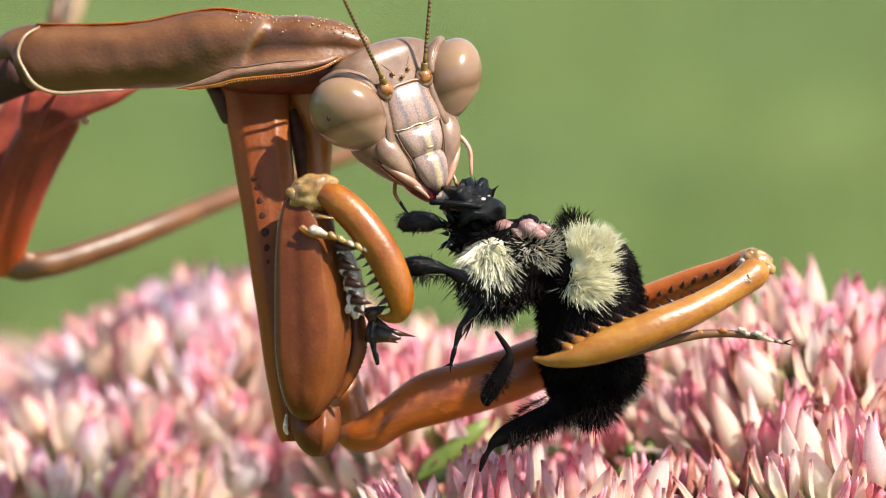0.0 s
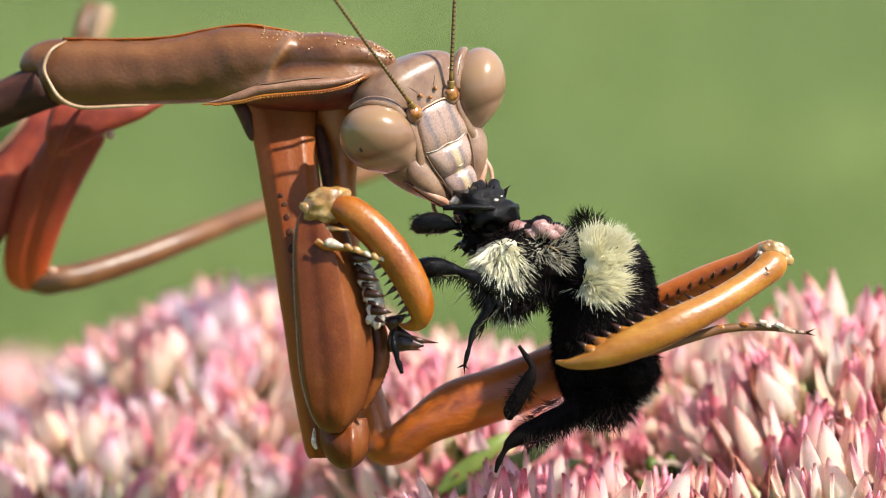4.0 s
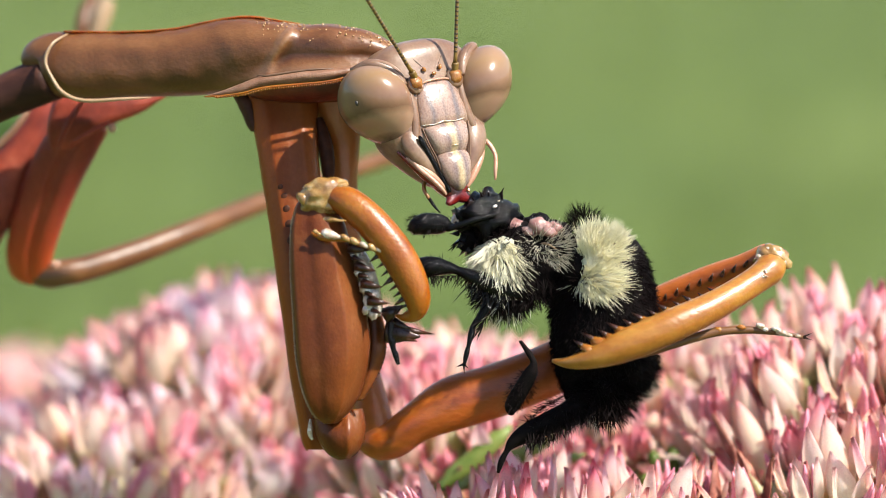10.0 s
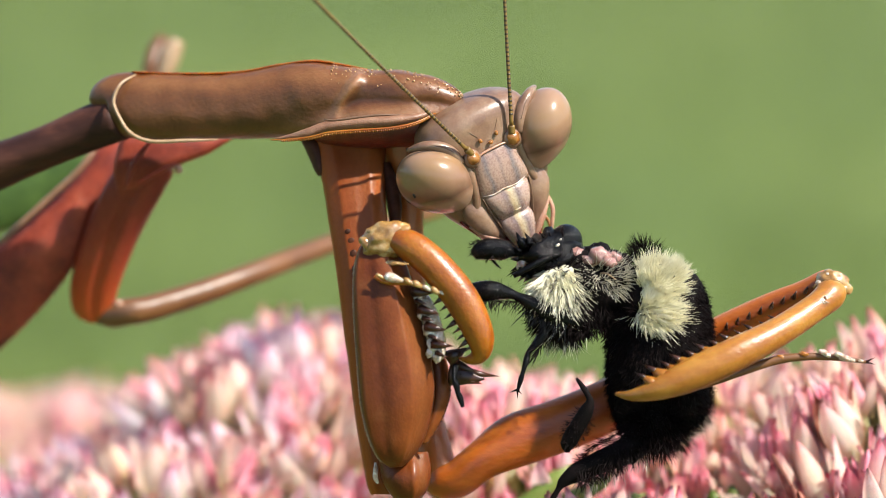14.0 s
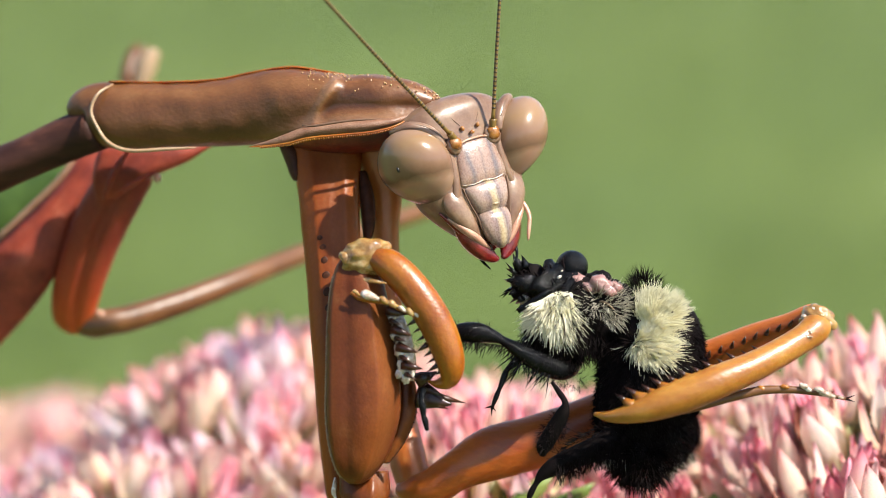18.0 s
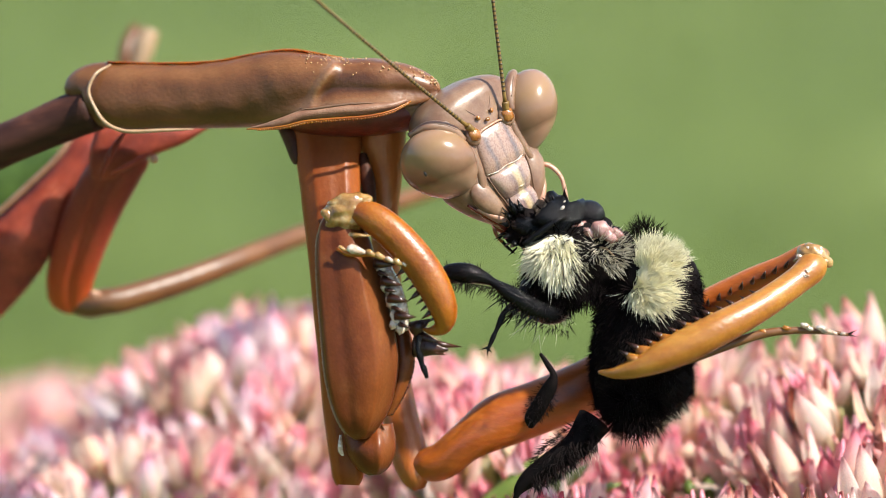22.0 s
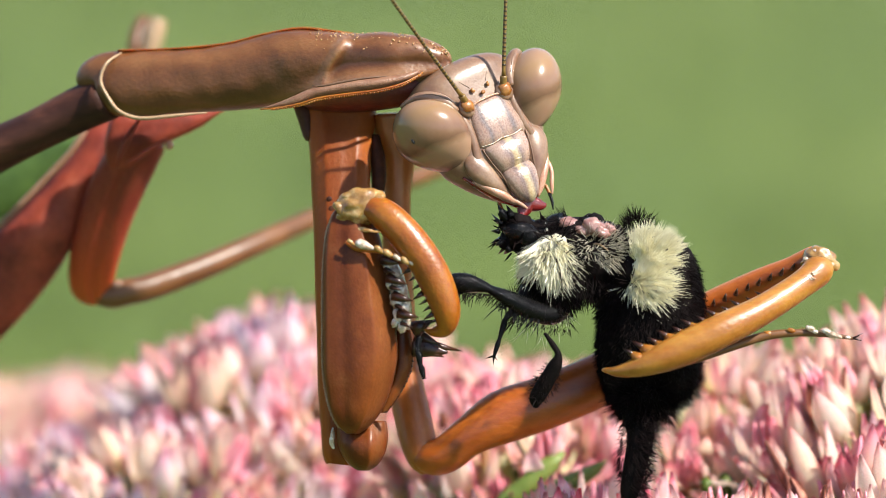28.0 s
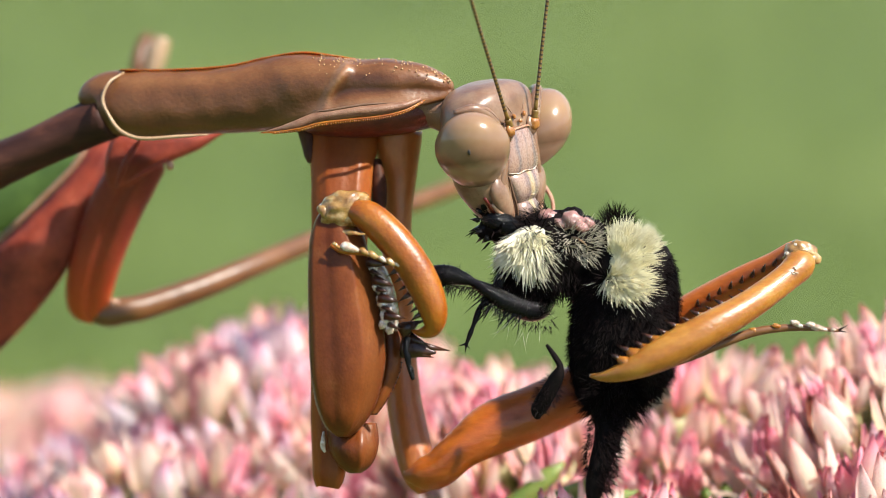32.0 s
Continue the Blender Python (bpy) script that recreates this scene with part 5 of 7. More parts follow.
# ---- stonecrop ----
def petal_mesh(name, spread, tall, wide, material):
    """One petal of a cup of five: its base at the cup's foot, it faces +x; spread: how far the tip turns outward."""
    rows, cols, thick = 8, 7, 0.05
    bm = bmesh.new()
    layer = bm.verts.layers.float.new("along")
    width = bm.verts.layers.float.new("across")
    sheets = []
    for off in (0.0, -thick):
        sheet = []
        for i in range(rows):
            f = i / (rows - 1)
            r = 0.28 + 0.95 * math.sin(min(1, f * 1.5) * math.pi * 0.5) * (1 - 0.55 * f * f) + spread * f ** 2.2
            h = tall * (f - 0.10 * spread * f * f)
            half = wide * math.sin(math.pi * (0.14 + 0.86 * f) ** 0.98) ** 0.9 + 0.012
            row = []
            for k in range(cols):
                s = 2 * k / (cols - 1) - 1
                a = s * half / max(r, 0.5)
                rr = r + off - 0.06 * s * s + 0.05 * (1 - abs(s)) ** 2
                v = bm.verts.new((rr * math.cos(a) * MM, rr * math.sin(a) * MM, h * MM))
                v[layer], v[width] = f, abs(s)
                row.append(v)
            sheet.append(row)
        sheets.append(sheet)
    for sheet, flip in zip(sheets, (False, True)):
        for i in range(rows - 1):
            for k in range(cols - 1):
                q = (sheet[i][k], sheet[i][k + 1], sheet[i + 1][k + 1], sheet[i + 1][k])
                bm.faces.new(q[::-1] if flip else q)
    o, n = sheets
    for i in range(rows - 1):
        bm.faces.new((o[i + 1][0], n[i + 1][0], n[i][0], o[i][0]))
        bm.faces.new((o[i][-1], n[i][-1], n[i + 1][-1], o[i + 1][-1]))
    for k in range(cols - 1):
        bm.faces.new((o[-1][k], n[-1][k], n[-1][k + 1], o[-1][k + 1]))
    return mesh_of(name, bm, material)


def calyx_mesh(name):
    bm = tube([(0, 0, -4.0, .32, .32), (0, 0, -1.2, .34, .34), (0, 0, -0.4, .55, .55), (0, 0, 0.1, .72, .72), (0, 0, 0.45, .5, .5)], around=8, per=2, side=(0, 1, 0))
    for k in range(5):
        a = 2 * math.pi * (k + 0.5) / 5
        cone((0.62 * math.cos(a), 0.62 * math.sin(a), -0.2), (1.12 * math.cos(a), 1.12 * math.sin(a), 1.1), 0.26, 5, bm)
    return mesh_of(name, bm, CALYX)


def stonecrop():
    kinds = [("bud", 0.03, 3.35, 0.72), ("half_open", 0.42, 3.6, 0.58), ("open", 0.95, 3.5, 0.46)]
    petals = {(k, c): petal_mesh("petal", s, h, w, m) for k, s, h, w in kinds for c, m in (("pink", PETAL), ("pale", PETAL_PALE), ("rose", PETAL_ROSE), ("dry", PETAL_DRY))}
    calyx = calyx_mesh("floret")
    core = mesh_of("carpel", tube([(0.3, 0, 0.3, .2, .2), (0.42, 0, 1.2, .3, .28), (0.3, 0, 2.2, .16, .16), (0.26, 0, 2.9, .03, .03)], around=6, per=2), CARPEL)
    rnd = random.Random(11)
    heads = (
        # place, half width, half depth, half height, florets, paleness, label
        ((-11.18, 27, -11.95), 9.0, 8.0, 7.2, 185, 0.45, "domed cluster of pink stonecrop buds"),
        ((-30.6, 76, -16.8), 15.0, 9.0, 6.6, 120, 0.95, "pale pink flower cluster far behind, out of focus"),
        ((0.45, 19, -12.65), 6.5, 7.0, 5.6, 70, 0.4, "pink stonecrop cluster under the mantis"),
        ((19.5, 13.5, -11.9), 8.5, 7.0, 6.4, 112, 0.75, "pale pink stonecrop cluster beside the bee"),
        ((-16.5, 20, -15.6), 8.5, 4.5, 5.2, 74, 0.72, "pale pink stonecrop buds with rosy tips, close together"),
        ((9.5, 17, -11.2), 5.5, 5.0, 5.2, 50, 0.6, "pink stonecrop cluster behind the bee"),
        ((5.3, 4.5, -15.68), 8.0, 4.0, 3.4, 54, 0.5, "pink stonecrop florets with magenta tips under the bee"),
        ((18.6, 5.5, -15.0), 7.4, 4.5, 4.3, 62, 0.72, "sharp-tipped pink florets with some dried petals"),
        ((-19.66, 25, -15.87), 9.0, 4.0, 5.0, 92, 0.5, "pink stonecrop buds with rosy tips"),
    )
    for (cx, cy, cz), rx, ry, rz, n, pale, label in heads:
        head = thing("stonecrop_flower_head", VIEW, label, "flower", group="stonecrop flower heads")
        part("stalk", tube([(cx, cy, cz - 18, 1.3, 1.3), (cx, cy, cz - 6, 1.5, 1.5), (cx, cy, cz - 1, 2.2, 2.2), (cx, cy, cz + rz * 0.35, rx * 0.3, ry * 0.3), (cx, cy, cz + rz * 0.6, rx * 0.12, ry * 0.12)], around=12, side=(0, 1, 0)), LEAF, head, "green branched stalk")
        golden = math.pi * (3 - math.sqrt(5))
        for i in range(n):
            up = 1 - 1.12 * (i + 0.5) / n
            flat = math.sqrt(max(0, 1 - up * up))
            a = golden * i + rnd.uniform(-0.25, 0.25)
            u = Vector((flat * math.cos(a), flat * math.sin(a), up))
            p = Vector((cx + rx * u.x, cy + ry * u.y, cz + rz * u.z)) + Vector([rnd.uniform(-0.4, 0.4) for _ in range(3)])
            ax = (Vector((u.x / rx, u.y / ry, u.z / rz)).normalized() * 0.8 + Vector((0, 0, 0.8)) + Vector([rnd.gauss(0, 0.22) for _ in range(3)])).normalized()
            turn = ax.to_track_quat('Z', 'Y').to_matrix().to_4x4() @ pose(0, 0, 0, 0, 0, rnd.uniform(0, 72))
            size = rnd.uniform(0.8, 1.2) * (1.04 if cx > 10 else 1.0 if cx > -5 else 1.06)
            gx, gy = 784 + p.x / (0.025 * (1 + p.y / 150)), 441 - p.z / (0.025 * (1 + p.y / 150))
            if (p.y < 14 and 1116 < gx < 1192 and 690 < gy < 905) or (p.y < 9 and 748 < gx < 862 and 765 < gy < 880):
                continue          # gaps in which the green stalks and leaves show
            wilted = 0.3 if 1190 < gx < 1345 and gy > 815 and p.y < 7 else 0.045 if cx > 10 else 0.012
            fl = new("floret", calyx)
            fl.parent = head
            fl.matrix_basis = Matrix.Translation(p * MM) @ turn @ Matrix.Diagonal((size, size, size * rnd.uniform(0.9, 1.15), 1))
            kind = rnd.choices(("bud", "half_open", "open"), (0.48, 0.38, 0.14) if cx > 10 else (0.26, 0.44, 0.30))[0]
            tint = "pale" if rnd.random() < pale else "pink" if cx > 0 else "rose"
            for k in range(5):
                pe = new("petal", petals[kind, tint if rnd.random() > wilted else "dry"])
                pe.parent = fl
                pe.matrix_basis = pose(0, 0, 0.1 * MM, rnd.gauss(0, 7), rnd.gauss(0, 10), 72 * k + rnd.gauss(0, 11))
            if kind != "bud":
                for k in range(4):
                    ca = new("carpel", core)
                    ca.parent = fl
                    ca.matrix_basis = pose(0, 0, 0.2 * MM, 0, 0, 90 * k + 20)
    plant = thing("stonecrop_plant", VIEW, "green fleshy stonecrop stem with leaves under the flower heads", "plant")
    part("stem", tube([(-0.91, 10, -22.91, 3, 3), (0, 8, -60, 3.2, 3.2), (1, 10, -200, 3.6, 3.6), (2, 12, -330, 4, 4), (2, -80, -415, 4, 4)], around=12), LEAF, plant, "thick pale green stem")
    for x, y, d, ln, wd, turn in ((850, 812, 8, 2.6, 0.42, 62), (905, 826, 7.5, 2.4, 0.40, 70), (800, 800, 10, 2.4, 0.5, 50)):
        part("leaf", ball(*Q(x, y, d), wd, 0.35, ln, (0, turn, 0), u=14, v=10, lumps=0.2), SEPAL, plant, "slim yellowish green leaf between the florets")
    for x, y, d, ln, wd, turn in ((1134, 775, 14, 2.8, 0.36, -16), (1164, 800, 13, 2.4, 0.34, 14), (1144, 845, 12, 2.0, 0.34, -8), (1126, 712, 16, 1.8, 0.36, -24), (1150, 760, 15, 2.4, 0.3, 4)):
        part("leaf", ball(*Q(x, y, d), wd, 0.3, ln, (0, turn, 0), u=16, v=12, lumps=0.25), LEAF, plant, "green leaf in the gap between the flower heads")
    for k, (x, y, d, tx, ty) in enumerate(((1160, 930, 9, 1118, 800), (1166, 930, 10, 1152, 790), (1172, 930, 9, 1188, 806), (1150, 935, 8, 1104, 842), (1180, 935, 8, 1206, 842), (1164, 930, 8, 1150, 842))):
        part("flower_stalk", tube([(*Q(x, y, d), .42, .42), (*Q((x * 2 + tx) / 3, (y * 2 + ty) / 3, d), .36, .36), (*Q((x + tx * 4) / 5, (y + ty * 4) / 5, d), .30, .30), (*Q(tx, ty, d), .32, .32), (*Q(tx, ty - 14, d), .08, .08)], around=10), LEAF, plant, "pale green flower stalk")


ground()
mantis_root, mantis_limbs = mantis()
mantis_face, antennae, jaws, palps, scrap = mantis_head(mantis_root)
bee_root, bee_bits = bumblebee()
stonecrop()


# ---- what moves ----
def motions():
    def row(t, x, y, z, rx=0, ry=0, rz=0):
        return t, pose(x * MM, y * MM, z * MM, rx, ry, rz)

    walk(mantis_root, [(t, VIEW @ m) for t, m in (
            row(0, 0, 0, 0, 0, 0), row(0.5, -0.07, 0, -0.116, 0, 0.24), row(1, -0.06, 0, -0.095, 0, 0.31), row(1.5, -0.022, 0, -0.243, 0, 0.59),
            row(2, -0.012, 0, -0.225, 0, 0.52), row(2.5, -0.062, 0, -0.286, 0, 0.75), row(3, 0.028, 0, -0.225, 0, 0.37),
            row(3.5, 0.118, 0, -0.217, 0, 0.41), row(5.5, -0.02, 0, -0.482, 0, 1.16), row(6, 0.05, 0, -0.389, 0, 0.79),
            row(6.5, 0.005, 0, -0.307, 0, 0.7), row(7, 0.119, 0, -0.198, 0, 0.41), row(7.5, 0.097, 0, -0.294, 0, 0.56),
            row(8, 0.121, 0, -0.004, 0, -0.06), row(8.5, 0.092, 0, -0.117, 0, 0.17), row(9, 0.11, 0, -0.102, 0, 0.18),
            row(9.5, 0.084, 0, -0.001, 0, -0.06), row(10, 0.113, 0, -0.098, 0, 0.17), row(10.5, 0.017, 0, -0.136, 0, 0.17),
            row(11, 0.183, 0, -0.13, 0, 0.06), row(11.5, 0.089, 0, -0.144, 0, 0.35), row(12, 0.129, 0, -0.465, 0, 1.47),
            row(12.5, 0.237, 0, -0.217, 0, 1.09), row(13, 0.151, 0, -0.354, 0, 1.03), row(13.5, 0.267, 0, -0.426, 0, 1.01),
            row(14, 0.244, 0, -0.527, 0, 1.19), row(14.5, 0.588, 0, 0.389, 0, -1.58), row(16.5, 0.339, 0, -0.388, 0, 0.63),
            row(17, 0.261, 0, -0.369, 0, 0.63), row(17.5, 0.23, 0, -0.302, 0, 0.29), row(18, 0.251, 0, -0.222, 0, 0.13),
            row(18.5, 0.222, 0, -0.187, 0, 0.06), row(19, 0.159, 0, -0.305, 0, 0.53), row(19.5, 0.199, 0, -0.251, 0, 0.24),
            row(20, 0.125, 0, -0.5, 0, 1.08), row(20.5, 0.193, 0, -0.276, 0, 0.57), row(21, 0.346, 0, -0.048, 0, 0.12),
            row(21.5, 0.192, 0, -0.205, 0, 0.29), row(22, 0.319, 0, -0.419, 0, 0.9), row(22.5, 0.209, 0, -0.298, 0, 0.73),
            row(23, 0.245, 0, 0.07, 0, -0.12), row(23.5, 0.361, 0, 0.339, 0, -0.87), row(24, 0.332, 0, 0.572, 0, -1.26),
            row(24.5, 0.368, 0, 0.433, 0, -1.09), row(25, 0.419, 0, 0.868, 0, -1.96), row(25.5, 0.388, 0, 0.453, 0, -1.09),
            row(27.5, 0.564, 0, 0.422, 0, -1.27), row(28, 0.512, 0, 0.962, 0, -2.25), row(28.5, 0.554, 0, 0.973, 0, -2.29),
            row(29, 0.546, 0, 0.875, 0, -2.07), row(29.5, 0.49, 0, 0.562, 0, -1.6), row(30, 0.63, 0, 0.6, 0, -1.67),
            row(30.5, 0.511, 0, 0.026, 0, -0.25), row(31, 0.722, 0, 1.725, 0, -4.08), row(31.5, 0.53, 0, 0.298, 0, -1.31),
            row(32, 0.391, 0, 0.074, 0, -0.81),
        )])
    for name in ("femur", "tibia", "knee", "tarsus", "trochanter"):
        walk(mantis_limbs[name], [
            row(0, 0, 0, 0, 0, 0), row(0.5, 0.001, 0, 0.38, 0, -1.35), row(1, 0.008, 0, 0.545, 0, -1.86), row(1.5, 0.167, 0, 0.422, 0, -1.12),
            row(2, 0.046, 0, 0.407, 0, -1.41), row(2.5, 0.14, 0, 0.447, 0, -1.46), row(3, 0.015, 0, 0.472, 0, -1.5),
            row(3.5, -0.167, 0, 0.482, 0, -2.71), row(5.5, -0.486, 0, 1.252, 0, -6.79), row(6, -0.538, 0, 0.767, 0, -5.3),
            row(6.5, -0.652, 0, 0.674, 0, -4.61), row(7, -0.675, 0, 0.467, 0, -4.1), row(7.5, -0.683, 0, 0.69, 0, -5.89),
            row(8, -0.452, 0, 0.322, 0, -3.02), row(8.5, -0.417, 0, 0.441, 0, -3.46), row(9, -0.403, 0, 0.295, 0, -2.84),
            row(9.5, -0.413, 0, 0.147, 0, -2.17), row(10, -0.561, 0, 0.579, 0, -3.66), row(10.5, -0.531, 0, 0.381, 0, -3.46),
            row(11, -0.679, 0, 0.668, 0, -5.59), row(11.5, -0.438, 0, 0.737, 0, -4.86), row(12, -0.745, 0, 1.518, 0, -8.16),
            row(12.5, -0.883, 0, 1.618, 0, -8.5), row(13, -0.626, 0, 0.879, 0, -5.51), row(13.5, -0.686, 0, 0.956, 0, -5.89),
            row(14, -0.587, 0, 0.88, 0, -5.68), row(14.5, -1.011, 0, -0.135, 0, -1.71), row(16.5, -0.931, 0, 0.356, 0, -3.91),
            row(17, -0.936, 0, -0.205, 0, -1.7), row(17.5, -0.906, 0, -0.458, 0, 0.44), row(18, -0.848, 0, -0.314, 0, 0.68),
            row(18.5, -0.818, 0, -0.355, 0, 0.31), row(19, -0.949, 0, 0.518, 0, -2.27), row(19.5, -1.034, 0, 0.738, 0, -2.99),
            row(20, -1.199, 0, 1.252, 0, -5.13), row(20.5, -1.036, 0, 0.971, 0, -3.35), row(21, -0.867, 0, 0.214, 0, 0.26),
            row(21.5, -0.995, 0, 0.449, 0, -1.1), row(22, -1.218, 0, 1.616, 0, -6), row(22.5, -1.63, 0, 1.63, 0, -6),
            row(23, -2.052, 0, 1.577, 0, -5.7), row(23.5, -2.438, 0, 1.456, 0, -4.62), row(24, -2.19, 0, 1.096, 0, -2.98),
            row(24.5, -2.163, 0, 1.052, 0, -2.96), row(25, -2.277, 0, 0.746, 0, -1.55), row(25.5, -2.237, 0, 1.149, 0, -2.96),
            row(27.5, -1.85, 0, 0.479, 0, -0.36), row(28, -1.842, 0, -0.088, 0, 2.11), row(28.5, -1.881, 0, -0.218, 0, 2.38),
            row(29, -1.815, 0, -0.229, 0, 2.18), row(29.5, -1.823, 0, -0.047, 0, 0.9), row(30, -1.746, 0, -0.189, 0, 1.21),
            row(30.5, -1.702, 0, -0.357, 0, 0.19), row(31, -2.008, 0, -1.273, 0, 6.96), row(31.5, -2.102, 0, 0.431, 0, -0.26),
            row(32, -2.327, 0, 1.257, 0, -0.97),
        ])
    for name in ("coxa", "hip_skin"):
        walk(mantis_limbs[name], [
            row(0, 0, 0, 0, 0, 0), row(0.5, 0.081, 0, 0.107, 0, -0.68), row(1, 0.105, 0, 0.17, 0, -1.05), row(1.5, 0.122, 0, 0.249, 0, -1.38),
            row(2, 0.097, 0, 0.185, 0, -1), row(2.5, 0.144, 0, 0.273, 0, -1.42), row(3, 0.076, 0, 0.186, 0, -0.99),
            row(3.5, 0.106, 0, 0.085, 0, -0.67), row(5.5, 0.231, 0, 0.337, 0, -1.94), row(6, 0.123, 0, 0.102, 0, -0.64),
            row(6.5, 0.003, 0, 0.054, 0, -0.01), row(7, -0.032, 0, -0.071, 0, 0.5), row(7.5, 0.095, 0, 0.04, 0, -0.38),
            row(8, -0.006, 0, -0.062, 0, 0.24), row(8.5, 0.041, 0, -0.002, 0, -0.13), row(9, 0.008, 0, -0.043, 0, 0.15),
            row(9.5, -0.041, 0, -0.084, 0, 0.51), row(10, -0.012, 0, -0.021, 0, 0.25), row(10.5, -0.012, 0, -0.046, 0, 0.29),
            row(11, 0.082, 0, -0.006, 0, -0.18), row(11.5, 0.133, 0, 0.14, 0, -0.83), row(12, 0.244, 0, 0.266, 0, -1.62),
            row(12.5, 0.193, 0, 0.252, 0, -1.43), row(13, 0.102, 0, 0.075, 0, -0.42), row(13.5, 0.101, 0, 0.072, 0, -0.42),
            row(14, 0.142, 0, 0.122, 0, -0.62), row(14.5, -0.354, 0, -0.724, 0, 3.4), row(16.5, -0.16, 0, -0.308, 0, 1.71),
            row(17, -0.305, 0, -0.491, 0, 2.92), row(17.5, -0.447, 0, -0.561, 0, 3.67), row(18, -0.452, 0, -0.536, 0, 3.52),
            row(18.5, -0.404, 0, -0.551, 0, 3.33), row(19, -0.303, 0, -0.383, 0, 2.51), row(19.5, -0.287, 0, -0.39, 0, 2.5),
            row(20, -0.19, 0, -0.304, 0, 1.98), row(20.5, -0.24, 0, -0.392, 0, 2.47), row(21, -0.451, 0, -0.559, 0, 3.55),
            row(21.5, -0.41, 0, -0.538, 0, 3.39), row(22, -0.103, 0, -0.253, 0, 1.66), row(22.5, -0.309, 0, -0.487, 0, 3.21),
            row(23, -0.561, 0, -0.736, 0, 4.96), row(23.5, -0.846, 0, -1.029, 0, 7.22), row(24, -0.863, 0, -1.034, 0, 7.15),
            row(24.5, -0.84, 0, -1.081, 0, 7.18), row(25, -1.028, 0, -1.254, 0, 8.35), row(25.5, -0.88, 0, -1.125, 0, 7.48),
            row(27.5, -0.85, 0, -1.19, 0, 7.67), row(28, -1.054, 0, -1.325, 0, 8.66), row(28.5, -1.083, 0, -1.403, 0, 9.02),
            row(29, -1.029, 0, -1.346, 0, 8.64), row(29.5, -0.937, 0, -1.251, 0, 8.02), row(30, -0.908, 0, -1.265, 0, 7.94),
            row(30.5, -0.761, 0, -1.199, 0, 7.46), row(31, -1.456, 0, -1.706, 0, 11.26), row(31.5, -0.98, 0, -1.32, 0, 8.78),
            row(32, -1.067, 0, -1.316, 0, 9.32),
        ])
    for name in ("far_femur", "far_tibia", "far_knee", "far_tarsus"):
        walk(mantis_limbs[name], [
            row(0, 0, 0, 0, 0, 0), row(0.5, -0.011, 0, 0.134, 0, -0.95), row(1, 0.096, 0, 0.137, 0, -0.77), row(1.5, 0.156, 0, 0.223, 0, -0.46),
            row(2, 0.008, 0, 0.222, 0, -0.93), row(2.5, 0.074, 0, 0.284, 0, -1.08), row(3, 0.007, 0, 0.231, 0, -0.81),
            row(3.5, -0.24, 0, 0.322, 0, -2.47), row(5.5, -0.32, 0, 0.64, 0, -4.65), row(6, -0.365, 0, 0.536, 0, -3.93),
            row(6.5, -0.567, 0, 0.391, 0, -3.62), row(7, -0.624, 0, 0.257, 0, -3.04), row(7.5, -0.767, 0, 0.392, 0, -4.76),
            row(8, -0.375, 0, 0.003, 0, -1.13), row(8.5, -0.348, 0, 0.147, 0, -1.84), row(9, -0.385, 0, 0.09, 0, -1.49),
            row(9.5, -0.375, 0, -0.015, 0, -0.88), row(10, -0.465, 0, 0.163, 0, -2.09), row(10.5, -0.502, 0, 0.191, 0, -2.6),
            row(11, -0.623, 0, 0.317, 0, -3.92), row(11.5, -0.194, 0, 0.359, 0, -2.82), row(12, -0.501, 0, 0.778, 0, -6.25),
            row(12.5, -0.554, 0, 0.747, 0, -6.71), row(13, -0.414, 0, 0.518, 0, -3.93), row(13.5, -0.598, 0, 0.702, 0, -5.33),
            row(14, -0.639, 0, 0.712, 0, -5.24), row(14.5, -1.171, 0, -0.258, 0, -2.01), row(16.5, -0.403, 0, 0.73, 0, -4.14),
            row(17, -0.369, 0, 0.51, 0, -2.39), row(17.5, -0.406, 0, 0.351, 0, -1.11), row(18, -0.442, 0, 0.185, 0, -0.29),
            row(18.5, -0.395, 0, 0.171, 0, -0.52), row(19, -0.416, 0, 0.315, 0, -1.5), row(19.5, -0.512, 0, 0.33, 0, -2.03),
            row(20, -0.542, 0, 0.726, 0, -4.58), row(20.5, -0.389, 0, 0.73, 0, -4.49), row(21, -0.094, 0, 0.169, 0, 0.29),
            row(21.5, -0.175, 0, 0.274, 0, -0.48), row(22, -0.453, 0, 1.027, 0, -6.14), row(22.5, -0.835, 0, 0.727, 0, -5.83),
            row(23, -1.246, 0, 0.461, 0, -6.03), row(23.5, -1.73, 0, 0.239, 0, -5.89), row(24, -1.471, 0, 0.063, 0, -4.58),
            row(24.5, -1.432, 0, 0.135, 0, -4.53), row(25, -1.573, 0, -0.199, 0, -3.6), row(25.5, -1.508, 0, 0.129, 0, -4.72),
            row(27.5, -1.181, 0, 0.186, 0, -3.32), row(28, -1.15, 0, -0.254, 0, -1.7), row(28.5, -1.214, 0, -0.289, 0, -1.62),
            row(29, -1.217, 0, -0.172, 0, -2.28), row(29.5, -1.222, 0, 0.066, 0, -3.18), row(30, -1.213, 0, 0.048, 0, -2.96),
            row(30.5, -1.448, 0, 0.564, 0, -6.21), row(31, -1.468, 0, -0.794, 0, 0.1), row(31.5, -1.627, 0, 0.394, 0, -5.42),
            row(32, -1.803, 0, 0.56, 0, -6.34),
        ])
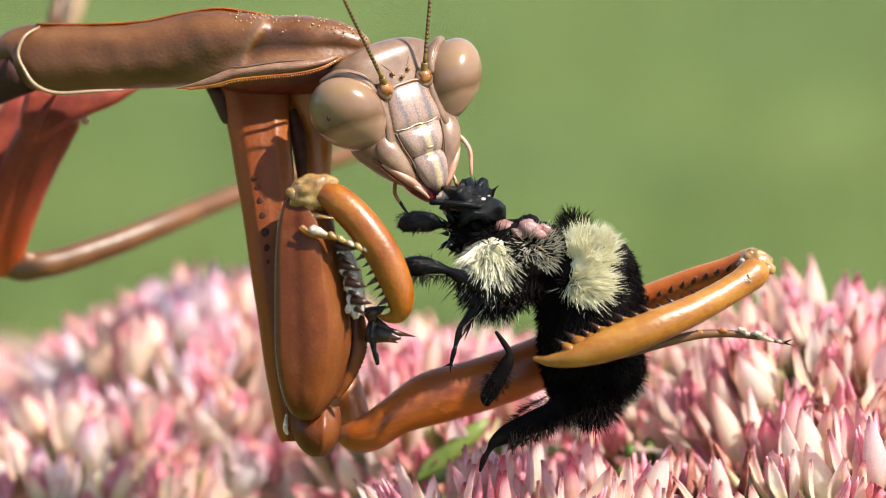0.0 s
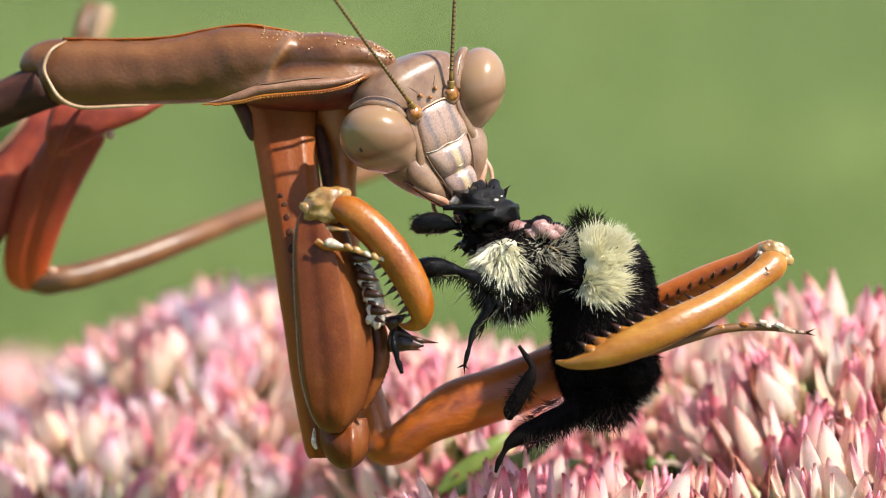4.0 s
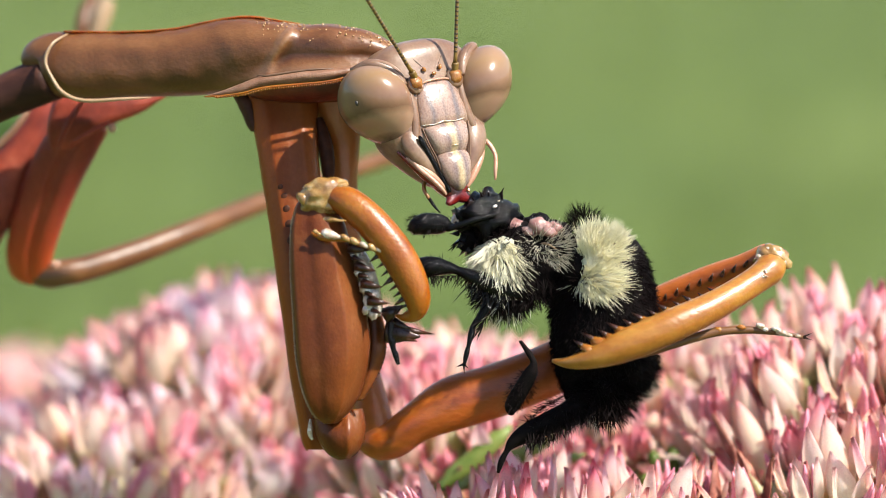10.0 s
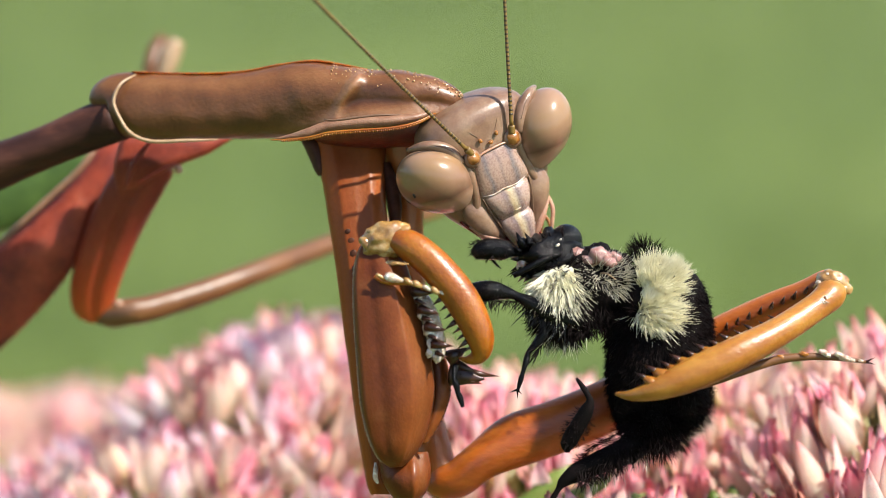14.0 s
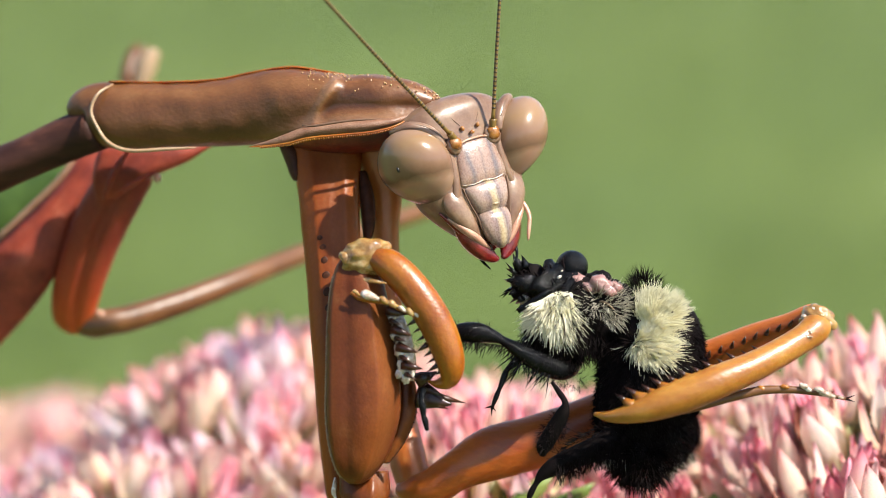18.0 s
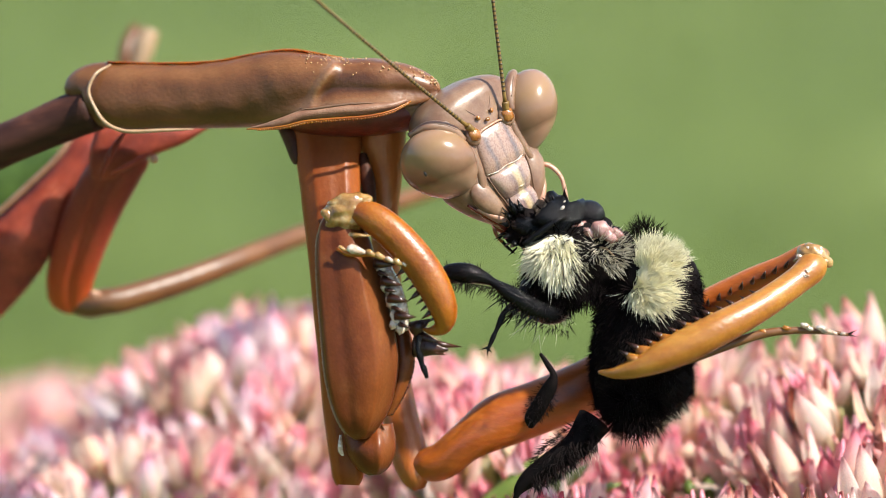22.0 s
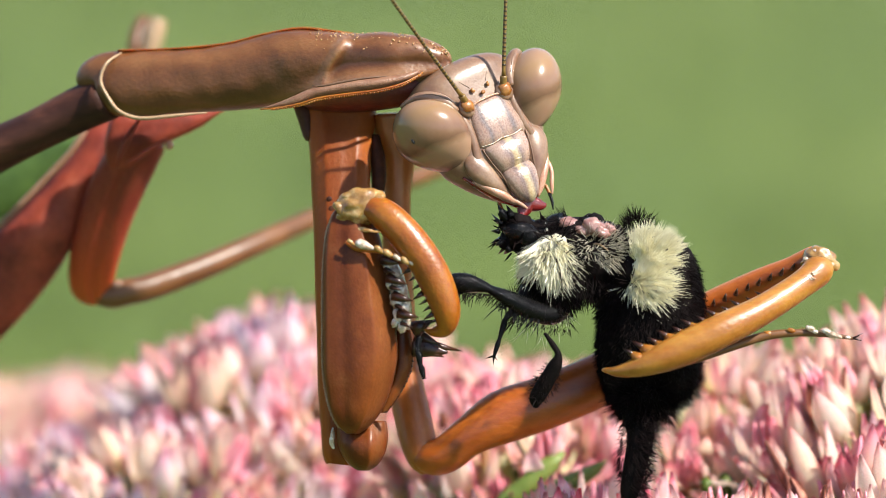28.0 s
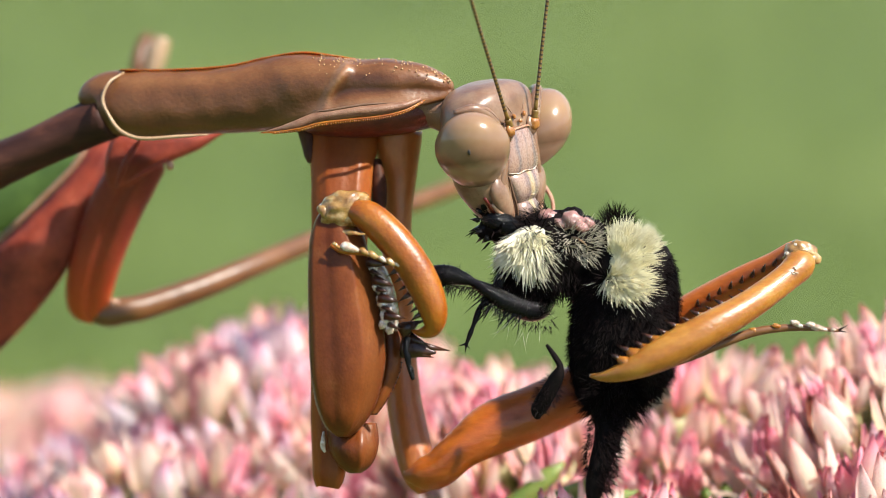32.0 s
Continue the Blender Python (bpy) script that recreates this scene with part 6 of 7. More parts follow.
    for name in ("far_coxa",):
        walk(mantis_limbs[name], [
            row(0, 0, 0, 0, 0, 0), row(0.5, 0.059, 0, 0.087, 0, -0.5), row(1, 0.061, 0, 0.099, 0, -0.66), row(1.5, 0.062, 0, 0.182, 0, -0.85),
            row(2, 0.053, 0, 0.152, 0, -0.63), row(2.5, 0.095, 0, 0.215, 0, -0.97), row(3, 0.02, 0, 0.142, 0, -0.53),
            row(3.5, 0.028, 0, 0.082, 0, -0.1), row(5.5, 0.136, 0, 0.301, 0, -1.19), row(6, 0.077, 0, 0.177, 0, -0.37),
            row(6.5, 0.03, 0, 0.161, 0, -0.3), row(7, -0.021, 0, 0.05, 0, 0.3), row(7.5, 0.044, 0, 0.107, 0, -0.08),
            row(8, -0.033, 0, -0.045, 0, 0.42), row(8.5, 0.001, 0, 0.023, 0, 0.12), row(9, -0.014, 0, 0.008, 0, 0.26),
            row(9.5, -0.035, 0, -0.04, 0, 0.42), row(10, -0.023, 0, 0.015, 0, 0.31), row(10.5, 0.005, 0, 0.039, 0, 0.08),
            row(11, -0.002, 0, -0.008, 0, 0.44), row(11.5, 0.05, 0, 0.068, 0, -0.12), row(12, 0.126, 0, 0.254, 0, -0.73),
            row(12.5, 0.056, 0, 0.132, 0, -0.26), row(13, 0.051, 0, 0.152, 0, -0.12), row(13.5, 0.016, 0, 0.153, 0, 0.14),
            row(14, 0.05, 0, 0.208, 0, -0.01), row(14.5, -0.357, 0, -0.502, 0, 3.19), row(16.5, -0.119, 0, 0.033, 0, 1.09),
            row(17, -0.145, 0, 0.01, 0, 1.3), row(17.5, -0.212, 0, -0.019, 0, 1.51), row(18, -0.235, 0, -0.049, 0, 1.54),
            row(18.5, -0.206, 0, -0.074, 0, 1.48), row(19, -0.133, 0, 0.04, 0, 0.89), row(19.5, -0.145, 0, -0.01, 0, 1.13),
            row(20, -0.047, 0, 0.145, 0, 0.5), row(20.5, -0.098, 0, 0.005, 0, 1.08), row(21, -0.262, 0, -0.136, 0, 1.82),
            row(21.5, -0.189, 0, -0.045, 0, 1.35), row(22, -0.061, 0, 0.063, 0, 1.07), row(22.5, -0.112, 0, -0.002, 0, 1.35),
            row(23, -0.25, 0, -0.216, 0, 2.32), row(23.5, -0.406, 0, -0.418, 0, 3.67), row(24, -0.431, 0, -0.511, 0, 3.72),
            row(24.5, -0.418, 0, -0.482, 0, 3.77), row(25, -0.548, 0, -0.71, 0, 4.62), row(25.5, -0.437, 0, -0.5, 0, 3.91),
            row(27.5, -0.468, 0, -0.565, 0, 4.58), row(28, -0.595, 0, -0.796, 0, 5.1), row(28.5, -0.611, 0, -0.832, 0, 5.37),
            row(29, -0.579, 0, -0.776, 0, 5.14), row(29.5, -0.505, 0, -0.618, 0, 4.57), row(30, -0.536, 0, -0.672, 0, 4.95),
            row(30.5, -0.356, 0, -0.387, 0, 4.05), row(31, -0.908, 0, -1.246, 0, 7.2), row(31.5, -0.492, 0, -0.54, 0, 4.9),
            row(32, -0.456, 0, -0.39, 0, 4.47),
        ])
    walk(bee_root, [(t, VIEW @ m) for t, m in (
            row(0, 0, 0, 0, 0, 0), row(0.5, -0.018, 0, 0.169, 0, 0.52), row(1, 0.02, 0, 0.225, 0, 0.82), row(1.5, 0.2, 0, 0.096, 0, 1.97),
            row(2, 0.014, 0, 0.005, 0, -0.41), row(2.5, 0.028, 0, 0.047, 0, 0.21), row(3, 0.075, 0, 0.121, 0, 1.26),
            row(3.5, -0.199, 0, 0.325, 0, -1.23), row(5.5, -0.462, 0, 0.825, 0, 4.39), row(6, -0.401, 0, 0.675, 0, 4.18),
            row(6.5, -0.652, 0, 0.653, 0, 4.39), row(7, -0.604, 0, 0.462, 0, 3.05), row(7.5, -0.761, 0, 0.67, 0, 1.64),
            row(8, -0.407, 0, 0.183, 0, 1.71), row(8.5, -0.433, 0, 0.208, 0, 0.42), row(9, -0.433, 0, 0.138, 0, 0.17),
            row(9.5, -0.491, 0, 0.082, 0, -0.82), row(10, -0.575, 0, 0.3, 0, -1.44), row(10.5, -0.647, 0, 0.428, 0, 0.79),
            row(11, -0.666, 0, 0.8, 0, 0.97), row(11.5, -0.327, 0, 0.585, 0, 1.16), row(12, -0.472, 0, 1.202, 0, 1.96),
            row(12.5, -0.567, 0, 1.659, 0, 0.93), row(13, -0.442, 0, 0.886, 0, 2.61), row(13.5, -0.52, 0, 1.19, 0, 2.57),
            row(14, -0.615, 0, 0.909, 0, 1.13), row(14.5, -0.646, 0, 0.739, 0, 2.17), row(16.5, 0.067, 0, 1.554, 0, 6.05),
            row(17, 0.142, 0, 0.866, 0, 5.37), row(17.5, 0.114, 0, 0.667, 0, 6.66), row(18, 0.177, 0, 0.426, 0, 6.84),
            row(18.5, 0.065, 0, 0.388, 0, 5.39), row(19, 0.02, 0, 0.738, 0, 6.58), row(19.5, -0.046, 0, 0.956, 0, 6.29),
            row(20, -0.12, 0, 1.719, 0, 8.42), row(20.5, 0.3, 0, 1.988, 0, 8.71), row(21, 0.896, 0, 0.802, 0, 10),
            row(21.5, 0.608, 0, 0.826, 0, 11.01), row(22, 0.481, 0, 2.149, 0, 9.22), row(22.5, -0.033, 0, 1.94, 0, 9.1),
            row(23, -0.473, 0, 2.167, 0, 8.49), row(23.5, -0.946, 0, 2.384, 0, 7.69), row(24, -0.809, 0, 2.296, 0, 7.71),
            row(24.5, -0.737, 0, 2.248, 0, 8.53), row(25, -0.885, 0, 2.36, 0, 8.61), row(25.5, -0.857, 0, 2.613, 0, 10.7),
            row(27.5, -0.511, 0, 1.813, 0, 3.91), row(28, -0.611, 0, 1.726, 0, 2.85), row(28.5, -0.658, 0, 1.624, 0, 2.33),
            row(29, -0.596, 0, 1.65, 0, 2.51), row(29.5, -0.799, 0, 1.53, 0, 0.78), row(30, -0.559, 0, 1.528, 0, 2.08),
            row(30.5, -1.001, 0, 1.565, 0, -0.62), row(31, -0.557, 0, 1.913, 0, 5), row(31.5, -0.975, 0, 2.457, 0, 5.17),
            row(32, -1.569, 0, 2.672, 0, 5.9),
        )])
    walk(mantis_face, [
            row(0, -1.971, 0.2, 7.415, -8.4, -17.5, 31.7), row(0.5, -2.003, 0.2, 7.553, -13.6, -15.7, 34.8),
            row(1, -2.014, 0.2, 7.236, -12.2, -17.8, 33.8), row(1.5, -2.155, 0.2, 7.386, -9.2, -18.1, 33.7),
            row(2, -1.953, 0.2, 7.594, -7.8, -17, 36.2), row(2.5, -2.158, 0.2, 7.939, -9.2, -16, 33), row(3, -2.138, 0.2, 7.819, -8.6, -15.7, 33.1),
            row(3.5, -1.776, 0.2, 7.398, 3, -25.9, 34.4), row(5.5, -2.508, 0.2, 7.376, -20.4, -22.7, 20.9),
            row(6, -2.351, 0.2, 7.206, -21.3, -24.8, 21.1), row(6.5, -2.502, 0.2, 8.252, -22.6, -13.7, 27.8),
            row(7, -2.332, 0.2, 7.994, -19.6, -18.8, 26.5), row(7.5, -1.321, 0.2, 7.831, -20.8, -9.5, 39),
            row(8, -1.346, 0.2, 7.576, -9.9, -11.2, 39.9), row(8.5, -1.358, 0.2, 7.552, -12, -9.3, 39),
            row(9, -1.555, 0.2, 7.744, -10.3, -10.3, 36.9), row(9.5, -1.676, 0.2, 8.084, -12.7, -9, 33.7),
            row(10, -1.831, 0.2, 7.916, -11.9, -10.2, 33.3), row(10.5, -2.119, 0.2, 7.59, -3.7, -17.6, 27.4),
            row(11, -2.124, 0.2, 7.28, 2.6, -21.8, 17.2), row(11.5, -1.73, 0.2, 7.174, -11.7, -16.8, 36.2),
            row(12, -1.864, 0.2, 8.097, -13.9, -16.6, 35.1), row(12.5, -1.486, 0.2, 7.998, -16, -14.3, 39.4),
            row(13, -2.045, 0.2, 7.575, -3.4, -21.7, 27.3), row(13.5, -2.345, 0.2, 7.416, 20.1, -28.4, 15.6),
            row(14, -2.206, 0.2, 7.2, 11.8, -27.5, 21.2), row(14.5, -2.479, 0.2, 6.584, -7.3, -18.2, 25.3),
            row(16.5, -1.785, 0.2, 7.179, 7.7, -32.1, 33.2), row(17, -1.911, 0.2, 7.336, -3.3, -26, 32.3),
            row(17.5, -2.024, 0.2, 7.564, -11.6, -16.7, 34.4), row(18, -2.135, 0.2, 7.606, -7.2, -15.5, 34.9),
            row(18.5, -2.075, 0.2, 7.471, -7.9, -15.5, 34.7), row(19, -2.032, 0.2, 7.603, -9.1, -15.9, 36.7),
            row(19.5, -1.945, 0.2, 7.481, -5.1, -15.7, 36.7), row(20, -1.117, 0.2, 7.474, -3.1, -16.5, 46.5),
            row(20.5, -1.215, 0.2, 7.661, -10.7, -14, 45.6), row(21, -1.711, 0.2, 8.069, -11.1, -17.9, 40.8),
            row(21.5, -1.684, 0.2, 7.872, -15.7, -17, 41.2), row(22, -1.326, 0.2, 7.548, -6.9, -27.6, 39.4),
            row(22.5, -1.137, 0.2, 8.762, -16.4, -19.9, 55.1), row(23, -0.584, 0.2, 8.561, -21.3, -9.9, 59.7),
            row(23.5, -0.796, 0.2, 8.534, -12.4, -18.5, 33.8), row(24, -1.155, 0.2, 8.072, -18.4, -12.4, 41.2),
            row(24.5, -1.214, 0.2, 7.902, -19.6, -8, 51.1), row(25, -1.146, 0.2, 7.869, -2.5, -21.3, 39.6),
            row(25.5, -1.407, 0.2, 7.432, -19.9, -8.5, 46.6), row(27.5, -2.149, 0.2, 7.124, -7.4, -24.2, 27.4),
            row(28, -2.047, 0.2, 7.267, -11.6, -21.2, 31.5), row(28.5, -2.027, 0.2, 7.34, -12.9, -20.1, 32.4),
            row(29, -1.992, 0.2, 7.297, -12.4, -20.4, 34.3), row(29.5, -2.184, 0.2, 7.204, -9.7, -22.8, 28.4),
            row(30, -2.052, 0.2, 6.952, -3.7, -26.4, 29.6), row(30.5, -2.122, 0.2, 6.573, -2.1, -29.8, 21.9),
            row(31, -2.276, 0.2, 7.177, -10.9, -27.5, 22.1), row(31.5, -1.77, 0.2, 6.982, -19, -20.9, 32.6),
            row(32, -0.715, 0.2, 7.37, -0.2, -11.8, 58.1),
        ])
    walk(antennae[0], [
            row(0, -1.06, -0.62, 0.12, 33.1, -6.7, -29.8), row(0.5, -1.06, -0.62, 0.12, 37.5, -6.6, -33.6),
            row(1, -1.06, -0.62, 0.12, 35.5, -6.5, -32), row(1.5, -1.06, -0.62, 0.12, 32.8, -9, -31.5),
            row(2, -1.06, -0.62, 0.12, 31.3, -11.5, -33.7), row(2.5, -1.06, -0.62, 0.12, 34.2, -12.6, -31.4),
            row(3, -1.06, -0.62, 0.12, 33.8, -13.6, -31.4), row(3.5, -1.06, -0.62, 0.12, 17.6, -14, -27.8),
            row(5.5, -1.06, -0.62, 0.12, 47.1, -20.3, -23.9), row(6, -1.06, -0.62, 0.12, 47.2, -21, -23.9),
            row(6.5, -1.06, -0.62, 0.12, 49.6, -19.5, -32.8), row(7, -1.06, -0.62, 0.12, 44.5, -8, -26.7),
            row(7.5, -1.06, -0.62, 0.12, 45.5, -11.6, -41.3), row(8, -1.06, -0.62, 0.12, 35.5, -15.5, -39.2),
            row(8.5, -1.06, -0.62, 0.12, 38.7, -14.6, -39.4), row(9, -1.06, -0.62, 0.12, 37.2, -13.8, -36.8),
            row(9.5, -1.06, -0.62, 0.12, 40.9, -15.4, -35), row(10, -1.06, -0.62, 0.12, 39.6, -17.2, -34.2),
            row(10.5, -1.06, -0.62, 0.12, 30.1, -16.8, -24.8), row(11, -1.06, -0.62, 0.12, 25.9, -15.7, -13.7),
            row(11.5, -1.06, -0.62, 0.12, 34.8, -17.5, -34.4), row(12, -1.06, -0.62, 0.12, 37.2, -19, -34.2),
            row(12.5, -1.06, -0.62, 0.12, 38.9, -20.5, -39.4), row(13, -1.06, -0.62, 0.12, 27.8, -21.9, -22.7),
            row(13.5, -1.06, -0.62, 0.12, 6.2, -20.7, -4.4), row(14, -1.06, -0.62, 0.12, 12.1, -24.6, -10.1),
            row(14.5, -1.06, -0.62, 0.12, 33.9, -26.2, -23.5), row(16.5, -1.06, -0.62, 0.12, 9.1, -23.4, -19.5),
            row(17, -1.06, -0.62, 0.12, 23.1, -25.1, -24.2), row(17.5, -1.06, -0.62, 0.12, 35.4, -26.8, -32.9),
            row(18, -1.06, -0.62, 0.12, 31.8, -27.7, -32), row(18.5, -1.06, -0.62, 0.12, 32.6, -25, -32.3),
            row(19, -1.06, -0.62, 0.12, 32.8, -22.4, -34.3), row(19.5, -1.06, -0.62, 0.12, 29.4, -23, -33),
            row(20, -1.06, -0.62, 0.12, 24.4, -23.9, -40.5), row(20.5, -1.06, -0.62, 0.12, 32.4, -23.9, -42.9),
            row(21, -1.06, -0.62, 0.12, 31.7, -23.8, -37.2), row(21.5, -1.06, -0.62, 0.12, 36.2, -25.6, -39.6),
            row(22, -1.06, -0.62, 0.12, 22.1, -26.2, -29.3), row(22.5, -1.06, -0.62, 0.12, 28.5, -20.2, -48.7),
            row(23, -1.06, -0.62, 0.12, 37.7, -13.6, -59), row(23.5, -1.06, -0.62, 0.12, 35.3, -13.3, -32),
            row(24, -1.06, -0.62, 0.12, 41.1, -12.9, -41.6), row(24.5, -1.06, -0.62, 0.12, 41.4, -13.3, -52.3),
            row(25, -1.06, -0.62, 0.12, 23.3, -13.5, -34.5), row(25.5, -1.06, -0.62, 0.12, 42.8, -13.1, -48.2),
            row(27.5, -1.06, -0.62, 0.12, 30.8, -10.3, -24.1), row(28, -1.06, -0.62, 0.12, 34.2, -10.7, -29),
            row(28.5, -1.06, -0.62, 0.12, 35.6, -13.8, -30.3), row(29, -1.06, -0.62, 0.12, 34.2, -16.8, -31.7),
            row(29.5, -1.06, -0.62, 0.12, 33, -19.2, -25.3), row(30, -1.06, -0.62, 0.12, 24.9, -21.2, -23),
            row(30.5, -1.06, -0.62, 0.12, 25.6, -21.8, -15.6), row(31, -1.06, -0.62, 0.12, 35.3, -6.4, -19.5),
            row(31.5, -1.06, -0.62, 0.12, 40.3, -0.2, -30.3), row(32, -1.06, -0.62, 0.12, 25, -10.5, -55.7),
        ])
    walk(antennae[1], [
            row(0, 1.06, -0.62, 0.12, 9.3, 24.3, -30.9), row(0.5, 1.06, -0.62, 0.12, 14, 25, -32.2), row(1, 1.06, -0.62, 0.12, 11.9, 25.9, -31.7),
            row(1.5, 1.06, -0.62, 0.12, 9, 24, -32.8), row(2, 1.06, -0.62, 0.12, 7.5, 22.1, -35.9), row(2.5, 1.06, -0.62, 0.12, 10.4, 21.8, -31.9),
            row(3, 1.06, -0.62, 0.12, 10, 21.4, -32.2), row(3.5, 1.06, -0.62, 0.12, -6.9, 22, -39.1), row(5.5, 1.06, -0.62, 0.12, 24, 27, -13.8),
            row(6, 1.06, -0.62, 0.12, 24.3, 28.9, -13.1), row(6.5, 1.06, -0.62, 0.12, 26.1, 21.7, -22.2),
            row(7, 1.06, -0.62, 0.12, 21.8, 25.5, -20.8), row(7.5, 1.06, -0.62, 0.12, 22.5, 22.8, -34.8),
            row(8, 1.06, -0.62, 0.12, 11.8, 20.5, -38.9), row(8.5, 1.06, -0.62, 0.12, 15.2, 22.3, -37), row(9, 1.06, -0.62, 0.12, 13.7, 24.2, -35.3),
            row(9.5, 1.06, -0.62, 0.12, 17.4, 20.4, -31.3), row(10, 1.06, -0.62, 0.12, 15.9, 16.7, -31.5),
            row(10.5, 1.06, -0.62, 0.12, 6.5, 15.1, -27.4), row(11, 1.06, -0.62, 0.12, 2.3, 14, -18.3),
            row(11.5, 1.06, -0.62, 0.12, 11.1, 14.8, -34.5), row(12, 1.06, -0.62, 0.12, 13.5, 15.5, -32.9),
            row(12.5, 1.06, -0.62, 0.12, 15.1, 16.2, -37), row(13, 1.06, -0.62, 0.12, 4.3, 16.8, -27.5),
            row(13.5, 1.06, -0.62, 0.12, -16.7, 16, -23.7), row(14, 1.06, -0.62, 0.12, -10.2, 16, -26.2),
            row(14.5, 1.06, -0.62, 0.12, 10.3, 18.2, -24.3), row(16.5, 1.06, -0.62, 0.12, -14, 20.4, -39.8),
            row(17, 1.06, -0.62, 0.12, -0.3, 23, -33.9), row(17.5, 1.06, -0.62, 0.12, 11.7, 21.4, -32.6),
            row(18, 1.06, -0.62, 0.12, 8.3, 19.7, -34.5), row(18.5, 1.06, -0.62, 0.12, 9, 21.7, -34.2), row(19, 1.06, -0.62, 0.12, 9.1, 23.6, -36),
            row(19.5, 1.06, -0.62, 0.12, 5.8, 20.8, -37.2), row(20, 1.06, -0.62, 0.12, 1.1, 17.5, -48),
            row(20.5, 1.06, -0.62, 0.12, 8.8, 18.8, -44.8), row(21, 1.06, -0.62, 0.12, 8.1, 19.6, -39.6),
            row(21.5, 1.06, -0.62, 0.12, 12.4, 18.6, -38.7), row(22, 1.06, -0.62, 0.12, -0.8, 17.8, -38.8),
            row(22.5, 1.06, -0.62, 0.12, 4.8, 20.5, -53.2), row(23, 1.06, -0.62, 0.12, 14.1, 23.3, -57.3),
            row(23.5, 1.06, -0.62, 0.12, 11.6, 22.7, -31.7), row(24, 1.06, -0.62, 0.12, 17.7, 21.9, -37.9),
            row(24.5, 1.06, -0.62, 0.12, 18, 20.5, -48.4), row(25, 1.06, -0.62, 0.12, -0.7, 18.8, -41.2),
            row(25.5, 1.06, -0.62, 0.12, 19.4, 20.5, -43.6), row(27.5, 1.06, -0.62, 0.12, 6.6, 27.2, -27),
            row(28, 1.06, -0.62, 0.12, 10.4, 27.8, -29.6), row(28.5, 1.06, -0.62, 0.12, 12, 26.8, -29.9),
            row(29, 1.06, -0.62, 0.12, 10.4, 25.9, -32.3), row(29.5, 1.06, -0.62, 0.12, 9.2, 25.6, -26.9), row(30, 1.06, -0.62, 0.12, 1, 25, -31),
            row(30.5, 1.06, -0.62, 0.12, 1.5, 26.5, -23.5), row(31, 1.06, -0.62, 0.12, 11.6, 34.2, -19.3),
            row(31.5, 1.06, -0.62, 0.12, 17.6, 32, -27), row(32, 1.06, -0.62, 0.12, 1.2, 13.1, -59.8),
        ])
    walk(bee_bits["head"], [
            row(0, 0, 0, 0, 0, 0), row(3, 0.1, 0, -0.115, 0, -3), row(6, 0.395, 0, -0.272, 0, -10), row(9, 0.768, 0, -0.66, 0, -18),
            row(11, 1.264, 0, -1.024, 0, -25), row(13, 1.512, 0, -1.249, 0, -30), row(16, 2.009, 0, -1.847, 0, -40),
            row(20, 2.246, 0, -1.713, 0, -46), row(20.5, 2.1, 0, -1.1, 0, -47), row(21, 1.8, 0, -0.3, 0, -48), row(21.5, 2.05, 0, -0.7, 0, -49), row(22, 2.501, 0, -1.176, 0, -50),
            row(23, 2.59, 0, -1.715, 0, -55), row(25, 2.774, 0.3, -1.888, 0, -60), row(28, 3.217, 0.6, -1.788, 0, -70),
            row(30, 3.421, 0.6, -1.531, 0, -80), row(30.5, 3.476, 0.6, -1.373, 0, -82), row(31, 3.655, 0.6, -0.433, 0, -85),
            row(31.5, 3.754, 1.3, -2.071, 0, -87), row(32, 3.725, 1.4, -2.375, 0, -90),
        ])
    walk(bee_bits["eye"], [
            row(0, 0, 0, 0, 0, 0), row(9, 0.05, 0, -0.1, 0, 0), row(12, 0.15, 0, -0.15, 0, 0), row(14, 0.225, 0, 0, 0, 0),
            row(17, 0.375, 0, 0, 0, 0), row(20, 0.4, 0, -0.15, 0, 0), row(22, 1.1, 0, -0.125, 0, 0), row(23, 0.975, 0, -0.5, 0, 0),
            row(25, 0.825, 0, -0.25, 0, 0), row(26.5, 0.45, 0, -0.2, 0, 0), row(28, 0.2, 0.6, -0.85, 0, 0), row(32, 0.5, 1.4, -2.4, 0, 0),
        ])
    walk(bee_bits["middle_leg"], [
            row(0, 0, 0, 0, 0, 0), row(14, 0, 0, 0, 0, 0), row(16.5, -0.3, 0, -1.2, 0, 0), row(20, -0.35, 0, -1.05, 0, 0),
            row(23, -0.8, 0, -1.25, 0, 0), row(28, -0.75, 0, -1.15, 0, 0), row(32, -0.4, 0, -1.35, 0, 0),
        ])
    walk(bee_bits["hanging_leg"], [
            row(0, 0, 0, 0, 0, 0), row(14, 0, 0, 0, 0, 0), row(16.5, -0.6, 0, 0.05, 0, 0), row(32, -0.6, 0, 0.05, 0, 0),
        ])
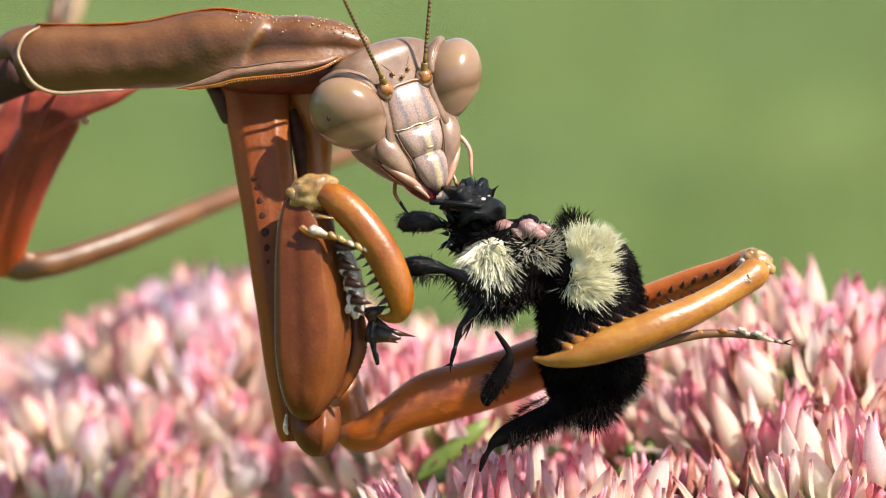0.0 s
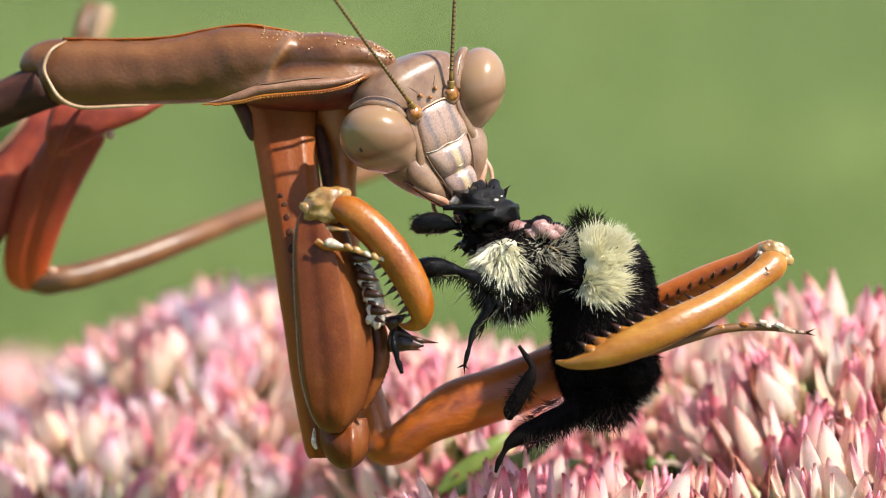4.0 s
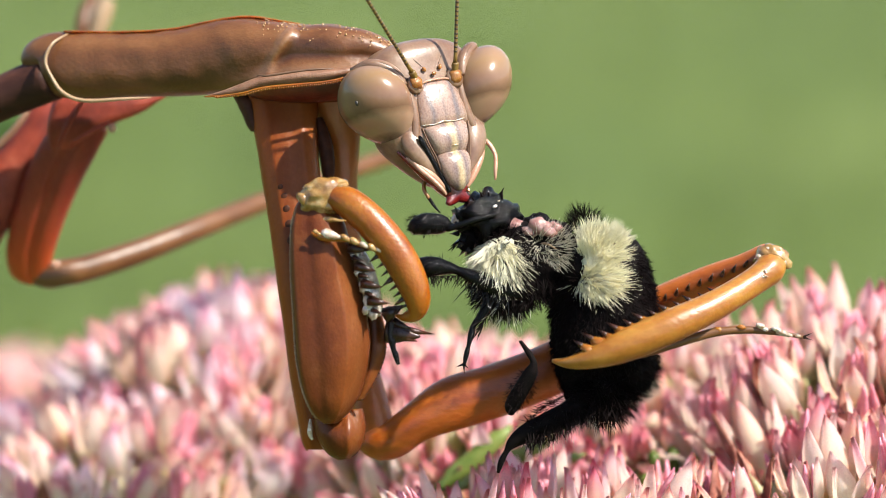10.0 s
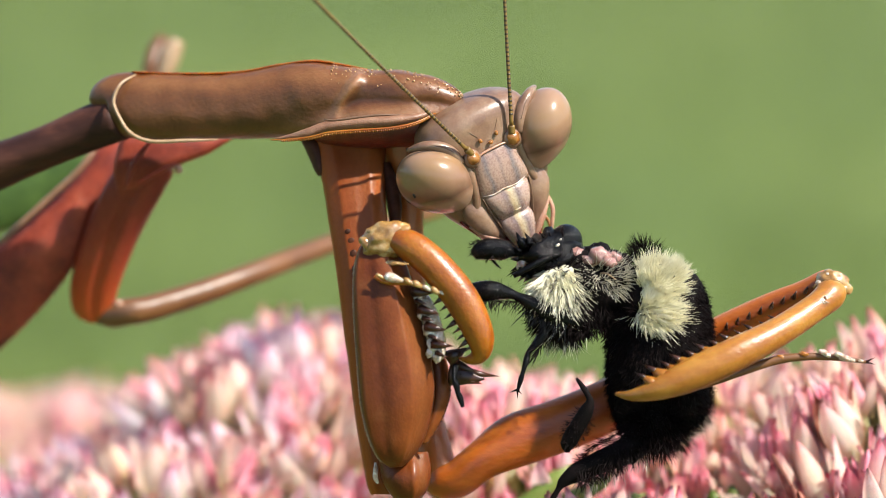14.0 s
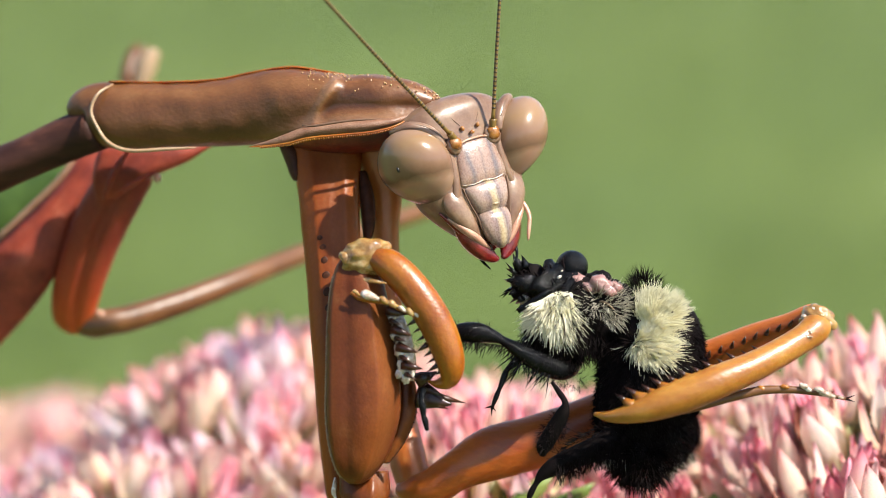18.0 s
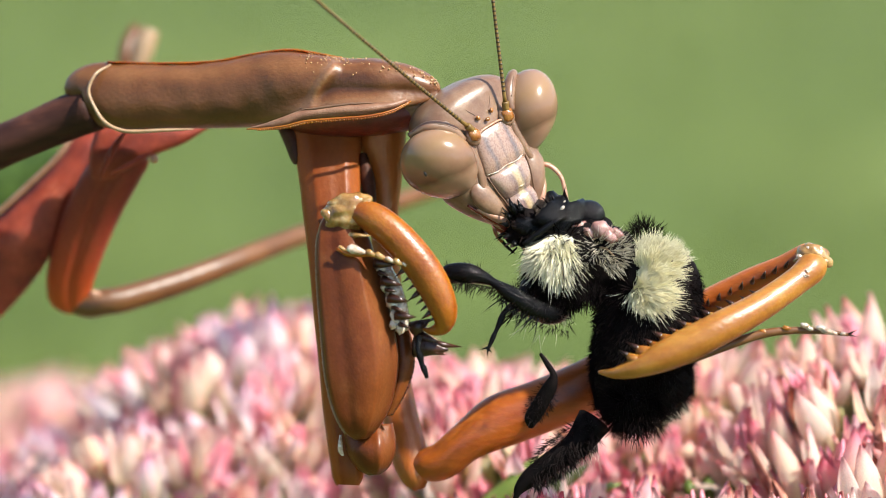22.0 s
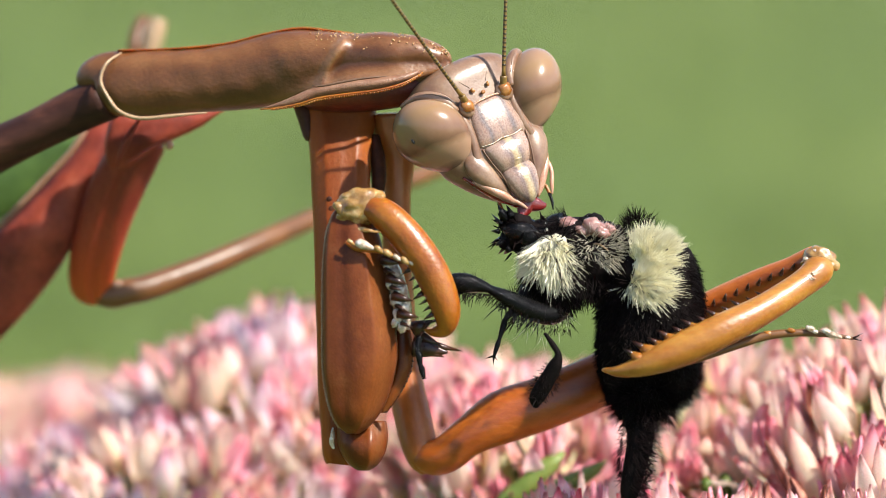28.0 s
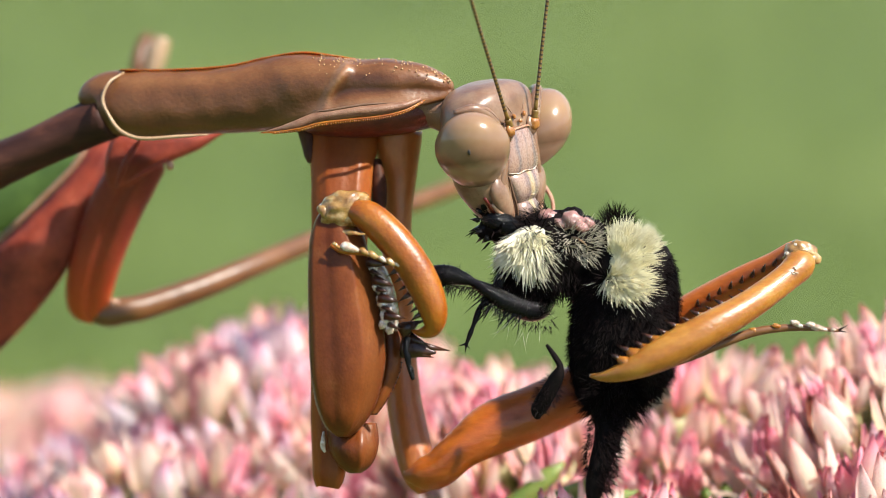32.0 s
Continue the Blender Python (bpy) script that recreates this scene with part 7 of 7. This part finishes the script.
    walk(bee_bits["crossed_leg"], [
            row(0, 0.000, 0, 0.000, 0, -0), row(0.5, 0.024, 0, -0.176, 0, -0.52), row(1, -0.008, 0, -0.239, 0, -0.82), row(1.5, -0.183, 0, -0.123, 0, -1.97),
            row(2, 0.002, 0, -0.033, 0, 0.41), row(2.5, -0.007, 0, -0.082, 0, -0.21), row(3, -0.046, 0, -0.164, 0, -1.26), row(3.5, 0.220, 0, -0.378, 0, 1.23),
            row(5.5, 0.575, 0, -0.860, 0, -4.39), row(6, 0.505, 0, -0.723, 0, -4.18), row(6.5, 0.761, 0, -0.687, 0, -4.39), row(7, 0.691, 0, -0.523, 0, -3.05),
            row(7.5, 0.845, 0, -0.750, 0, -1.64), row(8, 0.482, 0, -0.280, 0, -1.71), row(8.5, 0.506, 0, -0.322, 0, -0.42), row(9, 0.509, 0, -0.261, 0, -0.17),
            row(9.5, 0.543, 0, -0.202, 0, 0.82), row(10, 0.600, 0, -0.415, 0, 1.44), row(10.5, 0.669, 0, -0.506, 0, -0.79), row(11, 0.676, 0, -0.864, 0, -0.97),
            row(11.5, 0.315, 0, -0.641, 0, -1.16), row(12, 0.470, 0, -1.237, 0, -1.96), row(12.5, 0.529, 0, -1.688, 0, -0.93), row(13, 0.398, 0, -0.894, 0, -2.61),
            row(13.5, 0.469, 0, -1.183, 0, -2.57), row(14, 0.508, 0, -0.899, 0, -1.13), row(14.5, 0.515, 0, -0.695, 0, -2.17), row(16.5, -0.202, 0, -1.458, 0, -6.05),
            row(17, -0.393, 0, -0.756, 0, -5.37), row(17.5, -0.406, 0, -0.543, 0, -6.66), row(18, -0.531, 0, -0.291, 0, -6.84), row(18.5, -0.465, 0, -0.208, 0, -5.39),
            row(19, -0.411, 0, -0.539, 0, -6.58), row(19.5, -0.360, 0, -0.687, 0, -6.29), row(20, -0.187, 0, -1.386, 0, -8.42), row(20.5, -0.593, 0, -1.659, 0, -8.71),
            row(21, -1.388, 0, -0.551, 0, -10), row(21.5, -1.131, 0, -0.489, 0, -11.01), row(22, -0.848, 0, -1.682, 0, -9.22), row(22.5, -0.735, 0, -1.133, 0, -9.1),
            row(23, -0.633, 0, -1.022, 0, -8.49), row(23.5, -0.184, 0, -1.094, 0, -7.69), row(24, -0.366, 0, -0.954, 0, -7.71), row(24.5, -0.467, 0, -0.852, 0, -8.53),
            row(25, -0.338, 0, -0.870, 0, -8.61), row(25.5, -0.257, 0, -1.160, 0, -10.7), row(27.5, -0.684, 0, -0.457, 0, -3.91), row(28, -0.571, 0, -0.380, 0, -2.85),
            row(28.5, -0.522, 0, -0.277, 0, -2.33), row(29, -0.572, 0, -0.313, 0, -2.51), row(29.5, -0.370, 0, -0.179, 0, -0.78), row(30, -0.597, 0, -0.200, 0, -2.08),
            row(30.5, -0.155, 0, -0.220, 0, 0.62), row(31, -0.534, 0, -0.624, 0, -5), row(31.5, -0.057, 0, -1.136, 0, -5.17), row(32, 0.580, 0, -1.294, 0, -5.9),
        ])
    walk(bee_bits["hind_leg"], [
            row(0, 0, 0, 0, 0, 0), row(12, 0.1, 0, -0.15, 0, 0), row(14, -0.114, 0, -0.618, 0, -2), row(16.5, -0.754, 0, -0.637, 0, -6.05), row(17, -0.901, 0, 0.050, 0, -5.37), row(17.5, -0.897, 0, 0.231, 0, -6.66), row(18, -0.989, 0, 0.460, 0, -6.84),
            row(18.5, -0.869, 0, 0.533, 0, -5.39), row(19, -0.795, 0, 0.172, 0, -6.58), row(19.5, -0.705, 0, -0.033, 0, -6.29), row(20, -0.518, 0, -0.803, 0, -8.42), row(21, -1.894, 0, -1.185, 0, -9), row(22, -3.072, 0, -3.767, 0, -21),
            row(22.8, -2, 0, -8.543, 0, -56), row(25.5, -1.938, 0, -8.767, 0, -58), row(27.5, -2.388, 0, -8.767, 0, -58),
            row(32, -2.388, 0, -8.767, 0, -58),
        ])
    walk(bee_bits["neck"], [
            row(0, 0, 0, 0, 0, 0), row(14, 0, 0, 0, 0, 0), row(22, -0.55, 0, -0.2, 0, 0), row(32, -0.55, 0, -0.2, 0, 0),
        ])
    walk(bee_bits["front_leg"], [
            row(0, 0, 0, 0, 0, 0), row(13.5, 0, 0, -0.1, 0, 0), row(15, 0.75, 0, -0.35, 0, 0), row(16.5, 1.373, 0, -1.054, 0, 20),
            row(32, 1.373, 0, -1.054, 0, 20),
        ])
    # the bee's feeler is drawn into the mouth, turned over and swallowed
    walk(scrap, [
            row(0, 0, 0.8, -4.9), row(6.8, 0, 0.8, -4.9), row(7.2, -0.5, 0.2, -4.8, 4, -60), row(7.5, -0.6, -0.3, -4.5, 8, -72), row(8, -0.65, -0.35, -4.4, 8, -56),
            row(8.5, -0.65, -0.35, -4.35, 8, -48), row(9, -0.65, -0.35, -4.3, 8, -43), row(9.5, -0.6, -0.4, -4.6, 8, -18), row(10, -0.5, -0.1, -5.1, 8, -22),
            row(10.5, 0, 0.8, -4.9), row(32, 0, 0.8, -4.9),
        ])
    # chewing: jaws open sideways, feelers sway
    for s, jaw in zip((-1, 1), jaws):
        walk(jaw, [row(k * 0.5, 0, 0, 0, 0, s * (5 + 5 * math.sin(k * 1.7)), 0) for k in range(65)])
    for n, palp in enumerate(palps):
        walk(palp, [row(k * 0.5, 0, 0, 0, 4 * math.sin(k * 0.9 + n), 5 * math.sin(k * 1.3 + 2 * n), 0) for k in range(65)])


motions()
